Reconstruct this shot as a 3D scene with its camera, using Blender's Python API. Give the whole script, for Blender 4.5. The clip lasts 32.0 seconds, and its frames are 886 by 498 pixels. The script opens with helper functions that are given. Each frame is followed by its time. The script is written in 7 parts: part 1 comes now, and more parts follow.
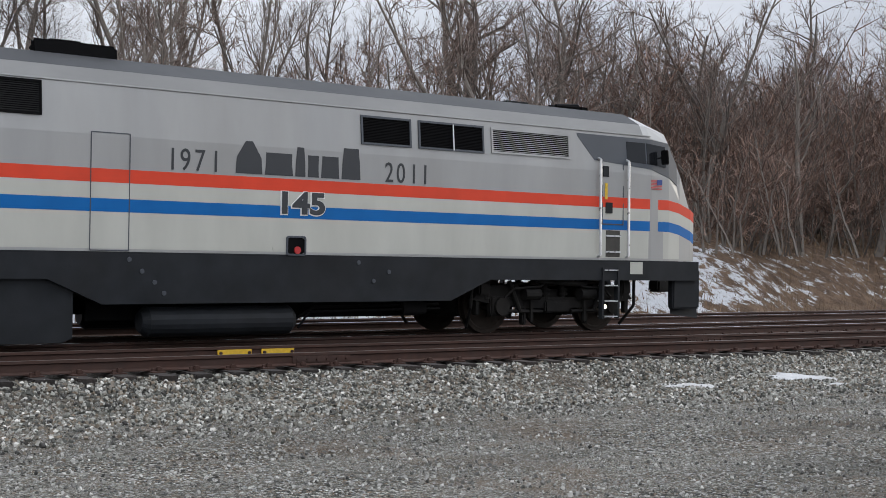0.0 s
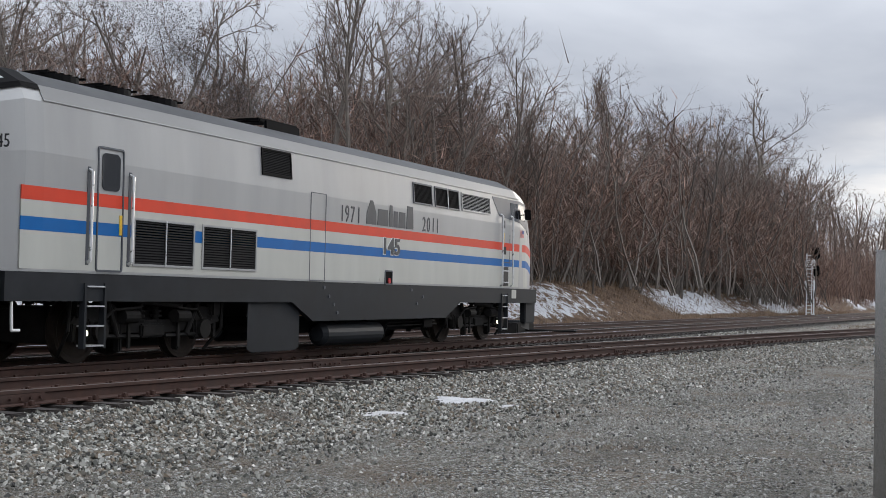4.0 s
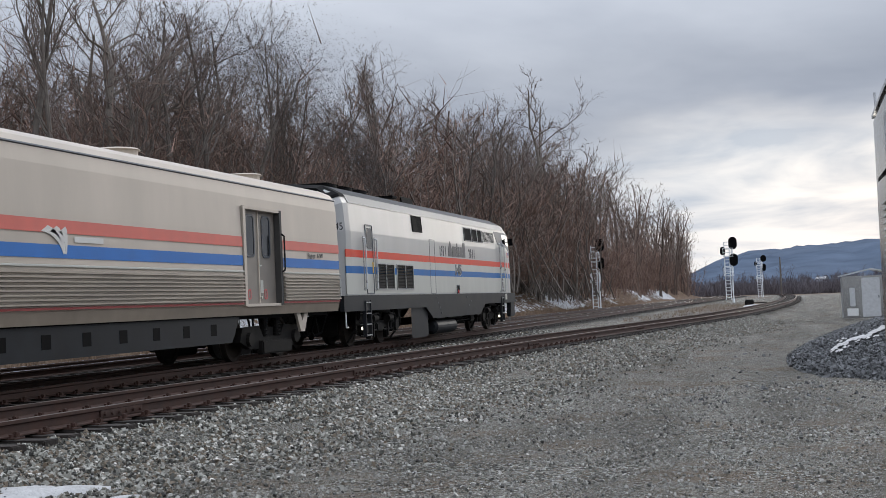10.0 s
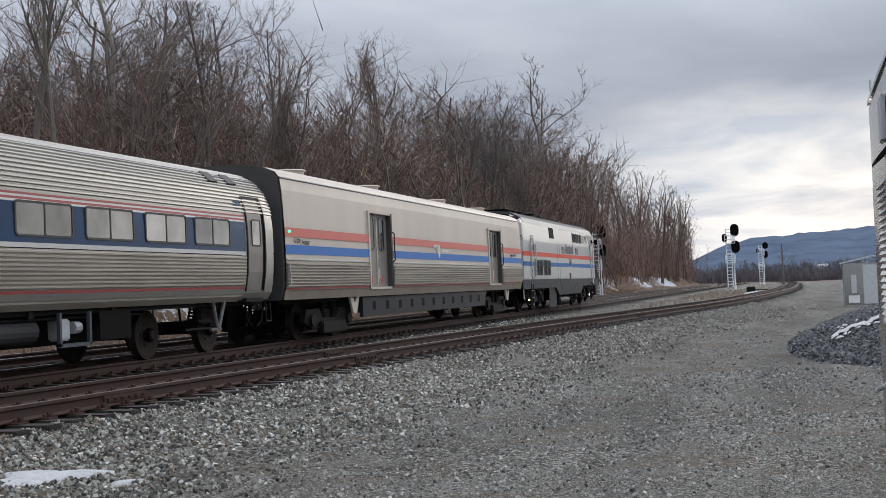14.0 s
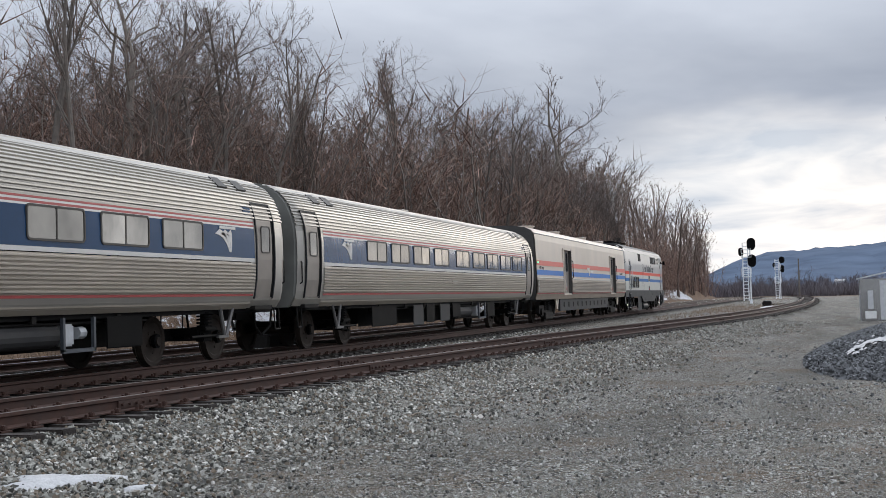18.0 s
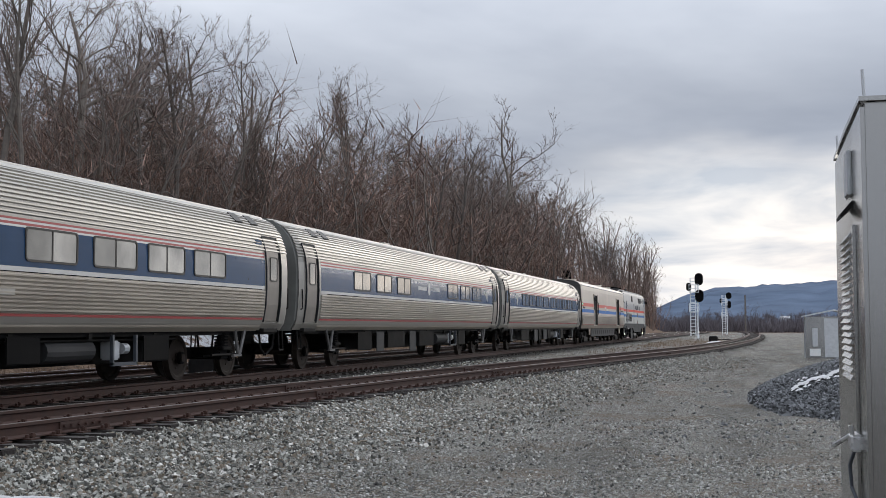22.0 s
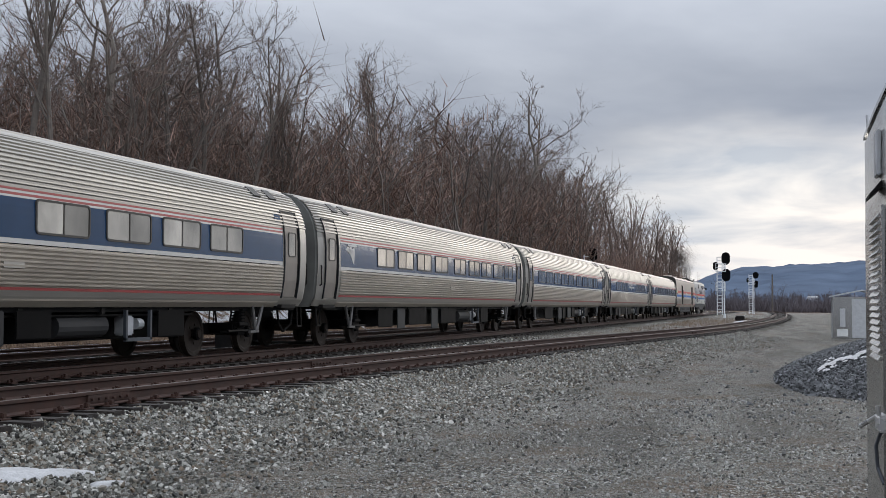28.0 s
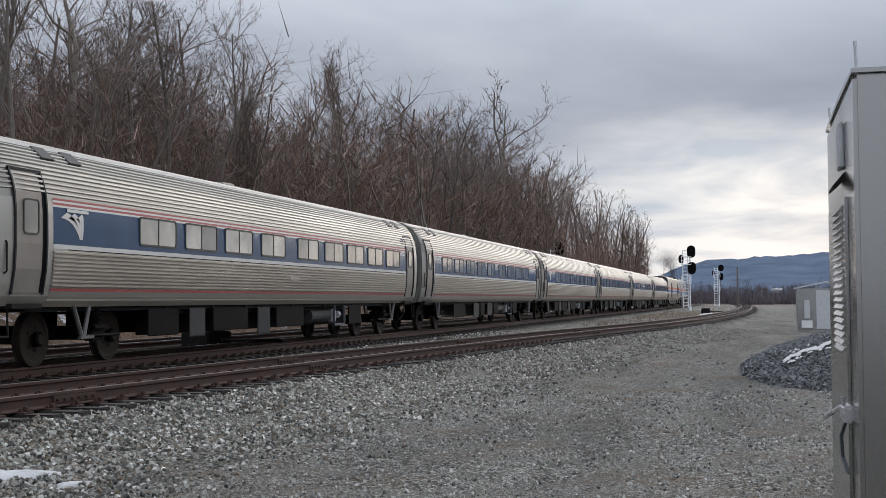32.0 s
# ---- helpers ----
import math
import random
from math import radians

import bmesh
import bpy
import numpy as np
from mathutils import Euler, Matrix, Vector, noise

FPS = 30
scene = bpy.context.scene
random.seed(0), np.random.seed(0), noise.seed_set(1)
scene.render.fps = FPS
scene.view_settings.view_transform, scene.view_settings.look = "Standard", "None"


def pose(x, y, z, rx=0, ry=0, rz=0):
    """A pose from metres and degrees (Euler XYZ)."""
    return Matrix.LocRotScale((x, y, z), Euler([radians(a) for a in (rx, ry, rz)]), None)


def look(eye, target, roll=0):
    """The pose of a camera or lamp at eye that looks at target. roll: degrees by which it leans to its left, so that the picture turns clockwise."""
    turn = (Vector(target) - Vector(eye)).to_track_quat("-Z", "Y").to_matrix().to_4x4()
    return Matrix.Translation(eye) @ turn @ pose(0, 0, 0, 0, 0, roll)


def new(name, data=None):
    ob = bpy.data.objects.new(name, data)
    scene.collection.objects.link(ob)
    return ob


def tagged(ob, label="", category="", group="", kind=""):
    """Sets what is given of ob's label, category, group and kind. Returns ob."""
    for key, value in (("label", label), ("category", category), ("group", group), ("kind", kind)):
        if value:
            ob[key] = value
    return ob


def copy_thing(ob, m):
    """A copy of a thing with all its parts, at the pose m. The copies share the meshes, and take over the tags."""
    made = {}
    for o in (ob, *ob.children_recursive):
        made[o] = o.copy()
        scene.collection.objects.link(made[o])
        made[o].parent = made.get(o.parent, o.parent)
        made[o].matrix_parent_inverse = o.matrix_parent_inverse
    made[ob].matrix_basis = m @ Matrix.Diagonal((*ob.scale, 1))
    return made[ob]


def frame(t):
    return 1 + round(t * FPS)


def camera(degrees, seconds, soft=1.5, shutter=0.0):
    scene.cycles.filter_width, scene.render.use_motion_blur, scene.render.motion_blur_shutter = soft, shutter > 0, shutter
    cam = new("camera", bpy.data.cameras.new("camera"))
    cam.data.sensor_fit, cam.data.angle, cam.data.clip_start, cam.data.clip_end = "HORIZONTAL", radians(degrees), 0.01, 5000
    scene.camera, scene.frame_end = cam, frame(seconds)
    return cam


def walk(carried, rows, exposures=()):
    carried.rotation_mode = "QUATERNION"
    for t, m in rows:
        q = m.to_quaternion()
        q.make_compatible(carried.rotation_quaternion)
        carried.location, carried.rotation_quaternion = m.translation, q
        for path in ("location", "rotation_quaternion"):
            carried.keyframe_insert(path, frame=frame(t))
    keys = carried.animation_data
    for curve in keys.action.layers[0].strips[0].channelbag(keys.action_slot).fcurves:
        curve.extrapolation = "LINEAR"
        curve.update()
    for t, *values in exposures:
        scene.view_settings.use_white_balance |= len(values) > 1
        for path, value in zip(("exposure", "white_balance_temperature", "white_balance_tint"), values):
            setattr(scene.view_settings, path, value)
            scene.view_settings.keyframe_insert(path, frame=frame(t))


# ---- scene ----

# The camera, held by a person on the gravel lot; metres and degrees: t, x, y, z, yaw, pitch, roll
PATH = [
    (0.0, 6.95, -6.64, 1.88, 53.34, 0.56, 0.84),
    (0.5, 6.48, -7.07, 1.86, 49.64, 0.85, 0.81),
    (1.0, 5.69, -7.55, 1.82, 44.86, 1.25, 1.05),
    (1.5, 4.64, -7.93, 1.81, 39.55, 1.43, 1.03),
    (2.0, 3.80, -8.11, 1.83, 35.47, 1.31, 0.88),
    (2.5, 3.34, -8.22, 1.82, 33.19, 1.33, 1.59),
    (3.0, 2.83, -8.33, 1.81, 30.66, 1.46, 1.19),
    (3.5, 2.04, -8.39, 1.74, 26.84, 2.10, 1.30),
    (4.0, 1.51, -8.47, 1.77, 24.09, 1.96, 1.26),
    (4.5, 1.57, -8.81, 1.81, 21.83, 1.85, 1.23),
    (6.5, 1.63, -9.25, 1.85, 16.17, 1.71, 0.65),
    (7.0, 0.27, -5.38, 1.83, 14.80, 1.33, -0.21),
    (7.5, 0.26, -3.60, 1.69, 15.15, 1.61, -0.24),
    (8.0, 0.02, -0.94, 1.67, 15.37, 1.36, -1.34),
    (8.5, 0.05, -0.67, 1.63, 15.27, 1.96, -2.10),
    (9.0, -0.16, 0.62, 1.65, 15.77, 1.95, -3.05),
    (9.5, -0.16, 0.60, 1.64, 15.66, 2.03, -2.25),
    (10.0, -0.02, 0.06, 1.66, 15.12, 2.35, -2.45),
    (10.5, 0.00, 0.00, 1.65, 15.50, 2.13, -2.08),
    (11.0, 0.00, 0.00, 1.65, 14.51, 2.98, -1.87),
    (11.5, 0.00, 0.00, 1.65, 12.98, 3.00, -1.98),
    (12.0, 0.00, 0.00, 1.65, 13.27, 2.89, -2.26),
    (12.5, 0.00, 0.00, 1.65, 13.90, 2.65, -2.22),
    (13.0, 0.00, 0.00, 1.65, 14.81, 2.26, -2.10),
    (13.5, 0.00, 0.00, 1.65, 14.84, 2.12, -2.28),
    (14.0, 0.00, 0.00, 1.65, 15.20, 1.79, -2.43),
    (14.5, 0.00, 0.00, 1.65, 14.95, 1.53, -2.37),
    (16.5, 0.00, 0.00, 1.65, 16.21, 1.45, -1.82),
    (17.0, 0.00, 0.00, 1.65, 16.13, 1.82, -2.00),
    (17.5, 0.00, 0.00, 1.65, 15.88, 2.07, -1.82),
    (18.0, 0.00, 0.00, 1.65, 15.85, 2.24, -1.63),
    (18.5, 0.00, 0.00, 1.65, 15.70, 2.20, -1.37),
    (19.0, 0.00, 0.00, 1.65, 14.71, 2.43, -0.78),
    (19.5, 0.00, 0.00, 1.65, 14.80, 2.84, -0.69),
    (20.0, 0.00, 0.00, 1.65, 14.75, 2.85, -1.12),
    (20.5, 0.00, 0.00, 1.65, 14.74, 2.86, -1.01),
    (21.0, 0.00, 0.00, 1.65, 15.08, 3.11, -1.24),
    (21.5, 0.00, 0.00, 1.65, 14.95, 3.15, -1.56),
    (22.0, 0.00, 0.00, 1.65, 13.63, 3.42, -0.26),
    (22.5, 0.00, 0.00, 1.65, 12.21, 3.98, 0.46),
    (23.0, 0.00, 0.00, 1.65, 12.91, 3.95, 0.14),
    (23.5, 0.00, 0.00, 1.65, 13.67, 3.77, 0.44),
    (24.0, 0.00, 0.00, 1.65, 13.94, 3.80, 0.79),
    (24.5, 0.00, 0.00, 1.65, 14.51, 3.73, 0.08),
    (25.0, 0.00, 0.00, 1.65, 14.44, 3.61, 0.88),
    (25.5, 0.00, 0.00, 1.65, 14.86, 3.58, 0.30),
    (27.5, 0.00, 0.00, 1.65, 14.90, 2.54, 0.16),
    (28.0, 0.00, 0.00, 1.65, 14.74, 2.44, 0.18),
    (28.5, 0.00, 0.00, 1.65, 14.83, 2.40, 0.22),
    (29.0, 0.00, 0.00, 1.65, 15.18, 2.35, 0.25),
    (29.5, 0.00, 0.00, 1.65, 15.34, 2.28, 0.28),
    (30.0, 0.00, 0.00, 1.65, 15.14, 2.06, -0.05),
    (30.5, 0.00, 0.00, 1.65, 14.78, 1.93, -0.12),
    (31.0, 0.00, 0.00, 1.65, 13.85, 1.84, 0.13),
    (31.5, 0.00, 0.00, 1.65, 13.43, 1.87, -0.09),
    (32.0, 0.00, 0.00, 1.65, 13.32, 2.25, -0.44),
]
cam = camera(37.06, 32.0, soft=0.65)
walk(cam, [(t, pose(x, y, z, 90 + p, -r, w)) for t, x, y, z, w, p, r in PATH], exposures=[(0.0, 0.32, 6700, 10), (4.5, 0.2, 6650, 10), (8.5, 0.0, 6500, 10), (15.0, 0.0, 6500, 10), (19.0, 0.14, 6500, 10), (21.5, 0.08, 6500, 10), (23.5, -0.04, 6500, 10), (32.0, -0.06, 6500, 10)])

# ---- world and light ----
world = bpy.data.worlds.new("sky")
scene.world = world
world.use_nodes = True


def sky_nodes():
    nt = world.node_tree
    nt.nodes.clear()
    N, K = nt.nodes.new, nt.links.new
    out, bg = N("ShaderNodeOutputWorld"), N("ShaderNodeBackground")
    K(bg.outputs[0], out.inputs[0])
    sky = N("ShaderNodeTexSky")
    sky.sky_type, sky.sun_disc = "NISHITA", False
    sky.sun_elevation, sky.sun_rotation = radians(9), radians(9)
    sky.air_density, sky.dust_density = 1.2, 2.0
    co = N("ShaderNodeTexCoord")
    sep = N("ShaderNodeSeparateXYZ")
    K(co.outputs["Generated"], sep.inputs[0])
    # flatten the direction so that clouds draw out towards the horizon
    lift = N("ShaderNodeMath"); lift.operation = "ADD"; lift.inputs[1].default_value = 0.19
    K(sep.outputs["Z"], lift.inputs[0])
    inv = N("ShaderNodeMath"); inv.operation = "DIVIDE"; inv.inputs[0].default_value = 1.0
    K(lift.outputs[0], inv.inputs[1])
    flat = N("ShaderNodeVectorMath"); flat.operation = "SCALE"
    K(co.outputs["Generated"], flat.inputs[0]); K(inv.outputs[0], flat.inputs["Scale"])
    n1 = N("ShaderNodeTexNoise"); n1.inputs["Scale"].default_value = 0.75; n1.inputs["Detail"].default_value = 6; n1.inputs["Roughness"].default_value = 0.52; n1.inputs["Distortion"].default_value = 0.35
    K(flat.outputs[0], n1.inputs["Vector"])
    r1 = N("ShaderNodeValToRGB")
    e = r1.color_ramp.elements
    e[0].position, e[0].color = 0.34, (0.31, 0.345, 0.415, 1)
    e[1].position, e[1].color = 0.68, (0.575, 0.615, 0.685, 1)
    K(n1.outputs["Fac"], r1.inputs[0])
    # overcast sky: brighter towards the zenith
    up = N("ShaderNodeMapRange"); up.inputs["From Min"].default_value = 0.17; up.inputs["From Max"].default_value = 0.8
    up.inputs["To Min"].default_value = 1.0; up.inputs["To Max"].default_value = 2.9
    K(sep.outputs["Z"], up.inputs["Value"])
    cl = N("ShaderNodeVectorMath"); cl.operation = "SCALE"
    K(r1.outputs[0], cl.inputs[0]); K(up.outputs[0], cl.inputs["Scale"])
    # the clearer, bright strip low in the sky
    n2 = N("ShaderNodeTexNoise"); n2.inputs["Scale"].default_value = 1.1; n2.inputs["Detail"].default_value = 5
    K(flat.outputs[0], n2.inputs["Vector"])
    wob = N("ShaderNodeMath"); wob.operation = "MULTIPLY_ADD"; wob.inputs[1].default_value = 0.16; wob.inputs[2].default_value = -0.08
    K(n2.outputs["Fac"], wob.inputs[0])
    zz = N("ShaderNodeMath"); zz.operation = "ADD"
    K(sep.outputs["Z"], zz.inputs[0]); K(wob.outputs[0], zz.inputs[1])
    low = N("ShaderNodeMapRange"); low.interpolation_type = "SMOOTHSTEP"
    low.inputs["From Min"].default_value, low.inputs["From Max"].default_value = 0.145, 0.08
    K(zz.outputs[0], low.inputs["Value"])
    sun_dir = N("ShaderNodeVectorMath"); sun_dir.operation = "DOT_PRODUCT"; sun_dir.inputs[1].default_value = (0.11, 0.985, 0.09)
    K(co.outputs["Generated"], sun_dir.inputs[0])
    wide = N("ShaderNodeMapRange"); wide.interpolation_type = "SMOOTHSTEP"
    wide.inputs["From Min"].default_value, wide.inputs["From Max"].default_value = 0.945, 0.988
    K(sun_dir.outputs["Value"], wide.inputs["Value"])
    amt = N("ShaderNodeMath"); amt.operation = "MULTIPLY"
    K(low.outputs[0], amt.inputs[0]); K(wide.outputs[0], amt.inputs[1])
    nish = N("ShaderNodeVectorMath"); nish.operation = "SCALE"; nish.inputs["Scale"].default_value = 0.0025
    K(sky.outputs[0], nish.inputs[0])
    gl = N("ShaderNodeVectorMath"); gl.operation = "ADD"; gl.inputs[1].default_value = (0.70, 0.76, 0.82)
    K(nish.outputs[0], gl.inputs[0])
    n4 = N("ShaderNodeTexNoise"); n4.inputs["Scale"].default_value = 2.2; n4.inputs["Detail"].default_value = 5; n4.inputs["Distortion"].default_value = 0.4
    K(flat.outputs[0], n4.inputs["Vector"])
    r4 = N("ShaderNodeValToRGB")
    r4.color_ramp.elements[0].position, r4.color_ramp.elements[0].color = 0.33, (0.44, 0.52, 0.62, 1)
    r4.color_ramp.elements[1].position, r4.color_ramp.elements[1].color = 0.54, (0.82, 0.83, 0.84, 1)
    K(n4.outputs["Fac"], r4.inputs[0]); K(r4.outputs[0], gl.inputs[1])
    mix = N("ShaderNodeMix"); mix.data_type = "RGBA"
    K(amt.outputs[0], mix.inputs["Factor"]); K(cl.outputs[0], mix.inputs["A"]); K(gl.outputs[0], mix.inputs["B"])
    K(mix.outputs["Result"], bg.inputs["Color"])
    bg.inputs["Strength"].default_value = 1.14


sky_nodes()
sun = new("sun", bpy.data.lights.new("sun", "SUN"))
sun.data.energy, sun.data.angle, sun.data.color = 0.5, radians(20), (1.0, 0.93, 0.84)
sun.matrix_world = look((0, 0, 30), (-0.16, -1.0, 29.75))

# ---- materials ----


def mat(name, color, rough=0.6, metal=0.0, vary=0.12, scale=6.0, bump=0.0, bump_scale=60.0, dirt=0.0, dirt_color=(0.08, 0.07, 0.06), stretch=(1, 1, 1), island=0.0, random_ob=0.0, spec=0.5, trans=0.0):
    m = bpy.data.materials.new(name)
    m.use_nodes = True
    nt = m.node_tree
    N, K = nt.nodes.new, nt.links.new
    b = nt.nodes["Principled BSDF"]
    b.inputs["Metallic"].default_value = metal
    b.inputs["Specular IOR Level"].default_value = spec
    co = N("ShaderNodeTexCoord")
    mp = N("ShaderNodeMapping")
    mp.inputs["Scale"].default_value = stretch
    K(co.outputs["Object"], mp.inputs["Vector"])
    n = N("ShaderNodeTexNoise")
    n.inputs["Scale"].default_value, n.inputs["Detail"].default_value = scale, 6
    K(mp.outputs[0], n.inputs["Vector"])
    rng = N("ShaderNodeMapRange")
    rng.inputs["From Min"].default_value, rng.inputs["From Max"].default_value = 0.3, 0.7
    rng.inputs["To Min"].default_value, rng.inputs["To Max"].default_value = 1 - vary, 1 + vary
    K(n.outputs["Fac"], rng.inputs["Value"])
    sc = N("ShaderNodeVectorMath"); sc.operation = "SCALE"
    sc.inputs[0].default_value = color
    K(rng.outputs[0], sc.inputs["Scale"])
    last = sc.outputs[0]
    if island or random_ob:
        if island:
            src = N("ShaderNodeNewGeometry").outputs["Random Per Island"]
        else:
            src = N("ShaderNodeObjectInfo").outputs["Random"]
        r2 = N("ShaderNodeMapRange")
        a = island or random_ob
        r2.inputs["To Min"].default_value, r2.inputs["To Max"].default_value = 1 - a, 1 + a
        K(src, r2.inputs["Value"])
        s2 = N("ShaderNodeVectorMath"); s2.operation = "SCALE"
        K(last, s2.inputs[0]); K(r2.outputs[0], s2.inputs["Scale"])
        last = s2.outputs[0]
    if dirt:
        d = N("ShaderNodeTexNoise")
        d.inputs["Scale"].default_value, d.inputs["Detail"].default_value, d.inputs["Roughness"].default_value = scale * 0.22, 7, 0.65
        K(mp.outputs[0], d.inputs["Vector"])
        dr = N("ShaderNodeMapRange")
        dr.inputs["From Min"].default_value, dr.inputs["From Max"].default_value = 0.45, 0.75
        dr.inputs["To Max"].default_value = dirt
        K(d.outputs["Fac"], dr.inputs["Value"])
        mx = N("ShaderNodeMix"); mx.data_type = "RGBA"
        mx.inputs["B"].default_value = (*dirt_color, 1)
        K(dr.outputs[0], mx.inputs["Factor"]); K(last, mx.inputs["A"])
        last = mx.outputs["Result"]
    K(last, b.inputs["Base Color"])
    rr = N("ShaderNodeMapRange")
    rr.inputs["To Min"].default_value, rr.inputs["To Max"].default_value = max(0.02, rough - 0.1), min(1, rough + 0.1)
    K(n.outputs["Fac"], rr.inputs["Value"]); K(rr.outputs[0], b.inputs["Roughness"])
    if bump:
        n3 = N("ShaderNodeTexNoise")
        n3.inputs["Scale"].default_value, n3.inputs["Detail"].default_value = bump_scale, 4
        K(co.outputs["Object"], n3.inputs["Vector"])
        bp = N("ShaderNodeBump")
        bp.inputs["Strength"].default_value, bp.inputs["Distance"].default_value = bump, 0.02
        K(n3.outputs["Fac"], bp.inputs["Height"]); K(bp.outputs[0], b.inputs["Normal"])
    return m


SILVER = mat("silver_paint", (0.36, 0.357, 0.347), 0.34, 0.30, 0.08, 1.6, dirt=0.45, dirt_color=(0.27, 0.255, 0.23), stretch=(1, 1, 0.22))
RED = mat("red_stripe", (0.66, 0.06, 0.028), 0.5, 0, 0.08, 2, dirt=0.15, dirt_color=(0.35, 0.1, 0.06), spec=0.2)
BLUE = mat("blue_stripe", (0.0015, 0.115, 0.36), 0.5, 0, 0.08, 2, spec=0.2)
CREAM = mat("cream_stripe", (0.47, 0.465, 0.415), 0.45, 0, 0.07, 2, dirt=0.3, dirt_color=(0.36, 0.34, 0.29), stretch=(1, 1, 0.3))
DARKGREY = mat("dark_grey_paint", (0.020, 0.022, 0.025), 0.5, 0, 0.25, 2, dirt=0.35, dirt_color=(0.026, 0.023, 0.020), spec=0.12)
BOXGREY = mat("underfloor_grey", (0.016, 0.016, 0.0165), 0.7, 0, 0.2, 2, dirt=0.4, dirt_color=(0.032, 0.028, 0.024), spec=0.06)
# darker copy of the silver: the shoulder's weaker light is in the colour
SHADESILVER = mat("sooty_silver", (0.20, 0.198, 0.19), 0.5, 0.1, 0.12, 1.5, dirt=0.5, dirt_color=(0.11, 0.105, 0.10), stretch=(1, 0.4, 1))
UNDERGREY = mat("underfloor_box_grey", (0.042, 0.042, 0.043), 0.65, 0, 0.2, 2, dirt=0.4, dirt_color=(0.06, 0.052, 0.044), spec=0.15)
ROOFDARK = mat("sooty_roof", (0.035, 0.036, 0.038), 0.6, 0, 0.2, 1.5, dirt=0.4, dirt_color=(0.09, 0.09, 0.09), spec=0.25)
GREYPAINT = mat("slate_paint", (0.05, 0.057, 0.068), 0.45, 0, 0.08, 2)
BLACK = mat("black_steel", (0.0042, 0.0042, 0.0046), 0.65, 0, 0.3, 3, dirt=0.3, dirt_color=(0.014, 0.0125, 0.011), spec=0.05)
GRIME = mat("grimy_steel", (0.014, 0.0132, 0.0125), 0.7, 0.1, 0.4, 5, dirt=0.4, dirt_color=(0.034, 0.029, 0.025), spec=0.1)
WHEELST = mat("wheel_steel", (0.034, 0.026, 0.021), 0.7, 0.1, 0.25, 8, spec=0.15)
GRILLE = mat("grille_brown", (0.055, 0.05, 0.043), 0.6, 0.2, 0.2, 6)
HANDRAIL = mat("handrail_steel", (0.62, 0.62, 0.62), 0.3, 0.7, 0.08, 10)
YELLOW = mat("yellow_paint", (0.68, 0.42, 0.03), 0.5, 0, 0.15, 20, dirt=0.3)
WHITE = mat("white_paint", (0.75, 0.75, 0.73), 0.5, 0, 0.05, 8)
LETTER = mat("dark_letter_paint", (0.032, 0.034, 0.038), 0.45, 0, 0.05, 8)
GLASSDARK = mat("dark_glass", (0.012, 0.013, 0.015), 0.08, 0, 0.05, 2, spec=0.35)
# gold tint and pane-to-pane tone put sky reflections into the glass colour
COACHGLASS = mat("coach_glass", (0.44, 0.40, 0.34), 0.05, 0.8, 0.3, 1.1, bump=0.22, bump_scale=1.4, spec=1.0, random_ob=0.38)
STAINLESS = mat("stainless_steel", (0.48, 0.45, 0.40), 0.36, 0.55, 0.08, 1.5, dirt=0.3, dirt_color=(0.30, 0.275, 0.24), stretch=(1, 0.3, 1))
STAINROOF = mat("stainless_roof", (0.39, 0.366, 0.325), 0.42, 0.7, 0.10, 1.5, dirt=0.4, dirt_color=(0.27, 0.25, 0.22), stretch=(1, 0.3, 1))
BAGCREAM = mat("baggage_cream", (0.54, 0.465, 0.385), 0.5, 0.1, 0.06, 1.2, dirt=0.4, dirt_color=(0.33, 0.29, 0.235), stretch=(1, 1, 0.3))
BAGSILL = mat("grimy_cream_sill", (0.29, 0.235, 0.18), 0.6, 0.1, 0.12, 2, dirt=0.5, dirt_color=(0.17, 0.14, 0.115))
BAGCORRUG = mat("grimy_corrugated_steel", (0.40, 0.345, 0.28), 0.42, 0.3, 0.15, 2, dirt=0.5, dirt_color=(0.16, 0.135, 0.11), stretch=(1, 0.2, 1))
BAGDOOR = mat("baggage_door_steel", (0.245, 0.215, 0.185), 0.5, 0.3, 0.1, 3, dirt=0.3, dirt_color=(0.2, 0.17, 0.14))
CORRUG = mat("corrugated_steel", (0.45, 0.395, 0.325), 0.42, 0.25, 0.12, 2, dirt=0.45, dirt_color=(0.21, 0.17, 0.13), stretch=(1, 0.2, 1))
SALMON = mat("faded_red_stripe", (0.62, 0.135, 0.10), 0.55, 0, 0.08, 2)
BAGBLUE = mat("faded_blue_stripe", (0.035, 0.16, 0.46), 0.55, 0, 0.08, 2, spec=0.25)
NAVY = mat("navy_band", (0.011, 0.043, 0.105), 0.17, 0.0, 0.15, 1.0, bump=0.14, bump_scale=2.0, dirt=0.3, dirt_color=(0.025, 0.05, 0.095), spec=0.34)
PALE = mat("pale_stripe", (0.62, 0.60, 0.56), 0.45, 0.1, 0.05, 3)
DEEPRED = mat("dull_red_stripe", (0.34, 0.05, 0.045), 0.5, 0, 0.1, 3)
BRACKET = mat("bracket_steel", (0.13, 0.125, 0.12), 0.6, 0.2, 0.2, 6)

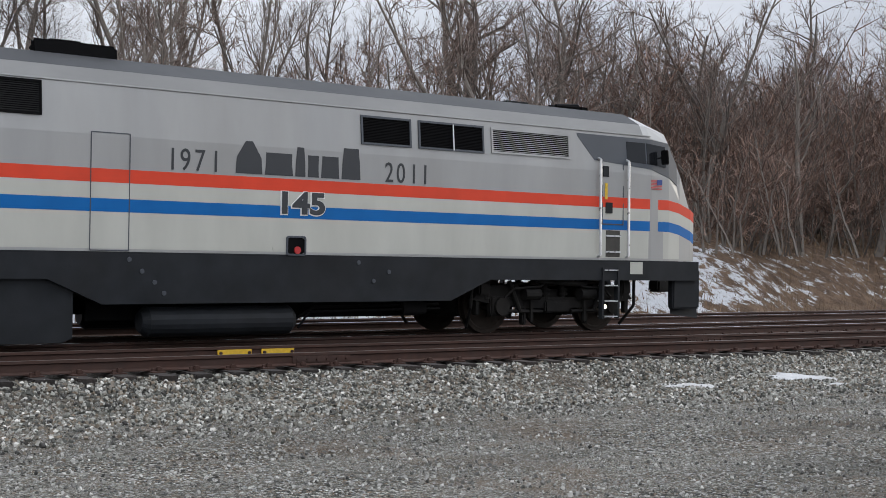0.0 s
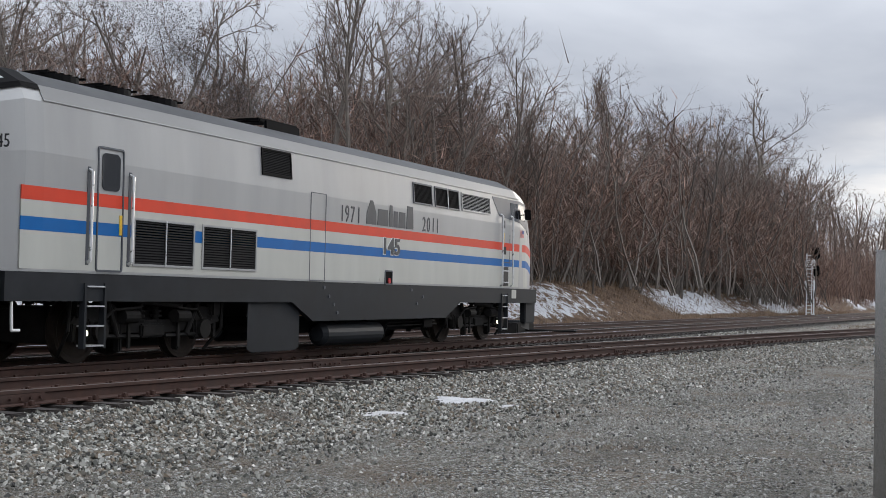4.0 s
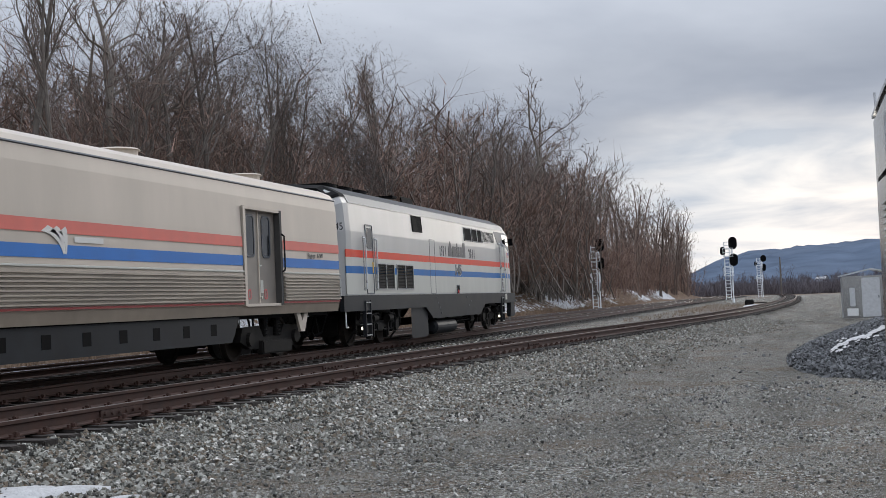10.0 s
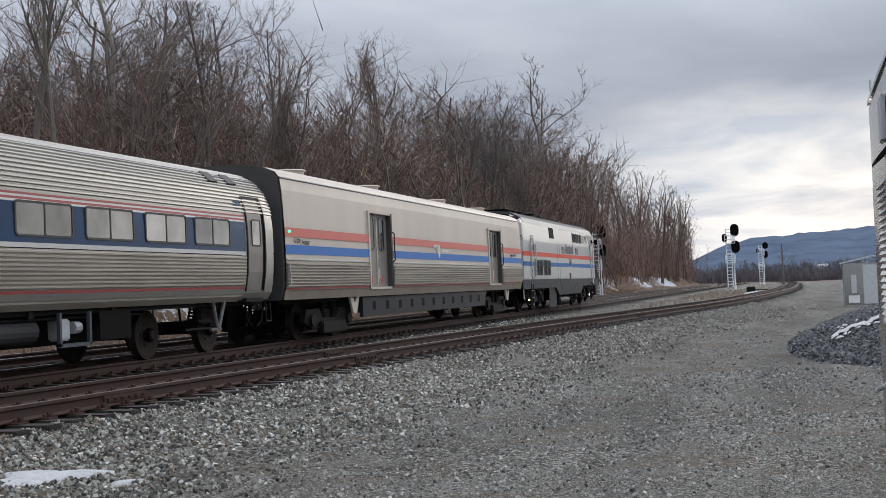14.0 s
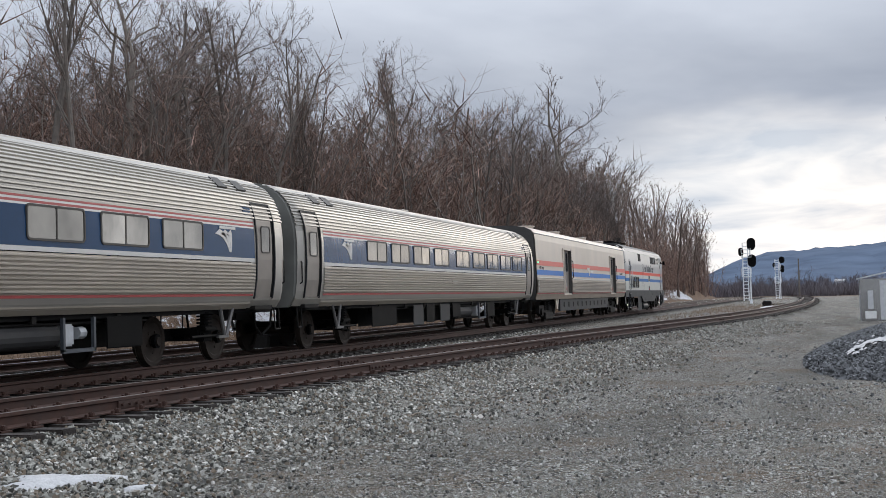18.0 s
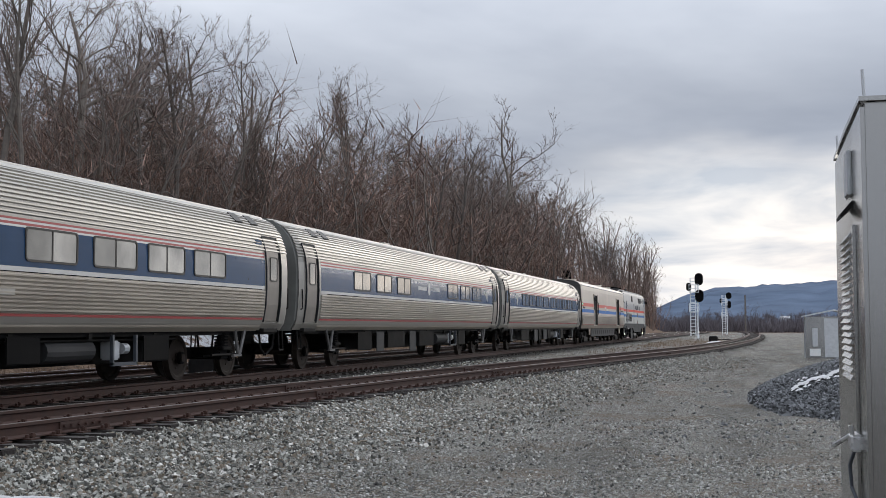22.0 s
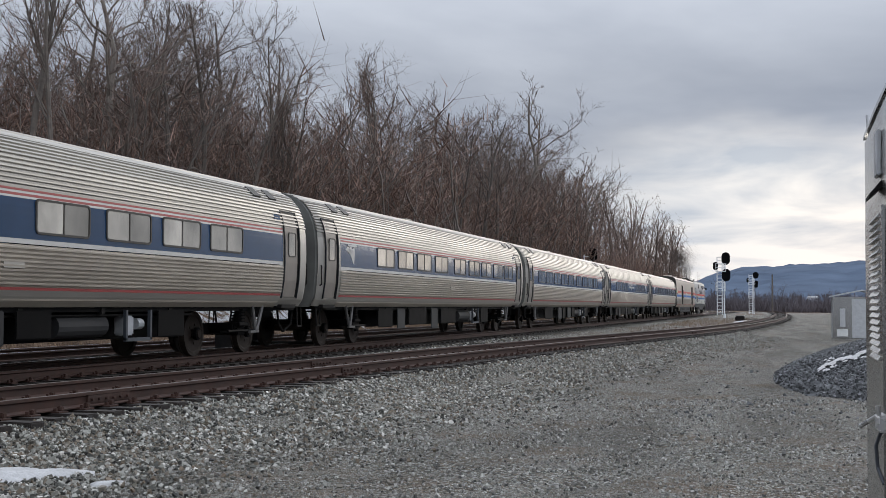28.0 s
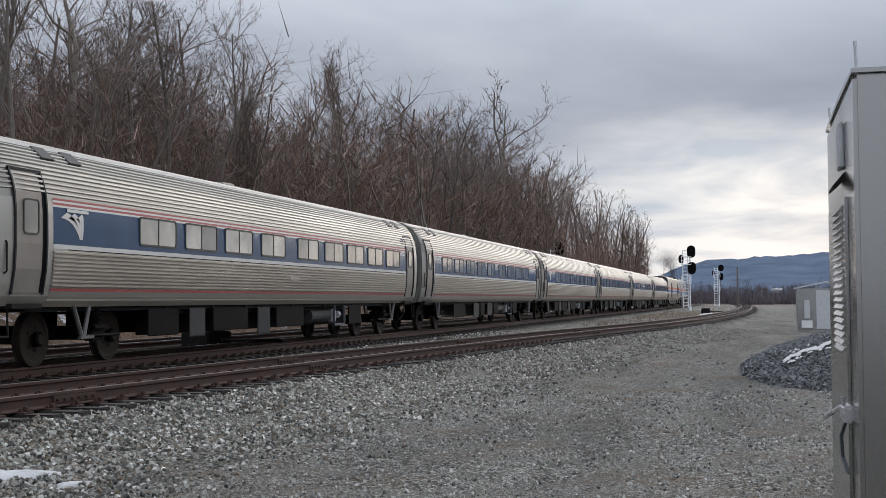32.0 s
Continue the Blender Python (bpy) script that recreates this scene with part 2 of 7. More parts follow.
SMOKE = mat("exhaust_haze", (0.075, 0.068, 0.064), 1.0, 0, 0.1, 1, spec=0.0)
RUBBER = mat("rubber_grey", (0.05, 0.047, 0.044), 0.8, 0, 0.2, 4)
RUSTRAIL = mat("rusty_rail", (0.056, 0.026, 0.018), 0.75, 0.2, 0.25, 6, dirt=0.4, dirt_color=(0.05, 0.04, 0.035))
RAILHEAD = mat("worn_rail_head", (0.35, 0.35, 0.36), 0.25, 0.9, 0.1, 3)
DULLHEAD = mat("dull_rail_head", (0.085, 0.062, 0.05), 0.5, 0.5, 0.2, 3)
TIE = mat("weathered_tie", (0.024, 0.018, 0.0145), 0.9, 0, 0.35, 9, bump=0.6, bump_scale=30, random_ob=0.35)
ALU = mat("brushed_aluminium", (0.40, 0.395, 0.385), 0.2, 0.97, 0.08, 1.6, dirt=0.3, dirt_color=(0.22, 0.205, 0.19), stretch=(1, 1, 0.12))
SIGWHITE = mat("pale_mast_paint", (0.78, 0.79, 0.80), 0.5, 0, 0.08, 4)
ENDGREY = mat("grimy_end_wall", (0.16, 0.16, 0.145), 0.7, 0.1, 0.2, 2, dirt=0.5, dirt_color=(0.07, 0.065, 0.058))
GALV = mat("galvanised_steel", (0.55, 0.56, 0.57), 0.5, 0.5, 0.1, 8)
SNOW = mat("old_snow", (0.45, 0.445, 0.44), 0.8, 0, 0.14, 7, bump=0.8, bump_scale=25, dirt=0.55, dirt_color=(0.30, 0.28, 0.25))
STONE_TONES = ((0.0, (0.026, 0.024, 0.022)), (0.25, (0.066, 0.066, 0.056)), (0.45, (0.12, 0.092, 0.066)), (0.62, (0.15, 0.146, 0.126)), (0.9, (0.235, 0.23, 0.205)), (1.0, (0.44, 0.42, 0.385)))


def stone_material(name, gain):
    """Crushed stone: every stone has its own tone, from black and greenish grey to brown and white."""
    m = mat(name, (0.2, 0.2, 0.2), 0.9, 0, 0.3, 30)
    nt = m.node_tree
    geo, r = nt.nodes.new("ShaderNodeNewGeometry"), nt.nodes.new("ShaderNodeValToRGB")
    tone_ramp(r, gain)
    nt.links.new(geo.outputs["Random Per Island"], r.inputs[0])
    nt.links.new(r.outputs[0], nt.nodes["Principled BSDF"].inputs["Base Color"])
    return m


def tone_ramp(r, gain):
    el = r.color_ramp.elements
    for p, c in STONE_TONES[1:-1]:
        el.new(p)
    for e, (p, c) in zip(el, STONE_TONES):
        e.position, e.color = p, (*[min(v * gain, 0.8) for v in c], 1)


STONE = stone_material("ballast_stone", 1.5)
LOTSTONE = mat("lot_stone", (0.27, 0.262, 0.238), 0.9, 0, 0.2, 30, island=0.8)
PILESTONE = mat("dark_stone", (0.115, 0.117, 0.12), 0.85, 0, 0.2, 30, island=0.7)
BARK = mat("grey_bark", (0.135, 0.115, 0.098), 0.9, 0, 0.25, 4, bump=0.5, bump_scale=20, random_ob=0.35)
TWIG = mat("brown_twigs", (0.15, 0.11, 0.09), 0.9, 0, 0.25, 2, island=0.45)
BRUSH = mat("reddish_brush", (0.185, 0.118, 0.09), 0.9, 0, 0.3, 0.7, island=0.5)
GRASS = mat("dry_grass", (0.19, 0.125, 0.075), 0.95, 0, 0.3, 3, island=0.35)
# distance: the air's haze is mixed into these four colours
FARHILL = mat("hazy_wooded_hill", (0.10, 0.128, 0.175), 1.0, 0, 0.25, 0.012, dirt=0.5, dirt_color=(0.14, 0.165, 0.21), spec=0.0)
FARWOOD = mat("hazy_far_trees", (0.125, 0.112, 0.12), 1.0, 0, 0.3, 0.2, spec=0.0, random_ob=0.3)
HAZEWALL = mat("hazy_house_wall", (0.40, 0.42, 0.46), 0.9, 0, 0.1, 1, spec=0.0)
HAZEROOF = mat("hazy_house_roof", (0.17, 0.19, 0.23), 0.9, 0, 0.1, 1, spec=0.0)
LAMPRED = mat("red_lens", (0.45, 0.03, 0.03), 0.3, 0, 0.05, 8)
STICKER = mat("red_sticker", (0.55, 0.08, 0.08), 0.5, 0, 0.05, 8)
PLASTICBLUE = mat("blue_sticker", (0.03, 0.06, 0.22), 0.5, 0, 0.05, 8)


def glow(name, color, strength):
    m = bpy.data.materials.new(name)
    m.use_nodes = True
    b = m.node_tree.nodes["Principled BSDF"]
    b.inputs["Base Color"].default_value = (*color, 1)
    b.inputs["Emission Color"].default_value = (*color, 1)
    b.inputs["Emission Strength"].default_value = strength
    return m


STEPLIGHT = glow("step_light_glow", (1.0, 0.93, 0.75), 1.6)
GREENLAMP = glow("green_marker_glow", (0.1, 0.9, 0.45), 1.5)


def gravel_material():
    """The lot: crushed grey stone, worn finer in the wheel tracks, with brown leaf litter and damp patches; ballast and leaf litter by the lie of the land."""
    m = bpy.data.materials.new("crushed_stone_ground")
    m.use_nodes = True
    nt = m.node_tree
    N, K = nt.nodes.new, nt.links.new
    b = nt.nodes["Principled BSDF"]
    b.inputs["Roughness"].default_value = 0.95
    b.inputs["Specular IOR Level"].default_value = 0.2
    co = N("ShaderNodeTexCoord")

    def noise_node(scale, detail=5, rough=0.6):
        n = N("ShaderNodeTexNoise")
        n.inputs["Scale"].default_value, n.inputs["Detail"].default_value, n.inputs["Roughness"].default_value = scale, detail, rough
        K(co.outputs["Object"], n.inputs["Vector"])
        return n

    def ramp(src, lo, hi, clo, chi):
        r = N("ShaderNodeValToRGB")
        r.color_ramp.elements[0].position, r.color_ramp.elements[0].color = lo, (*clo, 1)
        r.color_ramp.elements[1].position, r.color_ramp.elements[1].color = hi, (*chi, 1)
        K(src, r.inputs[0])
        return r

    vor = N("ShaderNodeTexVoronoi"); vor.inputs["Scale"].default_value = 36
    K(co.outputs["Object"], vor.inputs["Vector"])
    vor2 = N("ShaderNodeTexVoronoi"); vor2.inputs["Scale"].default_value = 80
    K(co.outputs["Object"], vor2.inputs["Vector"])
    sepc = N("ShaderNodeSeparateColor"); K(vor.outputs["Color"], sepc.inputs[0])
    sepd = N("ShaderNodeSeparateColor"); K(vor2.outputs["Color"], sepd.inputs[0])
    stone, fine = N("ShaderNodeValToRGB"), N("ShaderNodeValToRGB")
    tone_ramp(stone, 2.3), tone_ramp(fine, 2.3)
    K(sepc.outputs[0], stone.inputs[0]), K(sepd.outputs[0], fine.inputs[0])
    big = noise_node(0.35, 4)
    sel = N("ShaderNodeMapRange"); sel.inputs["From Min"].default_value, sel.inputs["From Max"].default_value = 0.42, 0.58
    K(big.outputs["Fac"], sel.inputs["Value"])
    mx = N("ShaderNodeMix"); mx.data_type = "RGBA"
    K(sel.outputs[0], mx.inputs["Factor"]); K(stone.outputs[0], mx.inputs["A"]); K(fine.outputs[0], mx.inputs["B"])
    # crevice shade between stones, painted in along the cell edges
    gaps = []
    for scale in (36, 80):
        ve = N("ShaderNodeTexVoronoi"); ve.feature = "DISTANCE_TO_EDGE"; ve.inputs["Scale"].default_value = scale
        K(co.outputs["Object"], ve.inputs["Vector"])
        gr = N("ShaderNodeMapRange"); gr.inputs["From Max"].default_value = 0.16
        gr.inputs["To Min"].default_value, gr.inputs["To Max"].default_value = 0.18, 1.06
        K(ve.outputs["Distance"], gr.inputs["Value"])
        gaps.append(gr)
    gm = N("ShaderNodeMix"); gm.data_type = "FLOAT"
    K(sel.outputs[0], gm.inputs["Factor"]); K(gaps[0].outputs[0], gm.inputs["A"]); K(gaps[1].outputs[0], gm.inputs["B"])
    gs = N("ShaderNodeVectorMath"); gs.operation = "SCALE"
    K(mx.outputs["Result"], gs.inputs[0]); K(gm.outputs["Result"], gs.inputs["Scale"])
    # brown litter patches
    lit = noise_node(0.55, 8, 0.7)
    lr = N("ShaderNodeMapRange"); lr.inputs["From Min"].default_value, lr.inputs["From Max"].default_value, lr.inputs["To Max"].default_value = 0.50, 0.68, 0.6
    K(lit.outputs["Fac"], lr.inputs["Value"])
    mx2 = N("ShaderNodeMix"); mx2.data_type = "RGBA"; mx2.inputs["B"].default_value = (0.18, 0.118, 0.075, 1)
    K(lr.outputs[0], mx2.inputs["Factor"]); K(gs.outputs[0], mx2.inputs["A"])
    # damp, darker streaks along the way that cars take
    mp = N("ShaderNodeMapping"); mp.inputs["Scale"].default_value = (0.9, 0.16, 1); mp.inputs["Rotation"].default_value = (0, 0, radians(20))
    K(co.outputs["Object"], mp.inputs["Vector"])
    dn = N("ShaderNodeTexNoise"); dn.inputs["Scale"].default_value = 0.9; dn.inputs["Detail"].default_value = 6
    K(mp.outputs[0], dn.inputs["Vector"])
    dr = N("ShaderNodeMapRange"); dr.inputs["From Min"].default_value, dr.inputs["From Max"].default_value = 0.38, 0.66; dr.inputs["To Min"].default_value, dr.inputs["To Max"].default_value = 1.10, 0.70
    K(dn.outputs["Fac"], dr.inputs["Value"])
    sc = N("ShaderNodeVectorMath"); sc.operation = "SCALE"
    K(mx2.outputs["Result"], sc.inputs[0]); K(dr.outputs[0], sc.inputs["Scale"])
    # oil and brake dust between the running rails, under-train shade painted in too
    att3 = N("ShaderNodeAttribute"); att3.attribute_name = "oil"
    mxo = N("ShaderNodeMix"); mxo.data_type = "RGBA"; mxo.inputs["B"].default_value = (0.015, 0.0125, 0.011, 1)
    K(att3.outputs["Fac"], mxo.inputs["Factor"]); K(sc.outputs[0], mxo.inputs["A"])
    # hillside: leaf litter and dry grass, by a painted ground map
    att = N("ShaderNodeAttribute"); att.attribute_name = "cover"
    hill = noise_node(1.3, 8, 0.7)
    hr = ramp(hill.outputs["Fac"], 0.35, 0.68, (0.085, 0.055, 0.038), (0.24, 0.16, 0.105))
    mx3 = N("ShaderNodeMix"); mx3.data_type = "RGBA"
    K(att.outputs["Fac"], mx3.inputs["Factor"]); K(mxo.outputs["Result"], mx3.inputs["A"]); K(hr.outputs[0], mx3.inputs["B"])
    # snow lying on the bank
    att2 = N("ShaderNodeAttribute"); att2.attribute_name = "snow"
    sn = noise_node(1.6, 7, 0.72)
    ad = N("ShaderNodeMath"); ad.operation = "ADD"
    K(att2.outputs["Fac"], ad.inputs[0]); K(sn.outputs["Fac"], ad.inputs[1])
    sr = N("ShaderNodeMapRange"); sr.inputs["From Min"].default_value, sr.inputs["From Max"].default_value = 1.03, 1.10
    K(ad.outputs[0], sr.inputs["Value"])
    mx4 = N("ShaderNodeMix"); mx4.data_type = "RGBA"; mx4.inputs["B"].default_value = (0.66, 0.67, 0.69, 1)
    K(sr.outputs[0], mx4.inputs["Factor"]); K(mx3.outputs["Result"], mx4.inputs["A"])
    K(mx4.outputs["Result"], b.inputs["Base Color"])
    bp = N("ShaderNodeBump"); bp.inputs["Strength"].default_value, bp.inputs["Distance"].default_value = 1.0, 0.04
    K(vor.outputs["Distance"], bp.inputs["Height"])
    bp.invert = True
    bp2 = N("ShaderNodeBump"); bp2.inputs["Strength"].default_value, bp2.inputs["Distance"].default_value = 0.9, 0.02
    bp2.invert = True
    K(vor2.outputs["Distance"], bp2.inputs["Height"]); K(bp.outputs[0], bp2.inputs["Normal"]); K(bp2.outputs[0], b.inputs["Normal"])
    return m


GRAVEL = gravel_material()

# ---- building helpers ----


def link_mesh(name, bm, material, smooth=False):
    me = bpy.data.meshes.new(name)
    bm.normal_update()
    bm.to_mesh(me)
    bm.free()
    if smooth:
        me.polygons.foreach_set("use_smooth", [True] * len(me.polygons))
    me.materials.append(material)
    return new(name, me)


def part(name, bm, material, parent=None, label="", smooth=False):
    if parent is not None and len(bm.verts) and all(abs(v.co.x) > 0.7 for v in bm.verts) and len({v.co.x > 0 for v in bm.verts}) == 2 and max(v.co.z for v in bm.verts) > 0.2 and "rail" not in parent.name[:7]:
        # the two sides of a vehicle are parts of their own
        far = bm.copy()
        bmesh.ops.delete(far, geom=[v for v in far.verts if v.co.x > 0], context="VERTS")
        bmesh.ops.delete(bm, geom=[v for v in bm.verts if v.co.x < 0], context="VERTS")
        o = link_mesh(name, far, material, smooth)
        o.parent = parent
        if label:
            o["label"] = label
    ob = link_mesh(name, bm, material, smooth)
    if parent is not None:
        ob.parent = parent
    if label:
        ob["label"] = label
    return ob



def thing(name, label, category, group="", at=(0, 0, 0), kind=""):
    e = new(name)
    e.empty_display_size = 0.3
    e.location = at
    return tagged(e, label, category, group, kind)


def box(bm, x0, x1, y0, y1, z0, z1, bevel=0.0):
    vs = [bm.verts.new(p) for p in ((x0, y0, z0), (x1, y0, z0), (x1, y1, z0), (x0, y1, z0), (x0, y0, z1), (x1, y0, z1), (x1, y1, z1), (x0, y1, z1))]
    fs = [bm.faces.new([vs[i] for i in f]) for f in ((3, 2, 1, 0), (4, 5, 6, 7), (0, 1, 5, 4), (1, 2, 6, 5), (2, 3, 7, 6), (3, 0, 4, 7))]
    if bevel:
        es = list({e for f in fs for e in f.edges})
        bmesh.ops.bevel(bm, geom=es, offset=bevel, segments=2, affect="EDGES", clamp_overlap=True)
    return bm


def one_box(*a):
    return box(bmesh.new(), *a)


def tube(bm, p0, p1, r0, r1=None, seg=10, caps=True):
    r1 = r0 if r1 is None else r1
    p0, p1 = Vector(p0), Vector(p1)
    d = (p1 - p0).normalized()
    u = d.orthogonal().normalized()
    v = d.cross(u)
    A, B = [], []
    for i in range(seg):
        a = 2 * math.pi * i / seg
        o = u * math.cos(a) + v * math.sin(a)
        A.append(bm.verts.new(p0 + o * r0))
        B.append(bm.verts.new(p1 + o * r1))
    for i in range(seg):
        j = (i + 1) % seg
        bm.faces.new((A[i], A[j], B[j], B[i]))
    if caps:
        bm.faces.new(A[::-1])
        bm.faces.new(B)
    return bm


def pipe(bm, pts, r, seg=6):
    for a, b in zip(pts, pts[1:]):
        tube(bm, a, b, r, seg=seg)
    return bm


def plate(bm, pts, x0, x1):
    """A flat plate of the outline pts (y, z), from x0 to x1."""
    A = [bm.verts.new((x0, y, z)) for y, z in pts]
    B = [bm.verts.new((x1, y, z)) for y, z in pts]
    n = len(pts)
    bm.faces.new(A), bm.faces.new(B[::-1])
    for i in range(n):
        j = (i + 1) % n
        bm.faces.new((A[j], A[i], B[i], B[j]))
    bmesh.ops.recalc_face_normals(bm, faces=bm.faces)
    return bm


def loft(bm, sections, closed=False, caps=True):
    """Joins cross-sections, each a list of points, in order."""
    rows = [[bm.verts.new(p) for p in s] for s in sections]
    n = len(rows[0])
    for a, b in zip(rows, rows[1:]):
        for i in range(n if closed else n - 1):
            j = (i + 1) % n
            bm.faces.new((a[i], a[j], b[j], b[i]))
    if caps:
        bm.faces.new(rows[0][::-1])
        bm.faces.new(rows[-1])
    bmesh.ops.recalc_face_normals(bm, faces=bm.faces)
    return bm


def words(name, text, size, material, parent, x, y, z, depth=0.006, label="", squeeze=1.0, bold=0.0, facing=1):
    """Raised letters on a side that faces +x; y is where the first letter begins (the text runs towards +y)."""
    cu = bpy.data.curves.new(name, "FONT")
    cu.body, cu.size, cu.extrude, cu.offset = text, size, depth, bold
    tmp = bpy.data.objects.new(name, cu)
    scene.collection.objects.link(tmp)
    me = bpy.data.meshes.new_from_object(tmp.evaluated_get(bpy.context.evaluated_depsgraph_get()))
    bpy.data.objects.remove(tmp)
    me.materials.clear()
    me.materials.append(material)
    me.transform(Matrix.Diagonal((squeeze, 1, 1, 1)))
    ob = new(name, me)
    ob.parent = parent
    ob.matrix_basis = pose(x, y, z, 90, 0, 90)
    if label:
        ob["label"] = label
    return ob


def rounded_ring(w, h, r, seg=5):
    pts = []
    for cx, cz, a0 in ((w / 2 - r, h / 2 - r, 0), (-w / 2 + r, h / 2 - r, 90), (-w / 2 + r, -h / 2 + r, 180), (w / 2 - r, -h / 2 + r, 270)):
        for i in range(seg + 1):
            a = radians(a0 + 90 * i / seg)
            pts.append((cx + r * math.cos(a), cz + r * math.sin(a)))
    return pts


def ring(bm, w, h, r, t, x0, x1, cy=0, cz=0):
    """A rounded frame of width t standing on a side wall."""
    o = rounded_ring(w, h, r)
    i = rounded_ring(w - 2 * t, h - 2 * t, max(r - t, 0.005))
    n = len(o)
    L = [[bm.verts.new((x, cy + p[0], cz + p[1])) for p in q] for q, x in ((o, x0), (o, x1), (i, x1), (i, x0))]
    for a, b in zip(L, L[1:]):
        for k in range(n):
            j = (k + 1) % n
            bm.faces.new((a[k], a[j], b[j], b[k]))
    bmesh.ops.recalc_face_normals(bm, faces=bm.faces)
    return bm


def pane(bm, w, h, r, x0, x1, cy=0, cz=0):
    return plate(bm, [(cy + a, cz + b) for a, b in rounded_ring(w, h, r)], x0, x1)


# ---- lie of the land ----
RT = 0.60            # top of the rails above the lot
TRAIN_X = -12.6      # the track on which the train runs
NEAR_Y = [-400, -60, -20, 0, 10, 20, 30, 40, 50, 60, 70, 85, 110, 140, 200, 280, 330, 400, 520, 700]
NEAR_X = [-10.4, -10.4, -10.3, -9.75, -9.25, -8.5, -7.8, -6.95, -5.7, -4.55, -3.6, -2.75, -1.8, -1.3, -1.3, -3.0, -7, -16, -42, -100]


def bend(y):
    """All tracks turn away to the left far off."""
    return -np.maximum(np.asarray(y, float) - 270, 0) ** 2 / 1500


def near_x(y):
    y = np.asarray(y, float)
    return sum(np.interp(y + d, NEAR_Y, NEAR_X) for d in (-9, -6, -3, 0, 3, 6, 9)) / 7


def train_x(y):
    return TRAIN_X + bend(y)


def third_x(y):
    return TRAIN_X - 4.3 + bend(y)


def smooth(a, b, v):
    t = np.clip((v - a) / (b - a), 0, 1)
    return t * t * (3 - 2 * t)


def foot_x(y):
    """Where the wooded bank begins."""
    return -20.0 - 0.028 * np.clip(y, 0, 260) + bend(np.asarray(y, float) - 75) + 0.8 * np.sin(y * 0.11) + 0.5 * np.sin(y * 0.29)


def land(x, y):
    x, y = np.asarray(x, float), np.asarray(y, float)
    n, t3 = near_x(y), third_x(y)
    d = np.minimum(np.minimum(np.abs(x - n), np.abs(x - train_x(y))), np.abs(x - t3))
    base = np.where(x > n, 0.0, np.where(x > t3, 0.26, 0.10))
    out = x - n
    base = np.where(x > n, 0.06 * (1 - smooth(2.5, 6, out)), base)
    z = base + (0.372 - base) * (1 - smooth(np.where(x > n, 1.05, 1.40), np.where(x > n, 2.45, 3.2), d))
    f = foot_x(y)
    up = np.maximum(f - x, 0)
    bank = 2.6 * smooth(0, 6, up) + 5.5 * smooth(4, 34, up) + 3.0 * smooth(30, 110, up)
    bank = bank * (1 - smooth(330, 520, y))
    z = z + bank
    z = z + 0.03 * np.sin(x * 0.9 + 1) * np.sin(y * 0.63) * (x > n + 2)
    # the valley beyond the curve
    z = z - 2.5 * smooth(300, 900, y) * smooth(-60, 60, x + 60)
    return z


def ground_sheet():
    xs = np.unique(np.concatenate([np.arange(-48, 12, 0.4), np.arange(-140, -48, 4.0), np.arange(12, 60, 3.0), [-2500, -1500, -900, -600, -400, -280, -200, 90, 140, 220, 350, 600, 1000, 1600, 2500]]))
    ys = np.unique(np.concatenate([np.arange(-30, 80, 0.7), np.arange(80, 300, 3.0), np.arange(300, 560, 10.0), [-400, -250, -150, -100, -70, -50, -40, 600, 700, 800, 900, 1100, 1400, 1800, 2400, 3200, 4200]]))
    X, Y = np.meshgrid(xs, ys)
    Z = land(X, Y)
    rng = np.random.default_rng(5)
    Z = Z + rng.normal(0, 0.012, Z.shape) * (np.abs(X) < 60)
    f = foot_x(Y)
    up = f - X
    Z = Z + (up > 0.5) * (0.25 * np.sin(X * 0.8 + 0.5 * Y) * np.sin(Y * 0.5) + rng.normal(0, 0.06, Z.shape)) * (np.abs(X) < 140)
    nx, ny = len(xs), len(ys)
    me = bpy.data.meshes.new("ground")
    idx = np.arange(nx * ny).reshape(ny, nx)
    faces = np.stack([idx[:-1, :-1], idx[:-1, 1:], idx[1:, 1:], idx[1:, :-1]], -1).reshape(-1, 4)
    me.from_pydata(np.stack([X, Y, Z], -1).reshape(-1, 3).tolist(), [], faces.tolist())
    cover = np.maximum(smooth(-1.6, 0.6, up), smooth(0.35, 0.7, np.sin(Y * 0.05 + 2) * (X < near_x(Y) - 2.6) * (X > train_x(Y) + 3.0) * (Y > 70)) * 0.5)
    cover = np.maximum(cover, smooth(260, 420, Y))
    cover = np.maximum(cover, smooth(12, 30, X) * 0.8)
    snow = 0.55 * smooth(0.4, 1.8, up) * (1 - smooth(4.5, 7.5, up)) + 0.10 * np.sin(Y * 0.13) + 0.07 * np.sin(Y * 0.047 + 1)
    snow = np.where(up < 0.2, 0, snow) * (Y < 330)
    wob = 0.25 * np.sin(Y * 0.7) + 0.2 * np.sin(Y * 1.9)
    oil = 1.0 * (1 - smooth(1.5, 2.6, np.abs(X - train_x(Y)) + 0.3 * wob)) + 0.9 * (1 - smooth(1.4, 2.5, np.abs(X - third_x(Y)))) + 0.85 * (1 - smooth(1.0, 1.9, np.abs(X - near_x(Y)) + 0.3 * wob))
    for nm, v in (("cover", cover), ("snow", snow), ("oil", oil)):
        at = me.attributes.new(nm, "FLOAT", "POINT")
        at.data.foreach_set("value", np.clip(v, 0, 1).reshape(-1).astype(np.float32))
    me.materials.append(GRAVEL)
    me.polygons.foreach_set("use_smooth", [True] * len(me.polygons))
    return tagged(new("ground", me), "grey crushed-stone lot rising into a leaf-covered bank", "ground", kind="structure")


ground_sheet()

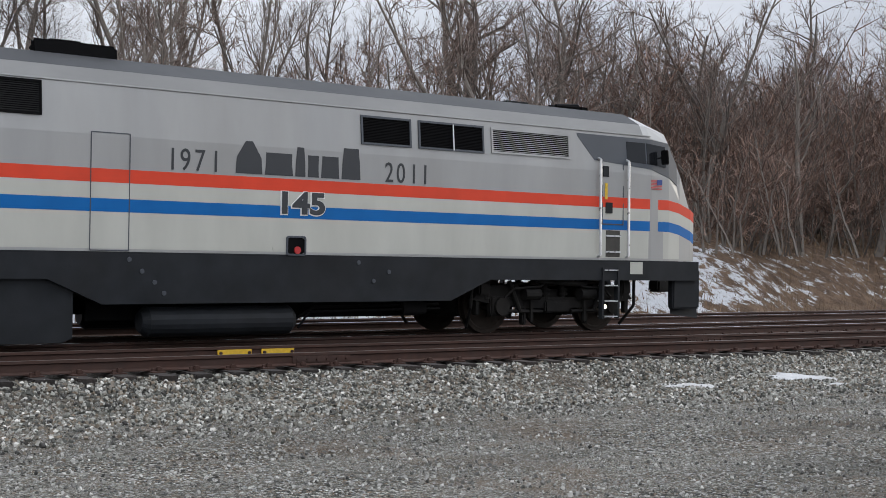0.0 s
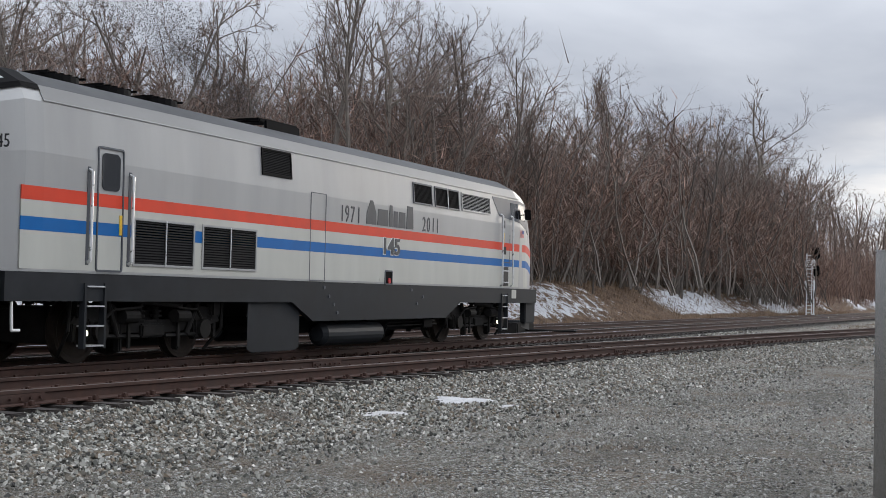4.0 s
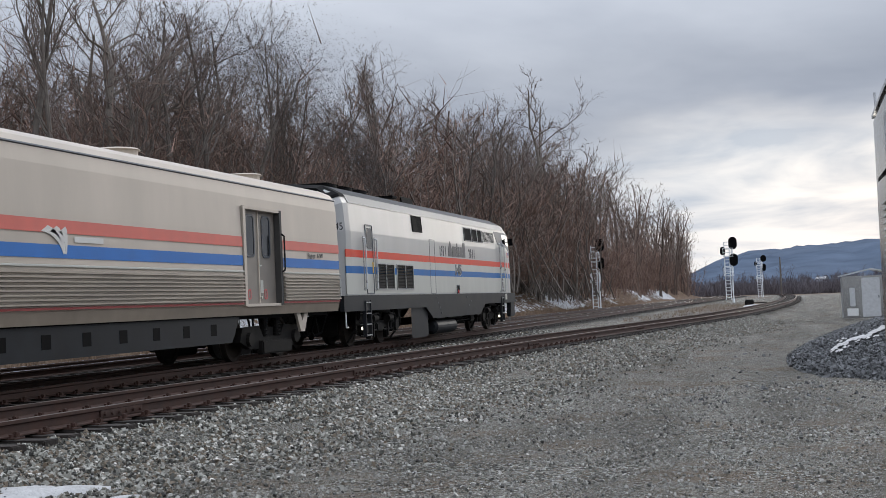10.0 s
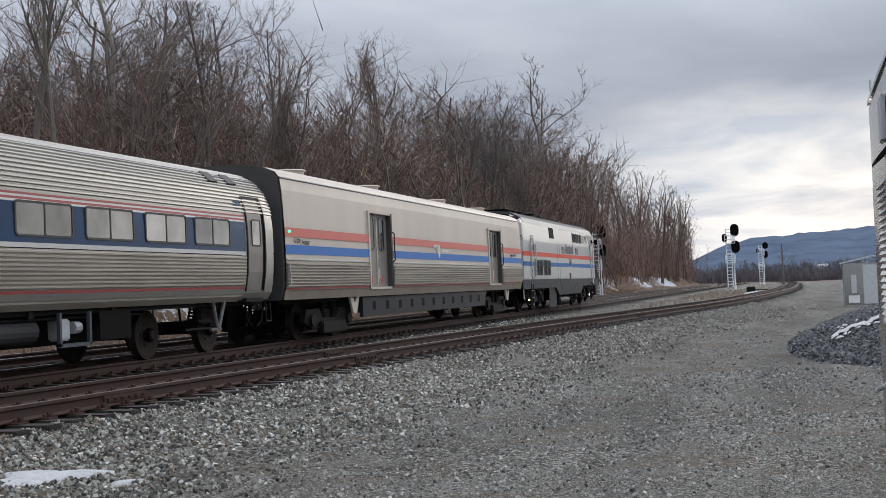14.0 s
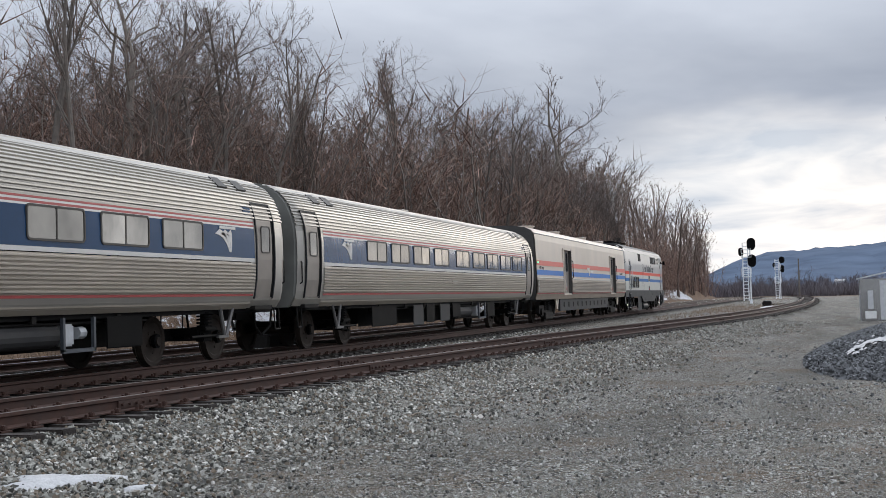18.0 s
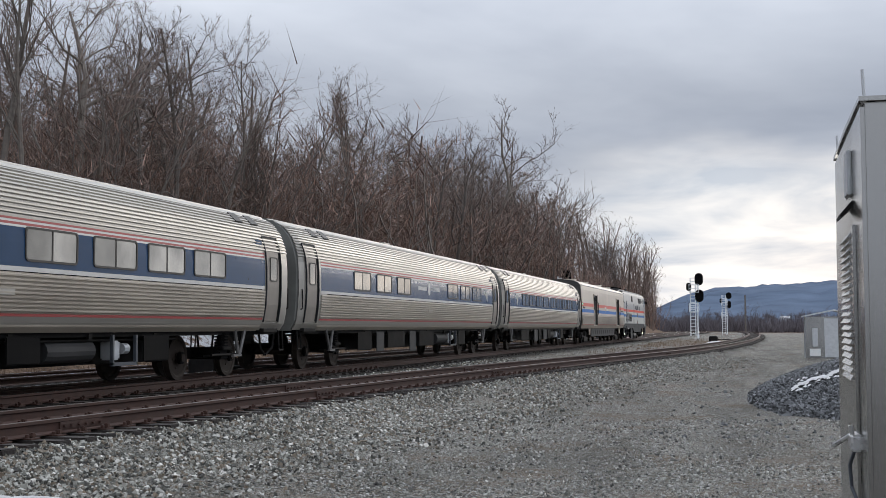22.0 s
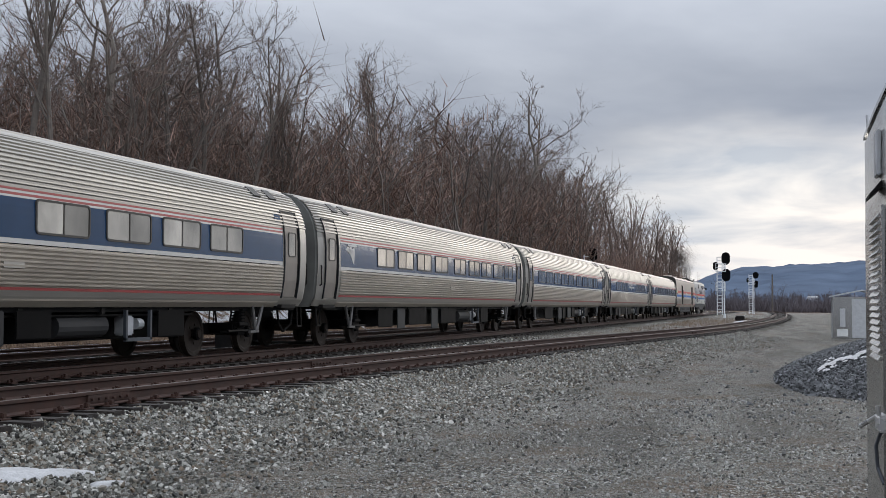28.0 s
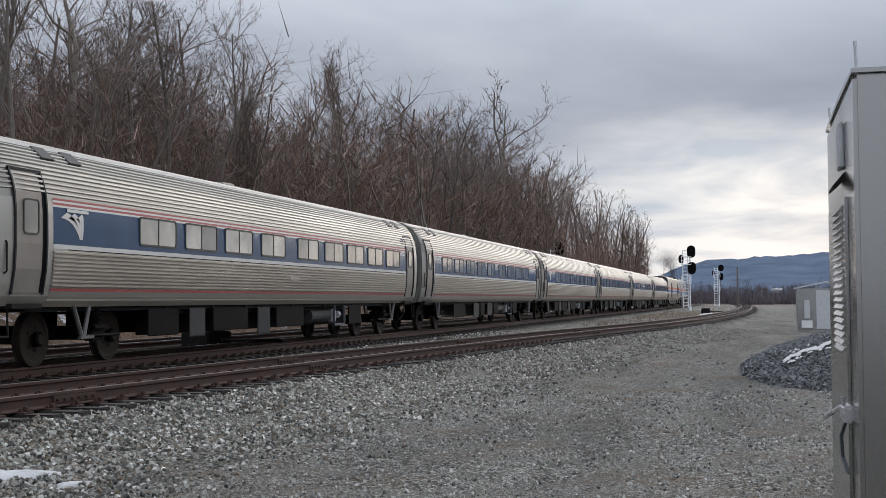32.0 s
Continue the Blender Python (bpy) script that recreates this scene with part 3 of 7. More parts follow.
# ---- tracks ----
RAIL_SHAPE = [(-0.036, 0), (-0.036, -0.036), (-0.009, -0.052), (-0.009, -0.135), (-0.07, -0.158), (-0.07, -0.172), (0.07, -0.172), (0.07, -0.158), (0.009, -0.135), (0.009, -0.052), (0.036, -0.036), (0.036, 0)]
HEAD_SHAPE = [(-0.030, 0.0), (-0.022, 0.0035), (0.022, 0.0035), (0.030, 0.0)]


def along(fn, side, y0, y1):
    ys = np.concatenate([np.arange(y0, 120, 2.5), np.arange(max(120, y0), y1 + 1, 8.0)])
    ys = np.unique(ys[(ys >= y0) & (ys <= y1)])
    xs = fn(ys)
    g = np.gradient(xs, ys)
    k = 1 / np.sqrt(1 + g * g)
    return xs + side * 0.7525 * k, ys - side * 0.7525 * g * k


def rail(name, fn, side, parent, head, y0=-60, y1=520):
    xs, ys = along(fn, side, y0, y1)
    zs = np.interp(ys, [0, 300, 520], [RT, RT, RT - 0.6])
    bm = bmesh.new()
    loft(bm, [[(x + a, y, z + b) for a, b in RAIL_SHAPE] for x, y, z in zip(xs, ys, zs)], closed=True)
    r = part(name, bm, RUSTRAIL, parent)
    bm = bmesh.new()
    loft(bm, [[(x + a, y, z + b) for a, b in HEAD_SHAPE] for x, y, z in zip(xs, ys, zs)], closed=True)
    part("running_surface", bm, head, r)
    return r


def tie_mesh():
    bm = box(bmesh.new(), -1.30, 1.30, -0.115, 0.115, -0.18, 0, 0.012)
    for v in bm.verts:
        v.co += Vector((noise.noise(v.co * 9), noise.noise(v.co * 7 + Vector((5, 0, 0))), 0)) * 0.02
    me = bpy.data.meshes.new("tie")
    bm.to_mesh(me)
    bm.free()
    me.materials.append(TIE)
    return me


TIE_MESH = tie_mesh()


def plates_mesh():
    """One tie plate with its spikes and rail clips."""
    bm = bmesh.new()
    for x in (0.0,):
        box(bm, x - 0.17, x + 0.17, -0.09, 0.09, 0.001, 0.018)
        for e in (-1, 1):
            for w in (-0.05, 0.05):
                box(bm, x + e * 0.095 - 0.018, x + e * 0.095 + 0.018, w - 0.018, w + 0.018, 0.018, 0.055)
            box(bm, x + e * 0.115 - 0.03, x + e * 0.115 + 0.03, -0.02, 0.05, 0.018, 0.075, 0.01)
    me = bpy.data.meshes.new("tie_plate")
    bm.to_mesh(me)
    bm.free()
    me.materials.append(RUSTRAIL)
    return me


PLATES = plates_mesh()


def track(name, label, fn, head, near_span, step=0.52):
    t = thing(name, label, "railway track")
    rails = [rail("rail", fn, s, t, head) for s in (-1, 1)]
    rng = random.Random(name)
    y, rest = -40.0, []
    while y < 300:
        x = float(fn(y))
        g = float(fn(y + 0.5) - fn(y - 0.5))
        m = pose(x + rng.uniform(-0.06, 0.06), y + rng.uniform(-0.03, 0.03), RT - 0.174 - 0.018, 0, 0, -math.degrees(math.atan(g)) + rng.uniform(-1.5, 1.5))
        if near_span[0] < y < near_span[1]:
            o = new("tie", TIE_MESH)
            o.parent, o.matrix_basis = t, m
            for s in (-1, 1) if y < 40 else ():
                o = new("tie_plate", PLATES)
                o.parent, o.matrix_basis = t, pose(x + s * 0.7525, y, RT - 0.19, 0, 0, -math.degrees(math.atan(g)))
        else:
            rest.append(m)
        y += step
    V, F = [], []
    base = [Vector((a, b, c)) for a in (-1.3, 1.3) for b in (-0.11, 0.11) for c in (-0.17, 0)]
    fc = ((0, 1, 3, 2), (4, 6, 7, 5), (0, 4, 5, 1), (2, 3, 7, 6), (1, 5, 7, 3), (0, 2, 6, 4))
    for m in rest:
        k = len(V)
        V += [tuple(m @ v) for v in base]
        F += [tuple(k + i for i in f) for f in fc]
    me = bpy.data.meshes.new("far_tie_bed")
    me.from_pydata(V, [], F)
    me.materials.append(TIE)
    o = new("far_tie_bed", me)
    o.parent = t
    o["kind"] = "stuff"
    return t, rails


near_track, near_rails = track("railway_track", "rust-brown jointed side track curving away over grey ballast", near_x, DULLHEAD, (-14, 62))
main_track, main_rails = track("railway_track", "straight main track under the train with worn bright rail heads", train_x, RAILHEAD, (-14, 56))
third_track, third_rails = track("railway_track", "far parallel main track at the foot of the bank", third_x, RAILHEAD, (1, 2))


def joint_bar(y, side, material=RUSTRAIL, bolts=6, half=0.46):
    x = float(near_x(y)) + side * 0.7525
    g = float(near_x(y + 0.5) - near_x(y - 0.5))
    bm = bmesh.new()
    for s in (-1, 1):
        box(bm, s * 0.012 if s > 0 else -0.036, 0.036 if s > 0 else -0.012, -half, half, -0.138, -0.04, 0.005)
    bar = part("joint_bar", bm, material, near_track)
    bar.matrix_basis = pose(x, y, RT, 0, 0, -math.degrees(math.atan(g)))
    for i in range(bolts):
        yy = -half * 0.84 + i * (half * 1.68) / (bolts - 1)
        part("bolt", tube(bmesh.new(), (0.034, yy, -0.09), (0.068, yy, -0.09), 0.022, seg=6), RUSTRAIL, bar)


for y, side in ((11.9, -1), (14.7, 1), (24.5, -1), (22.4, 1), (33.5, 1), (36.0, -1), (46.0, 1), (49.5, -1), (3.0, 1), (58, 1), (70, -1)):
    joint_bar(y, side)
for y in (2.45, 3.15):
    joint_bar(y, -1, YELLOW, 2, 0.27)


# ---- snow ----
def snow_patch(name, label, cx, cy, rx, ry, seed, h=0.07, turn=0):
    rng = random.Random(seed)
    bm = bmesh.new()
    n, rings = 40, 6
    ph = [rng.uniform(0, 6.28) for _ in range(5)]
    rows = []
    for j in range(rings + 1):
        q = j / rings
        row = []
        for i in range(n):
            a = 2 * math.pi * i / n
            w = 1 + 0.22 * math.sin(2 * a + ph[0]) + 0.16 * math.sin(3 * a + ph[1]) + 0.12 * math.sin(5 * a + ph[2]) + 0.08 * math.sin(9 * a + ph[3]) + 0.05 * math.sin(14 * a + ph[4])
            u, v = rx * w * q * math.cos(a), ry * w * q * math.sin(a)
            c, s = math.cos(radians(turn)), math.sin(radians(turn))
            x, y = cx + c * u - s * v, cy + s * u + c * v
            z = float(land(x, y)) + h * (1 - q ** 3) - 0.03 * q ** 6 + 0.02 * noise.noise(Vector((x * 3, y * 3, seed)))
            row.append((x, y, z))
        rows.append(row)
    c0 = bm.verts.new((cx, cy, float(land(cx, cy)) + h))
    vr = [[bm.verts.new(p) for p in r] for r in rows[1:]]
    for i in range(n):
        bm.faces.new((c0, vr[0][i], vr[0][(i + 1) % n]))
    for a, b in zip(vr, vr[1:]):
        for i in range(n):
            j = (i + 1) % n
            bm.faces.new((a[i], b[i], b[j], a[j]))
    bmesh.ops.recalc_face_normals(bm, faces=bm.faces)
    return tagged(part(name, bm, SNOW, smooth=True), label, "snow")


snow_patch("snow_patch", "thin melting patch of old snow on the gravel", -6.72, 10.75, 0.30, 0.66, 1, 0.06, turn=-24)
snow_patch("snow_patch", "small flat remnant of snow beside the ballast", -6.9, 8.35, 0.20, 0.5, 2, 0.04, turn=-18)
snow_patch("snow_patch", "sliver of snow on the gravel", -5.85, 10.6, 0.06, 0.22, 3, 0.03, turn=-35)
snow_patch("snow_patch", "snow lying beside the far end of the side track", -3.95, 109.0, 0.7, 2.0, 4, 0.15)
# ---- train ----
S_FIT = (9.56516373e-06, -3.51523913e-04, 1.17360237e-01, 2.76976352, 13.2867937)


def nose_y(t):
    return ((((S_FIT[0] * t) + S_FIT[1]) * t + S_FIT[2]) * t + S_FIT[3]) * t + S_FIT[4]


WHEELS = []   # (wheelset, y in the bogie, z, radius)


def wheelset_parts(radius):
    """One axle with two flanged wheels, about its own centre."""
    bm = bmesh.new()
    for s in (-1, 1):
        prof = [(0.0, 0.09), (0.045, 0.10), (0.05, radius - 0.10), (0.07, radius - 0.07), (0.07, radius), (-0.045, radius + 0.006), (-0.05, radius + 0.028), (-0.07, radius + 0.022), (-0.07, radius - 0.08), (-0.03, radius - 0.1), (-0.03, 0.1)]
        seg = 28
        rows = [[(s * (0.7525 + a), r * math.cos(2 * math.pi * i / seg), r * math.sin(2 * math.pi * i / seg)) for a, r in prof] for i in range(seg)]
        vr = [[bm.verts.new(p) for p in r] for r in rows]
        for i in range(seg):
            a, b = vr[i], vr[(i + 1) % seg]
            for k in range(len(prof) - 1):
                bm.faces.new((a[k], a[k + 1], b[k + 1], b[k]))
        for i in range(5):
            an = 2 * math.pi * i / 5
            tube(bm, (s * 0.80, 0.2 * math.cos(an), 0.2 * math.sin(an)), (s * 0.815, 0.2 * math.cos(an), 0.2 * math.sin(an)), 0.03, seg=6)
    tube(bm, (-0.95, 0, 0), (0.95, 0, 0), 0.085, seg=10)
    bmesh.ops.recalc_face_normals(bm, faces=bm.faces)
    return bm


_wheel_mesh = {}


def wheelset(parent, y, radius):
    if radius not in _wheel_mesh:
        bm = wheelset_parts(radius)
        me = bpy.data.meshes.new("wheelset")
        bm.to_mesh(me)
        bm.free()
        me.materials.append(WHEELST)
        _wheel_mesh[radius] = me
    o = new("wheelset", _wheel_mesh[radius])
    o.parent = parent
    o.location = (0, y, radius)
    WHEELS.append((o, y, radius, radius))
    return o


def spring(bm, x, y, z0, z1, r=0.085):
    for i in range(5):
        z = z0 + (z1 - z0) * (i + 0.5) / 5
        tube(bm, (x, y, z - 0.018), (x, y, z + 0.018), r, seg=10)
    tube(bm, (x, y, z0), (x, y, z1), r * 0.55, seg=8)


def loco_bogie(parent, y):
    """Two-axle bogie: cast side frames, springs, axle boxes, dampers, brake rods. Its frame is a child of the engine, its wheels are its own."""
    bm = bmesh.new()
    for s in (-1, 1):
        x = s * 1.12
        plate(bm, [(y - 1.95, 0.62), (y - 1.75, 0.86), (y - 0.95, 0.90), (y - 0.6, 0.66), (y + 0.6, 0.66), (y + 0.95, 0.90), (y + 1.75, 0.86), (y + 1.95, 0.62), (y + 1.6, 0.56), (y + 0.7, 0.46), (y - 0.7, 0.46), (y - 1.6, 0.56)], x - 0.08, x + 0.08)
        for e in (-1, 1):
            ya = y + e * 1.36
            box(bm, x - 0.02, x + s * 0.0 + 0.13, ya - 0.22, ya + 0.22, 0.33, 0.68, 0.03)
            tube(bm, (x - 0.1, ya, 0.5), (x + s * 0.2, ya, 0.5), 0.16, seg=14)
            for k in (-0.28, 0.28):
                spring(bm, x + s * 0.04, ya + k, 0.62, 0.92, 0.075)
            tube(bm, (x + s * 0.12, ya - e * 0.45, 0.42), (x + s * 0.14, ya - e * 0.18, 0.95), 0.045, seg=8)
            pipe(bm, [(x + s * 0.1, ya, 0.42), (x + s * 0.1, y + e * 0.35, 0.40)], 0.035)
            box(bm, x - 0.06, x + 0.06, ya + e * 0.42, ya + e * 0.52, 0.35, 0.75, 0.015)
        box(bm, x - 0.1, x + 0.14, y - 0.3, y + 0.3, 0.38, 0.6, 0.03)
        # brake gear, sand pipes and hoses
        for e in (-1, 1):
            tube(bm, (x + s * 0.16, y + e * 0.5, 0.72), (x + s * 0.16, y + e * 0.86, 0.72), 0.11, seg=12)
            box(bm, x - 0.02 + s * 0.14, x + 0.02 + s * 0.14, y + e * 0.62, y + e * 0.68, 0.22, 0.72)
            box(bm, x - 0.05, x + 0.09, *sorted((y + e * 0.72, y + e * 0.80)), 0.16, 0.60, 0.02)
            pipe(bm, [(x + s * 0.1, y + e * 1.98, 1.0), (x + s * 0.08, y + e * 2.0, 0.5), (x - s * 0.2, y + e * 1.88, 0.12)], 0.03)
            pipe(bm, [(x + s * 0.2, y + e * 0.3, 1.02), (x + s * 0.24, y + e * 0.5, 0.86), (x + s * 0.2, y + e * 1.1, 0.82), (x + s * 0.16, y + e * 1.3, 0.66)], 0.024)
            box(bm, x - 0.1, x + 0.16, *sorted((y + e * 1.62, y + e * 1.86)), 0.70, 0.98, 0.03)
        tube(bm, (x + s * 0.2, y - 0.62, 0.98), (x + s * 0.2, y + 0.62, 0.90), 0.055, seg=8)
        spring(bm, x, y - 0.22, 0.6, 1.0, 0.1)
        spring(bm, x, y + 0.22, 0.6, 1.0, 0.1)
    box(bm, -1.05, 1.05, y - 0.35, y + 0.35, 0.55, 0.8)
    box(bm, -0.7, 0.7, y - 1.9, y - 0.6, 0.3, 0.85, 0.04)
    box(bm, -0.7, 0.7, y + 0.6, y + 1.9, 0.3, 0.85, 0.04)
    b = part("bogie", bm, GRIME, parent, "grey grimy cast bogie frame with coil springs")
    for e in (-1, 1):
        wheelset(b, y + e * 1.36, 0.508)
    return b


def section(w, zb, zs, zt, y, k=0.93):
    """A cross-section of the engine body: sides up to zs, shoulders, roof at zt."""
    h = zt - zs
    m = min(3.05, zb + (zs - zb) * 0.7)
    return [(-w, y, zb), (-w, y, m), (-w, y, zs), (-w * k, y, zs + h * 0.45), (-w * 0.66, y, zs + h * 0.85), (0, y, zt), (w * 0.66, y, zs + h * 0.85), (w * k, y, zs + h * 0.45), (w, y, zs), (w, y, m), (w, y, zb)]


def side_strip(bm, sections, z0, z1, out=0.004, thick=0.012):
    """A stripe that follows the side; sections: (y, half width, drop)."""
    for s in (-1, 1):
        loft(bm, [[(s * (w - thick), y, z0 - d), (s * (w + out), y, z0 - d), (s * (w + out), y, z1 - d), (s * (w - thick), y, z1 - d)] for y, w, d in sections], closed=True)
    return bm


def louvre(name, parent, x, y0, y1, z0, z1, slats, frame_mat, slat_mat, bars=(), label="", ft=0.035, fill=0.32):
    """A grille on a side that faces +x: a dark backing, a frame, slats and upright bars; it has a mirror image on the other side."""
    for s in (1, -1):
        back = part(name, box(bmesh.new(), *sorted((s * (x - 0.05), s * (x + 0.004))), y0, y1, z0, z1), BLACK, parent, label)
        bm = bmesh.new()
        a, b = sorted((s * (x + 0.004), s * (x + 0.022)))
        box(bm, a, b, y0, y1, z0, z0 + ft), box(bm, a, b, y0, y1, z1 - ft, z1)
        box(bm, a, b, y0, y0 + ft, z0 + ft, z1 - ft), box(bm, a, b, y1 - ft, y1, z0 + ft, z1 - ft)
        part("grille_frame", bm, frame_mat, back)
        bm = bmesh.new()
        for i in range(slats):
            z = z0 + ft + (z1 - z0 - 2 * ft) * (i + 0.5) / slats
            t = (z1 - z0 - 2 * ft) / slats * fill
            vs = [bm.verts.new(p) for p in ((s * (x + 0.003), y0 + ft, z + t), (s * (x + 0.016), y0 + ft, z - t), (s * (x + 0.016), y1 - ft, z - t), (s * (x + 0.003), y1 - ft, z + t), (s * (x + 0.003), y0 + ft, z + t * 0.3), (s * (x + 0.003), y1 - ft, z + t * 0.3))]
            bm.faces.new(vs[:4]), bm.faces.new((vs[1], vs[4], vs[5], vs[2]))
        part("slats", bm, slat_mat, back)
        for yb in bars:
            part("bar", box(bmesh.new(), *sorted((s * (x + 0.016), s * (x + 0.03))), yb - 0.012, yb + 0.012, z0 + 0.01, z1 - 0.01), HANDRAIL, back)


def grab(bm, x, y, z0, z1, r=0.018, out=0.07):
    for s in (1, -1):
        pipe(bm, [(s * x, y, z0), (s * (x + out), y, z0 + 0.03), (s * (x + out), y, z1 - 0.03), (s * x, y, z1)], r)


def locomotive():
    L = thing("locomotive", "silver diesel locomotive with red, white and blue stripes along its side", "locomotive")
    W = 1.50
    zb, zs, zt = 1.36, 3.74, 4.28
    secs = [section(W - 0.16, zb, zs - 0.1, zt - 0.12, -20.95), section(W - 0.02, zb, zs, zt, -20.55), section(W, zb, zs, zt, -20.2), section(W, zb, zs, zt, -10), section(W, zb, zs, zt, -2.6), section(W, zb, zs - 0.02, zt - 0.03, -1.5), section(W - 0.04, zb, 3.66, 4.08, -0.98), section(W - 0.10, zb, 3.05, 3.35, -0.62), section(W - 0.18, zb, 2.3, 2.6, -0.22), section(W - 0.26, zb, 1.95, 2.15, -0.04)]
    part("body", loft(bmesh.new(), secs), SILVER, L, "weathered silver-grey painted body")
    # roof: darker strip, hatches, exhaust housing
    bm = bmesh.new()
    half = [(1.41, 3.985), (1.0, 4.215), (0, 4.30), (-1.0, 4.215), (-1.41, 3.985), (-1.37, 3.95), (0, 4.2), (1.37, 3.95)]
    loft(bm, [[(x, y, z) for x, z in half] for y in (-20.2, -12, -1.7)], closed=True)
    part("roof", bm, ROOFDARK, L, "sooty dark grey roof skin")
    # shoulder strip in darkened silver, so the upward facet catches less skylight
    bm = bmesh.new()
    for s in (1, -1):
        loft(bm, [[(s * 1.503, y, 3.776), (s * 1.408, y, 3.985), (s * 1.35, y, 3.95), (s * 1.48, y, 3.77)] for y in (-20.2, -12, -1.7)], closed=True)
    part("roof_shoulder", bm, SHADESILVER, L, "silver roof shoulder painted darker to hold back skylight")
    bm = bmesh.new()
    half = [(1.45, 3.91), (1.405, 3.99), (1.0, 4.215), (0, 4.30), (-1.0, 4.215), (-1.405, 3.99), (-1.45, 3.91), (-1.37, 3.93), (0, 4.2), (1.37, 3.93)]
    loft(bm, [[(x * k, y, z + d) for x, z in half] for y, k, d in ((-20.98, 0.895, -0.11), (-20.55, 0.988, 0), (-20.2, 1, 0))], closed=True)
    part("roof_end", bm, BLACK, L, "sooty black rear roof end")
    part("gutter", side_strip(bmesh.new(), [(-20.2, W, 0), (-1.5, W, 0)], 3.755, 3.775, 0.012), SILVER, L)
    part("exhaust_hatch", box(bmesh.new(), -0.95, 0.95, -13.4, -12.1, 4.15, 4.42, 0.04), BLACK, L)
    part("exhaust_stack", box(bmesh.new(), -0.45, 0.45, -13.0, -12.5, 4.42, 4.50, 0.02), BLACK, L)
    for yy in (-18.6, -17.3, -16.0):
        bm = tube(bmesh.new(), (0, yy, 4.2), (0, yy, 4.40), 0.58, 0.56, seg=24)
        fan = part("radiator_fan", bm, BLACK, L)
        for k in range(6):
            part("guard_bar", one_box(-0.5, 0.5, yy - 0.45 + k * 0.17, yy - 0.41 + k * 0.17, 4.395, 4.43), BLACK, fan)
    part("roof_pod", box(bmesh.new(), -0.35, 0.35, -4.2, -3.6, 4.2, 4.34, 0.04), DARKGREY, L)
    bm = bmesh.new()
    box(bm, -0.12, 0.12, -2.1, -1.9, 4.24, 4.40, 0.02)
    for k in (-0.3, -0.1, 0.1):
        tube(bm, (k, -2.75, 4.36), (k, -2.2, 4.36), 0.045, 0.09, seg=10)
    box(bm, -0.4, 0.2, -2.65, -2.5, 4.24, 4.34)
    part("air_horn", bm, BLACK, L)
    # stripes
    run = [(-20.62, W - 0.02, 0), (-20.2, W, 0), (-1.6, W, 0), (-0.98, W - 0.04, 0.0), (-0.62, W - 0.10, 0.05), (-0.22, W - 0.18, 0.16), (-0.05, W - 0.255, 0.22)]
    part("red_stripe", side_strip(bmesh.new(), run, 2.35, 2.545), RED, L, "bright red stripe")
    part("white_stripe", side_strip(bmesh.new(), run, 2.12, 2.348), CREAM, L, "cream-white stripe")
    part("blue_stripe", side_strip(bmesh.new(), run, 1.93, 2.118), BLUE, L, "strong blue stripe")
    part("lower_panel", side_strip(bmesh.new(), [r[:2] + (0,) for r in run[:-2]], 1.40, 1.928, 0.002), CREAM, L, "pale lower side panel")
    # underframe: deep dark side sill with sloping ends
    sill = [(-20.9, 0.95), (-20.9, 1.355), (-0.15, 1.355), (-0.15, 0.98), (-5.45, 0.98), (-6.3, 0.62), (-12.55, 0.60), (-13.35, 0.96)]
    bm = bmesh.new()
    for s in (1, -1):
        plate(bm, sill, *sorted((s * 1.38, s * 1.495)))
    box(bm, -1.38, 1.38, -20.85, -0.3, 1.05, 1.35)
    part("side_sill", bm, DARKGREY, L, "dark slate-grey side sill")
    for yy, zz in ((-12.15, 1.25), (-11.95, 1.08), (-11.75, 0.92), (-11.6, 0.76), (-8.2, 1.25), (-7.6, 1.1), (-7.9, 0.95)):
        for s in (1, -1):
            part("sill_boss", tube(bmesh.new(), (s * 1.49, yy, zz), (s * 1.51, yy, zz), 0.035, seg=10), GREYPAINT, L)
    # fuel tank and air reservoirs
    bm = bmesh.new()
    plate(bm, [(-14.75, 0.12), (-14.75, 0.98), (-12.95, 0.98), (-12.95, 0.12), (-13.1, 0.06), (-14.6, 0.06)], -1.42, 1.42)
    part("battery_box", bm, DARKGREY, L)
    bm = bmesh.new()
    for s in (1, -1):
        tube(bm, (s * 1.18, -11.75, 0.33), (s * 1.18, -9.35, 0.33), 0.235, seg=20)
        tube(bm, (s * 1.18, -11.85, 0.33), (s * 1.18, -11.75, 0.33), 0.15, 0.235, seg=20)
        tube(bm, (s * 1.18, -9.35, 0.33), (s * 1.18, -9.25, 0.33), 0.235, 0.15, seg=20)
    part("air_reservoir", bm, DARKGREY, L)
    bm = bmesh.new()
    box(bm, -1.0, 1.0, -12.6, -6.6, 0.35, 0.62)
    for s in (1, -1):
        pipe(bm, [(s * 1.2, -9.25, 0.3), (s * 1.25, -8.9, 0.52), (s * 1.25, -6.4, 0.55)], 0.025)
        pipe(bm, [(s * 1.3, -9.2, 0.2), (s * 1.3, -9.0, 0.45), (s * 1.3, -6.4, 0.48)], 0.02)
        for yy in (-11.2, -9.8):
            box(bm, *sorted((s * 1.12, s * 1.24)), yy - 0.03, yy + 0.03, 0.3, 0.62)
        box(bm, *sorted((s * 1.05, s * 1.35)), -7.2, -6.7, 0.4, 0.6, 0.02)
    part("piping", bm, BLACK, L)
    # louvres
    louvre("roof_side_grille", L, W, -14.5, -13.47, 3.24, 3.73, 14, BLACK, BOXGREY)
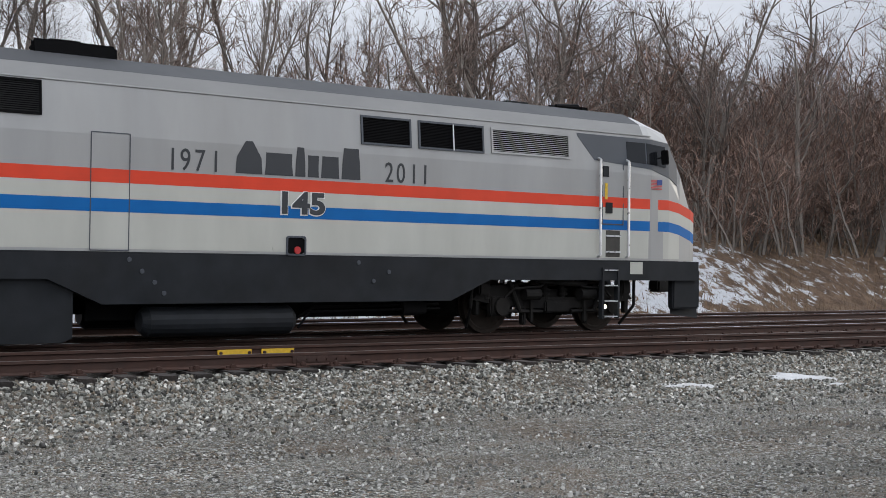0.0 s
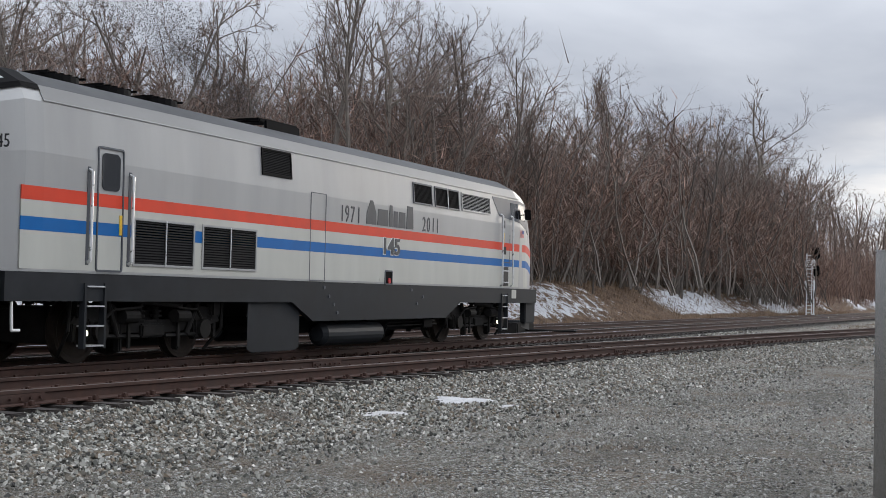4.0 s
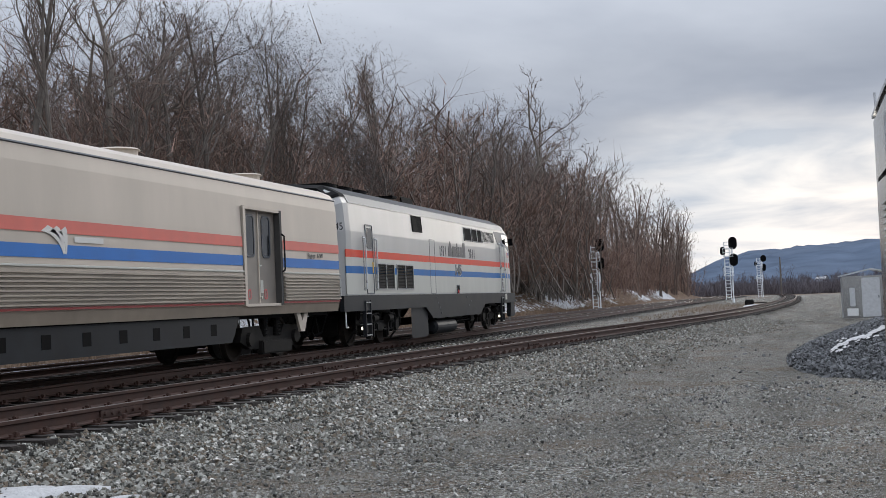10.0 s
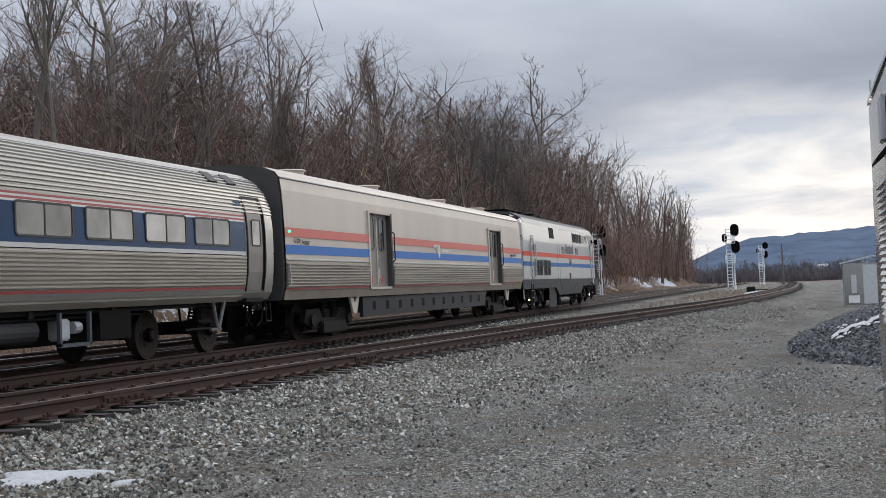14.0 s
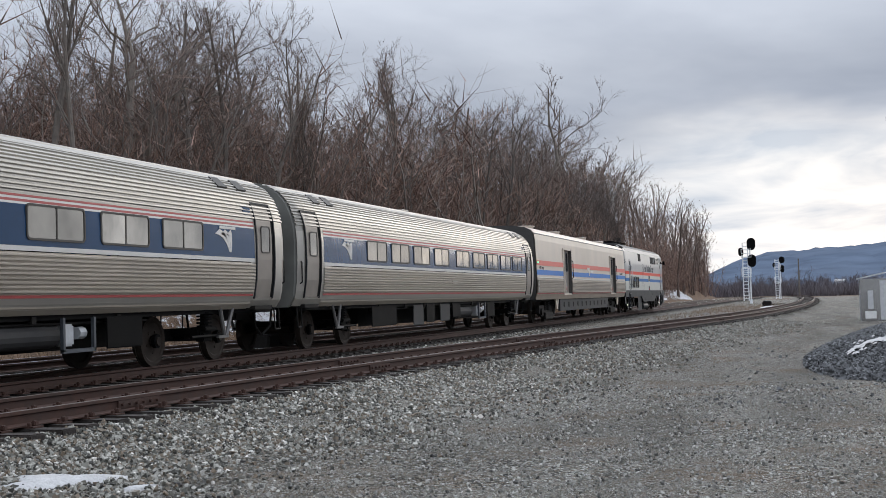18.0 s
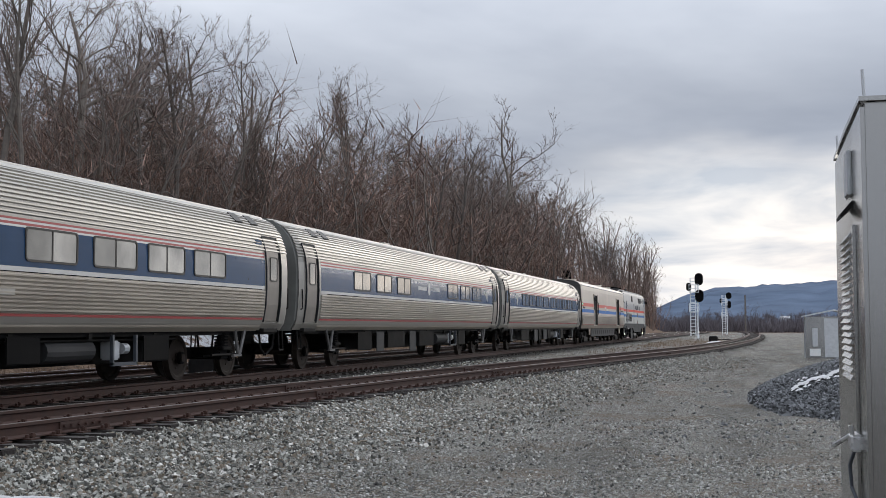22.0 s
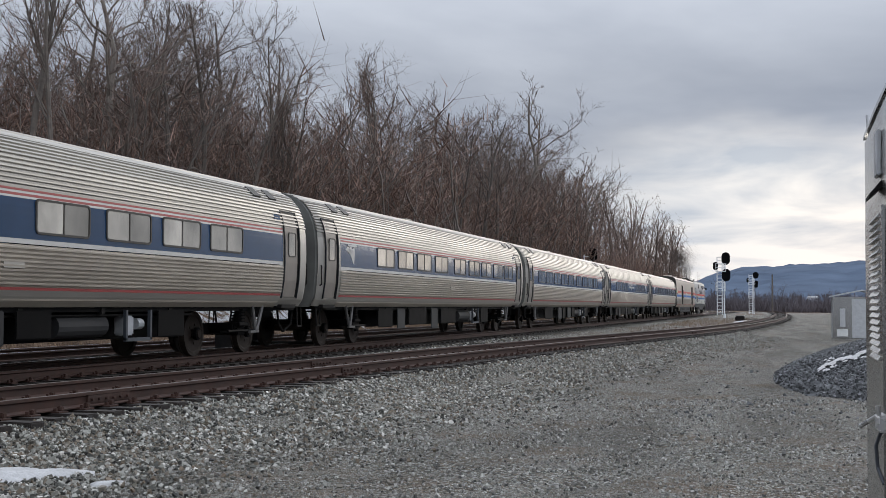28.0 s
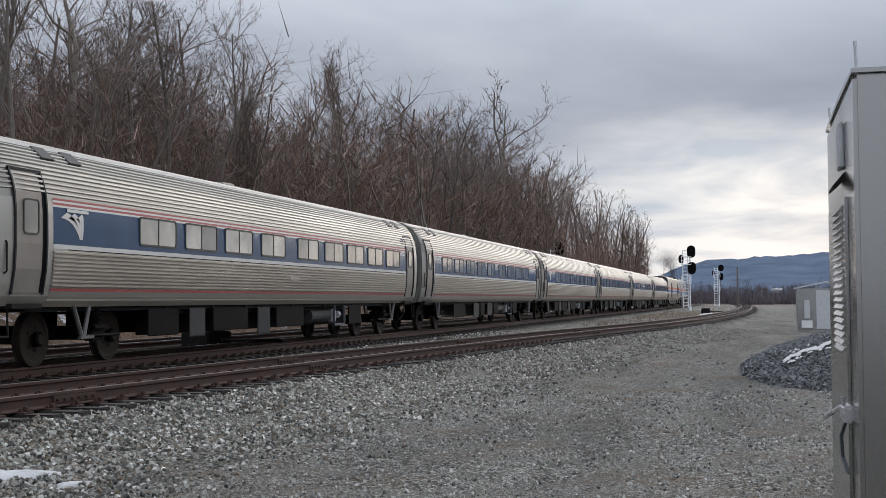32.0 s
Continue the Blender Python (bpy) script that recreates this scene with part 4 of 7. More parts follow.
    louvre("side_window_grille", L, W, -8.18, -7.18, 3.18, 3.66, 16, GREYPAINT, BLACK)
    louvre("side_window_grille", L, W, -7.03, -5.63, 3.18, 3.66, 16, GREYPAINT, BLACK, bars=(-6.3,))
    louvre("air_intake_louvre", L, W, -5.46, -3.62, 3.20, 3.65, 11, SILVER, SILVER, label="silver louvred air intake", fill=0.2)
    louvre("radiator_grille", L, W, -18.18, -16.56, 1.50, 2.24, 16, SILVER, BOXGREY, bars=(-17.35,))
    louvre("radiator_grille", L, W, -16.34, -14.66, 1.50, 2.24, 16, SILVER, BOXGREY, bars=(-15.5,))
    # cab
    bm = bmesh.new()
    for s in (1, -1):
        loft(bm, [[(s * (w - 0.02), y, a), (s * (w + 0.006), y, a), (s * (w + 0.006), y, b), (s * (w - 0.02), y, b)] for y, w, a, b in ((-3.42, W, 3.66, 3.70), (-3.0, W, 3.22, 3.70), (-1.5, W, 3.12, 3.70), (-0.99, W - 0.038, 2.98, 3.66), (-0.72, W - 0.085, 2.85, 3.24))], closed=True)
    part("cab_side_panel", bm, GREYPAINT, L, "slate-blue cab side panel")
    bm = bmesh.new()
    for s in (1, -1):
        loft(bm, [[(s * (w - 0.01), y, a), (s * (w + 0.013), y, a), (s * (w + 0.013), y, b), (s * (w - 0.01), y, b)] for y, w, a, b in ((-1.62, W, 3.22, 3.62), (-1.1, W - 0.02, 3.18, 3.58))], closed=True)
    part("cab_window", bm, GLASSDARK, L)
    bm = bmesh.new()
    for s in (1, -1):
        loft(bm, [[(s * (w - 0.01), y, a), (s * (w + 0.012), y, a), (s * (w + 0.012), y, b), (s * (w - 0.01), y, b)] for y, w, a, b in ((-2.16, W, 3.24, 3.62), (-1.66, W, 3.22, 3.62))], closed=True)
    part("sliding_window", bm, GLASSDARK, L)
    for s in (1, -1):
        mi = part("mirror", one_box(*sorted((s * 1.56, s * 1.74)), -1.30, -1.25, 3.22, 3.50, 0.015), BLACK, L)
        part("mirror_arm", tube(bmesh.new(), (s * 1.46, -1.24, 3.36), (s * 1.58, -1.27, 3.36), 0.015, seg=6), BLACK, mi)
    bm = bmesh.new()
    vs = [(-1.05, -0.965, 3.62), (1.05, -0.965, 3.62), (1.15, -0.66, 3.06), (-1.15, -0.66, 3.06)]
    a = [bm.verts.new((x, y + 0.05, z + 0.04)) for x, y, z in vs]
    b = [bm.verts.new((x, y + 0.02, z)) for x, y, z in vs]
    bm.faces.new(a), bm.faces.new(b[::-1])
    for i in range(4):
        bm.faces.new((a[i], b[i], b[(i + 1) % 4], a[(i + 1) % 4]))
    bmesh.ops.recalc_face_normals(bm, faces=bm.faces)
    part("windscreen", bm, GLASSDARK, L)
    # cab door with handrails, ladder
    for y in (-2.9, -2.17):
        bm = bmesh.new()
        grab(bm, W, y, 1.42, 3.26, 0.026)
        part("handrail", bm, HANDRAIL, L)
    bm = bmesh.new()
    for s in (1, -1):
        a, b = sorted((s * (W + 0.002), s * (W + 0.009)))
        for y in (-2.80, -2.26):
            box(bm, a, b, y - 0.012, y + 0.012, 2.02, 3.22)
        box(bm, a, b, -2.8, -2.26, 2.02, 2.045)
    part("cab_door_seam", bm, GREYPAINT, L)
    bm = bmesh.new()
    for s in (1, -1):
        box(bm, *sorted((s * (W + 0.002), s * (W + 0.02))), -2.79, -2.65, 2.92, 3.12)
        box(bm, *sorted((s * (W + 0.004), s * (W + 0.02))), -2.72, -2.55, 2.24, 2.44)
    part("door_latch", bm, DARKGREY, L)
    bm = bmesh.new()
    for s in (1, -1):
        box(bm, *sorted((s * (W + 0.004), s * (W + 0.014))), -2.74, -2.68, 2.50, 2.80)
        box(bm, *sorted((s * (W + 0.004), s * (W + 0.014))), -18.52, -18.44, 1.95, 2.25)
    part("door_pull", bm, YELLOW, L)
    bm = bmesh.new()
    for s in (1, -1):
        box(bm, *sorted((s * (W + 0.002), s * (W + 0.008))), -2.70, -2.34, 1.42, 1.92)
    part("step_recess", bm, GRILLE, L)
    bm = bmesh.new()
    for s in (1, -1):
        for z in (1.5, 1.80):
            box(bm, *sorted((s * (W + 0.006), s * (W + 0.035))), -2.70, -2.34, z, z + 0.03)
    part("toe_hold", bm, HANDRAIL, L)

    def ladder(y0, y1, zl):
        bm = bmesh.new()
        for s in (1, -1):
            for y in (y0, y1):
                box(bm, *sorted((s * 1.42, s * 1.52)), y - 0.025, y + 0.025, zl, 1.22)
        lad = part("ladder", bm, DARKGREY, L)
        bm = bmesh.new()
        for s in (1, -1):
            for k in range(4):
                z = zl + 0.03 + k * 0.29
                box(bm, *sorted((s * 1.34, s * 1.53)), y0 + 0.03, y1 - 0.03, z, z + 0.022)
        part("rung", bm, HANDRAIL, lad)
        bm = bmesh.new()
        for s in (1, -1):
            tube(bm, (s * 1.3, (y0 + y1) / 2, zl + 0.22), (s * 1.36, (y0 + y1) / 2, zl + 0.22), 0.045, seg=12)
        part("step_light", bm, STEPLIGHT, lad, "lit step lamp")

    ladder(-2.76, -2.36, 0.26)
    ladder(-19.25, -18.8, 0.26)
    # rear crew door
    bm = bmesh.new()
    for s in (1, -1):
        ring(bm, 0.62, 1.86, 0.05, 0.03, *sorted((s * (W + 0.001), s * (W + 0.02))), -18.74, 2.32)
    door = part("crew_door", bm, GREYPAINT, L)
    bm = bmesh.new()
    for s in (1, -1):
        pane(bm, 0.42, 0.56, 0.09, *sorted((s * (W + 0.001), s * (W + 0.012))), -18.74, 2.88)
    part("door_window", bm, GLASSDARK, door)
    for y in (-19.24, -18.28):
        bm = bmesh.new()
        grab(bm, W, y, 1.52, 2.88, 0.024)
        part("handrail", bm, HANDRAIL, L)
        bm = bmesh.new()
        for s in (1, -1):
            box(bm, *sorted((s * (W + 0.001), s * (W + 0.006))), y - 0.035, y + 0.035, 1.48, 2.92)
        part("handrail_recess", bm, GREYPAINT, L)
    # side access door seam
    bm = bmesh.new()
    for s in (1, -1):
        ring(bm, 0.60, 1.70, 0.02, 0.014, *sorted((s * (W + 0.001), s * (W + 0.0075))), -12.46, 2.22)
    part("access_door_seam", bm, GREYPAINT, L)
    # filler box
    bm = bmesh.new()
    for s in (1, -1):
        ring(bm, 0.36, 0.31, 0.05, 0.03, *sorted((s * (W + 0.001), s * (W + 0.02))), -9.38, 1.5)
    fb = part("filler_box", bm, GREYPAINT, L)
    bm = bmesh.new()
    for s in (1, -1):
        pane(bm, 0.30, 0.25, 0.04, *sorted((s * (W + 0.001), s * (W + 0.008))), -9.38, 1.5)
    part("filler_recess", bm, BLACK, fb)
    bm = bmesh.new()
    for s in (1, -1):
        tube(bm, (s * (W + 0.008), -9.36, 1.43), (s * (W + 0.03), -9.36, 1.43), 0.06, seg=12)
    part("filler_cap", bm, LAMPRED, fb)
    bm = bmesh.new()
    for s in (1, -1):
        box(bm, *sorted((s * (W + 0.002), s * (W + 0.008))), -9.8, -9.66, 1.42, 1.47)
        box(bm, *sorted((s * 1.495, s * 1.503)), -2.05, -1.72, 1.10, 1.33)
    part("data_plate", bm, CREAM, L)
    # flag transfer
    bm = bmesh.new()
    for k in range(7):
        for s in (1, -1):
            box(bm, *sorted((s * (W + 0.002), s * (W + 0.006))), -1.52, -1.22, 2.74 + k * 0.028, 2.754 + k * 0.028)
    part("flag_stripes", bm, STICKER, L)
    bm = bmesh.new()
    for s in (1, -1):
        box(bm, *sorted((s * (W + 0.003), s * (W + 0.007))), -1.36, -1.22, 2.83, 2.93)
    part("flag_field", bm, PLASTICBLUE, L)
    # year numerals, road number, and the plain bars of the lettering
    for text, y in (("1971", -11.62), ("2011", -7.72)):
        for ch in text:
            words("year_numeral", ch, 0.47, LETTER, L, W + 0.003, y + (0.03 if ch == "1" else 0), 2.585, squeeze=0.78)
            y += 0.235
    words("road_number", "145", 0.47, WHITE, L, W + 0.006, -9.755, 2.005, squeeze=1.28, bold=0.030)
    words("road_number", "145", 0.47, LETTER, L, W + 0.016, -9.75, 2.01, squeeze=1.28, bold=0.016)
    x = -10.46
    for w, h, top in ((0.46, 0.50, 0.12), (0.50, 0.345, 0.46), (0.18, 0.46, 0.12), (0.20, 0.345, 0.20), (0.34, 0.345, 0.30), (0.36, 0.50, 0.28)):
        m = x + (0.05 if top < 0.2 else 0) + top / 2 + (w - top) / 2 - (0.05 if top < 0.2 else 0)
        part("lettering_bar", plate(bmesh.new(), [(x, 2.59), (x + w, 2.59), (x + w * 0.96, 2.59 + h * 0.5), (m + top / 2, 2.59 + h), (m - top / 2, 2.59 + h), (x + w * 0.04, 2.59 + h * 0.5)], W + 0.002, W + 0.008), LETTER, L)
        x += w + 0.045
    words("road_number", "145", 0.26, LETTER, L, 1.02, -21.02, 3.18, squeeze=0.9).matrix_basis = pose(1.22, -20.965, 3.02, 90, 0, 0)
    # rear end
    bm = bmesh.new()
    box(bm, -0.55, 0.55, -21.05, -20.9, 1.36, 3.5, 0.03)
    box(bm, -0.75, 0.75, -21.25, -20.9, 1.3, 1.42)
    part("end_door", bm, DARKGREY, L)
    bm = bmesh.new()
    for s in (1, -1):
        box(bm, *sorted((s * 0.85, s * 1.15)), -21.0, -20.94, 2.55, 2.9, 0.02)
        box(bm, *sorted((s * 1.0, s * 1.22)), -21.0, -20.93, 3.42, 3.6, 0.02)
    part("marker_recess", bm, BLACK, L)
    bm = bmesh.new()
    for s in (1, -1):
        tube(bm, (s * 1.11, -20.98, 3.51), (s * 1.11, -21.02, 3.51), 0.06, seg=12)
    part("marker_lamp", bm, LAMPRED, L)
    # pilot, couplers, hoses
    bm = bmesh.new()
    loft(bm, [[(-1.3, -0.75, 0.95), (1.3, -0.75, 0.95), (1.3, -0.75, 0.32), (-1.3, -0.75, 0.32)], [(-1.25, 0.02, 1.36), (1.25, 0.02, 1.36), (1.2, 0.14, 0.22), (-1.2, 0.14, 0.22)]], closed=True)
    for s in (1, -1):
        box(bm, *sorted((s * 1.25, s * 1.42)), -0.78, -0.02, 0.42, 1.2, 0.03)
    part("pilot", bm, DARKGREY, L)
    for y, e in ((0.1, 1), (-20.95, -1)):
        part("coupler", one_box(-0.16, 0.16, *sorted((y, y + e * 0.45)), 0.72, 0.98, 0.04), GRIME, L)
    for s in (-0.9, -0.6, 0.5, 0.8, 1.1):
        bm = bmesh.new()
        pipe(bm, [(s, -20.9, 1.15), (s, -21.15, 0.9), (s * 0.9, -21.3, 0.45), (s * 0.8, -21.5, 0.38), (s * 0.8, -21.7, 0.5)], 0.03)
        part("hose", bm, BLACK, L)
    bm = bmesh.new()
    for s in (1, -1):
        pipe(bm, [(s * 1.46, -20.55, 0.55), (s * 1.46, -20.7, 0.55), (s * 1.46, -20.72, 0.95)], 0.022)
    part("end_grab", bm, WHITE, L)
    # the sides lean in above the belt line
    for ob in [*L.children, *(c for p in L.children for c in p.children)]:
        for v in ob.data.vertices:
            if v.co.z > 3.05 and abs(v.co.x) > 0.9 and ob.matrix_basis.is_identity:
                v.co.x -= math.copysign(0.085 * (v.co.z - 3.05), v.co.x)
    loco_bogie(L, -3.65)
    loco_bogie(L, -17.25)
    return L


# ---- coach ----
CW = 1.585


def coach_profile():
    """Half outline (x, z): lower corrugated flank, smooth band, corrugated upper flank and roof."""
    base = [(1.36, 1.00), (1.46, 1.10), (1.52, 1.25), (1.565, 1.60), (CW, 2.0), (CW, 2.45), (1.56, 2.78), (1.50, 3.02), (1.38, 3.30), (1.18, 3.54), (0.88, 3.72), (0.5, 3.82), (0, 3.86)]
    d = [0]
    for a, b in zip(base, base[1:]):
        d.append(d[-1] + math.dist(a, b))
    bx, bz = [p[0] for p in base], [p[1] for p in base]
    return d, bx, bz


PD, PX, PZ = coach_profile()


def flank(dist, out=0.0):
    e = 1e-3
    x, z = np.interp(dist, PD, PX), np.interp(dist, PD, PZ)
    tx, tz = np.interp(dist + e, PD, PX) - np.interp(dist - e, PD, PX), np.interp(dist + e, PD, PZ) - np.interp(dist - e, PD, PZ)
    n = math.hypot(tx, tz) or 1
    return float(x + tz / n * out), float(z - tx / n * out)


def at_z(z):
    return float(np.interp(z, PZ, PD))


def flank_x(z):
    return float(np.interp(z, PZ, PX))


def ribbed(z0, z1, pitch, depth):
    d0, d1 = at_z(z0), at_z(z1)
    n = max(1, round((d1 - d0) / pitch))
    p = (d1 - d0) / n
    pts = []
    for i in range(n):
        a = d0 + i * p
        pts += [flank(a + 0.02 * p), flank(a + 0.12 * p, depth), flank(a + 0.5 * p, depth), flank(a + 0.72 * p)]
    pts.append(flank(d1))
    return pts


def shell(profile, y0, y1, closed_top=False, material=STAINLESS, tip=0.0):
    """Both flanks of a car body from a half outline, tucked in by tip at its ends."""
    bm = bmesh.new()
    ys = [(y0, 1 - tip), (y0 + 0.25, 1 - tip * 0.25), (y0 + 0.6, 1), (y1 - 0.6, 1), (y1 - 0.25, 1 - tip * 0.25), (y1, 1 - tip)] if tip else [(y0, 1), (y1, 1)]
    for s in (1, -1):
        rows = [[bm.verts.new((s * x * k, y, z)) for x, z in profile] for y, k in ys]
        for a, b in zip(rows, rows[1:]):
            for i in range(len(profile) - 1):
                bm.faces.new((a[i], a[i + 1], b[i + 1], b[i]) if s > 0 else (a[i + 1], a[i], b[i], b[i + 1]))
    return bm


def coach_bogie(parent, y, inner):
    """Inside-framed two-axle bogie with an outer bracket. inner: +1 or -1, towards the middle of the car."""
    bm = bmesh.new()
    for s in (1, -1):
        x = s * 0.56
        box(bm, *sorted((x - 0.09, x + 0.09)), y - 1.6, y + 1.6, 0.42, 0.66, 0.03)
        for e in (-1, 1):
            tube(bm, (s * 0.85, y + e * 1.295, 0.457), (s * 0.92, y + e * 1.295, 0.457), 0.13, seg=14)
        box(bm, *sorted((s * 0.5, s * 1.25)), y - 0.28, y + 0.28, 0.50, 0.66, 0.03)
        spring(bm, s * 1.22, y, 0.66, 0.98, 0.15)
        box(bm, *sorted((s * 1.05, s * 1.38)), y - 0.26, y + 0.26, 0.60, 0.68, 0.02)
        box(bm, *sorted((s * 1.12, s * 1.3)), y - 0.2, y + 0.2, 0.40, 0.56, 0.02)
        pipe(bm, [(s * 1.32, y - 0.75, 0.5), (s * 1.32, y + 0.75, 0.5)], 0.03)
    box(bm, -0.9, 0.9, y - 0.2, y + 0.2, 0.45, 0.62)
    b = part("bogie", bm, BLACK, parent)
    bm = bmesh.new()
    for s in (1, -1):
        e = -inner
        for p, q in (((y + e * 0.42, 1.05), (y + e * 0.62, 0.48)), ((y + e * 1.0, 1.05), (y + e * 0.68, 0.48)), ((y + e * 0.42, 1.05), (y + e * 1.0, 1.05))):
            tube(bm, (s * 1.36, p[0], p[1]), (s * 1.36, q[0], q[1]), 0.04, seg=6)
        box(bm, *sorted((s * 1.33, s * 1.39)), y + e * 0.3, y + e * 0.75, 0.45, 0.50)
    part("yaw_damper_bracket", bm, BRACKET, b)
    for e in (-1, 1):
        wheelset(b, y + e * 1.295, 0.457)


WIN_A = (2.9, 4.85, 6.85, 8.82, 10.92, 13.4, 15.52, 17.55, 19.55)     # front edge of each window from the car's front
WIN_B = (4.40, 6.43, 8.47, 10.6, 13.16, 15.27, 17.35, 19.4, 21.45)
WIN_CAFE = (4.48, 6.55, 8.62, 15.35, 17.6, 19.8)


def blades(parent, y, z, x):
    """The emblem as three plain curved blades that run together at their foot."""
    for k in range(3):
        top, foot = (y - 0.46 + 0.25 * k, z + 0.17), (y + 0.08 + 0.035 * k, z - 0.22)
        bend_at = (y - 0.06 + 0.12 * k, z + 0.13)
        rows = []
        for i in range(7):
            t = i / 6
            rows.append(((1 - t) ** 2 * top[0] + 2 * t * (1 - t) * bend_at[0] + t * t * foot[0], (1 - t) ** 2 * top[1] + 2 * t * (1 - t) * bend_at[1] + t * t * foot[1], 0.085 * (1 - t) + 0.012))
        part("emblem_blade", plate(bmesh.new(), [(u - w, v - w * 0.6) for u, v, w in rows] + [(u + w, v + w * 0.4) for u, v, w in rows[::-1]], x, x + 0.006), PALE, parent)


def logo(parent, y, z):
    blades(parent, y, z, CW + 0.004)
    part("lettering_bar", one_box(CW + 0.004, CW + 0.009, y - 0.36, y + 0.36, z + 0.22, z + 0.27), PALE, parent)


def coach(label, windows, seed, sign=False, emblems=(2.95, 22.6)):
    rng = random.Random(seed)
    C = thing("passenger_coach", label, "railway coach", "coaches of the train")
    y0, y1 = -25.6, -0.4
    low = [flank(0), flank(at_z(1.10))] + ribbed(1.33, 1.93, 0.066, 0.030)
    part("lower_flank", shell(low, y0 + 1.42, y1 - 1.72), CORRUG, C, "corrugated stainless steel lower flank")
    up = [flank(at_z(2.68)), flank(at_z(2.80))] + ribbed(2.82, 3.62, 0.082, 0.026) + ribbed(3.62, 3.80, 0.16, 0.014) + [flank(PD[-1])]
    part("roof", shell(up, y0, y1, tip=0.06), STAINROOF, C, "corrugated stainless steel roof")
    # smooth end panels round the doors
    ends = [flank(q) for q in np.linspace(at_z(1.02), at_z(2.70), 10)]
    ends = [(x + 0.002, z) for x, z in ends]
    for a, b in ((y0, y0 + 1.9), (y1 - 1.9, y1)):
        bm = bmesh.new()
        front = b == y1
        ys = [(a, 1 if front else 0.94), (a + 0.3, 1), (b - 0.3, 1), (b, 0.94 if front else 1)]
        for s in (1, -1):
            rows = [[bm.verts.new((s * x * k, y, z)) for x, z in ends] for y, k in ys]
            for p, q in zip(rows, rows[1:]):
                for i in range(len(ends) - 1):
                    bm.faces.new((p[i], p[i + 1], q[i + 1], q[i]) if s > 0 else (p[i + 1], p[i], q[i], q[i + 1]))
        part("vestibule_panel", bm, STAINLESS, C)
        d = a + 0.30 if not front else b - 1.62
        c = d + 0.44
        bm = bmesh.new()
        for s in (1, -1):
            loft(bm, [[(s * (flank_x(z) - 0.03), d, z), (s * (flank_x(z) + 0.008), d, z), (s * (flank_x(z) + 0.008), d + 0.88, z), (s * (flank_x(z) - 0.03), d + 0.88, z)] for z in (1.22, 1.6, 2.0, 2.5, 2.8, 3.0, 3.14)], closed=True)
        door = part("door", bm, BAGDOOR, C, "recessed brushed-steel vestibule door")
        bm = bmesh.new()
        for s in (1, -1):
            for yy in (d - 0.04, d + 0.88):
                loft(bm, [[(s * flank_x(z), yy, z), (s * (flank_x(z) + 0.03), yy, z), (s * (flank_x(z) + 0.03), yy + 0.04, z), (s * flank_x(z), yy + 0.04, z)] for z in (1.2, 1.6, 2.0, 2.5, 2.8, 3.0, 3.16)], closed=True)
            xx = flank_x(3.15)
            box(bm, *sorted((s * (xx - 0.02), s * (xx + 0.03))), d - 0.04, d + 0.92, 3.14, 3.18)
        part("door_frame", bm, DARKGREY, door)
        bm = bmesh.new()
        for s in (1, -1):
            ring(bm, 0.46, 0.56, 0.08, 0.025, *sorted((s * (CW + 0.0), s * (CW + 0.02))), c, 2.42)
        part("door_window_frame", bm, GRILLE, door)
        # black strip on the door's front edge stands in for the recess's shade
        bm = bmesh.new()
        for s in (1, -1):
            loft(bm, [[(s * (flank_x(z) - 0.02), d + 0.77, z), (s * (flank_x(z) + 0.014), d + 0.79, z), (s * (flank_x(z) + 0.014), d + 0.879, z), (s * (flank_x(z) - 0.02), d + 0.879, z)] for z in (1.23, 1.6, 2.0, 2.5, 2.8, 3.0, 3.12)], closed=True)
        part("door_jamb", bm, BLACK, door, "jamb painted dark for the shade of the door recess")
        bm = bmesh.new()
        for s in (1, -1):
            pane(bm, 0.41, 0.51, 0.07, *sorted((s * (CW - 0.01), s * (CW + 0.011))), c, 2.42)
        part("door_window", bm, COACHGLASS, door)
        for s in (1, -1):
            part("door_step", one_box(*sorted((s * 1.2, s * 1.50)), d + 0.05, d + 0.92, 0.98, 1.06), GRIME, C)
            yy = b - 0.12 if front else a + 0.12
            bm = bmesh.new()
            pipe(bm, [(s * 1.45, yy, 1.5), (s * 1.55, yy, 1.55), (s * 1.55, yy, 2.0), (s * 1.45, yy, 2.05)], 0.015)
            part("grab_rail", bm, GRIME, C)
            bm = bmesh.new()
            pipe(bm, [(s * 1.4, yy, 1.0), (s * 1.42, yy, 0.55), (s * 1.42, yy + (0.25 if not front else -0.25), 0.55), (s * 1.4, yy + (0.25 if not front else -0.25), 1.0)], 0.018)
            part("stirrup_step", bm, GRIME, C)
    # colour band, stripes
    band = [flank(q, 0.003) for q in np.linspace(at_z(2.02), at_z(2.62), 6)]
    part("blue_band", shell(band, y0 + 1.42, y1 - 1.72), NAVY, C, "dark blue window band")
    def stripe(name, z0, z1, m, out=0.005, label=""):
        part(name, shell([flank(q, out) for q in np.linspace(at_z(z0), at_z(z1), 3)], y0 + 1.42, y1 - 1.72), m, C, label)
    stripe("white_stripe", 1.945, 2.018, PALE)
    stripe("white_stripe", 2.622, 2.655, PALE)
    stripe("red_stripe", 2.655, 2.695, DEEPRED, label="thin dull red stripe")
    stripe("white_stripe", 2.695, 2.73, PALE, 0.004)
    stripe("red_stripe", 2.73, 2.765, DEEPRED, 0.007)
    stripe("red_stripe", 1.255, 1.30, DEEPRED)
    stripe("sill", 1.08, 1.255, STAINLESS, 0.002)
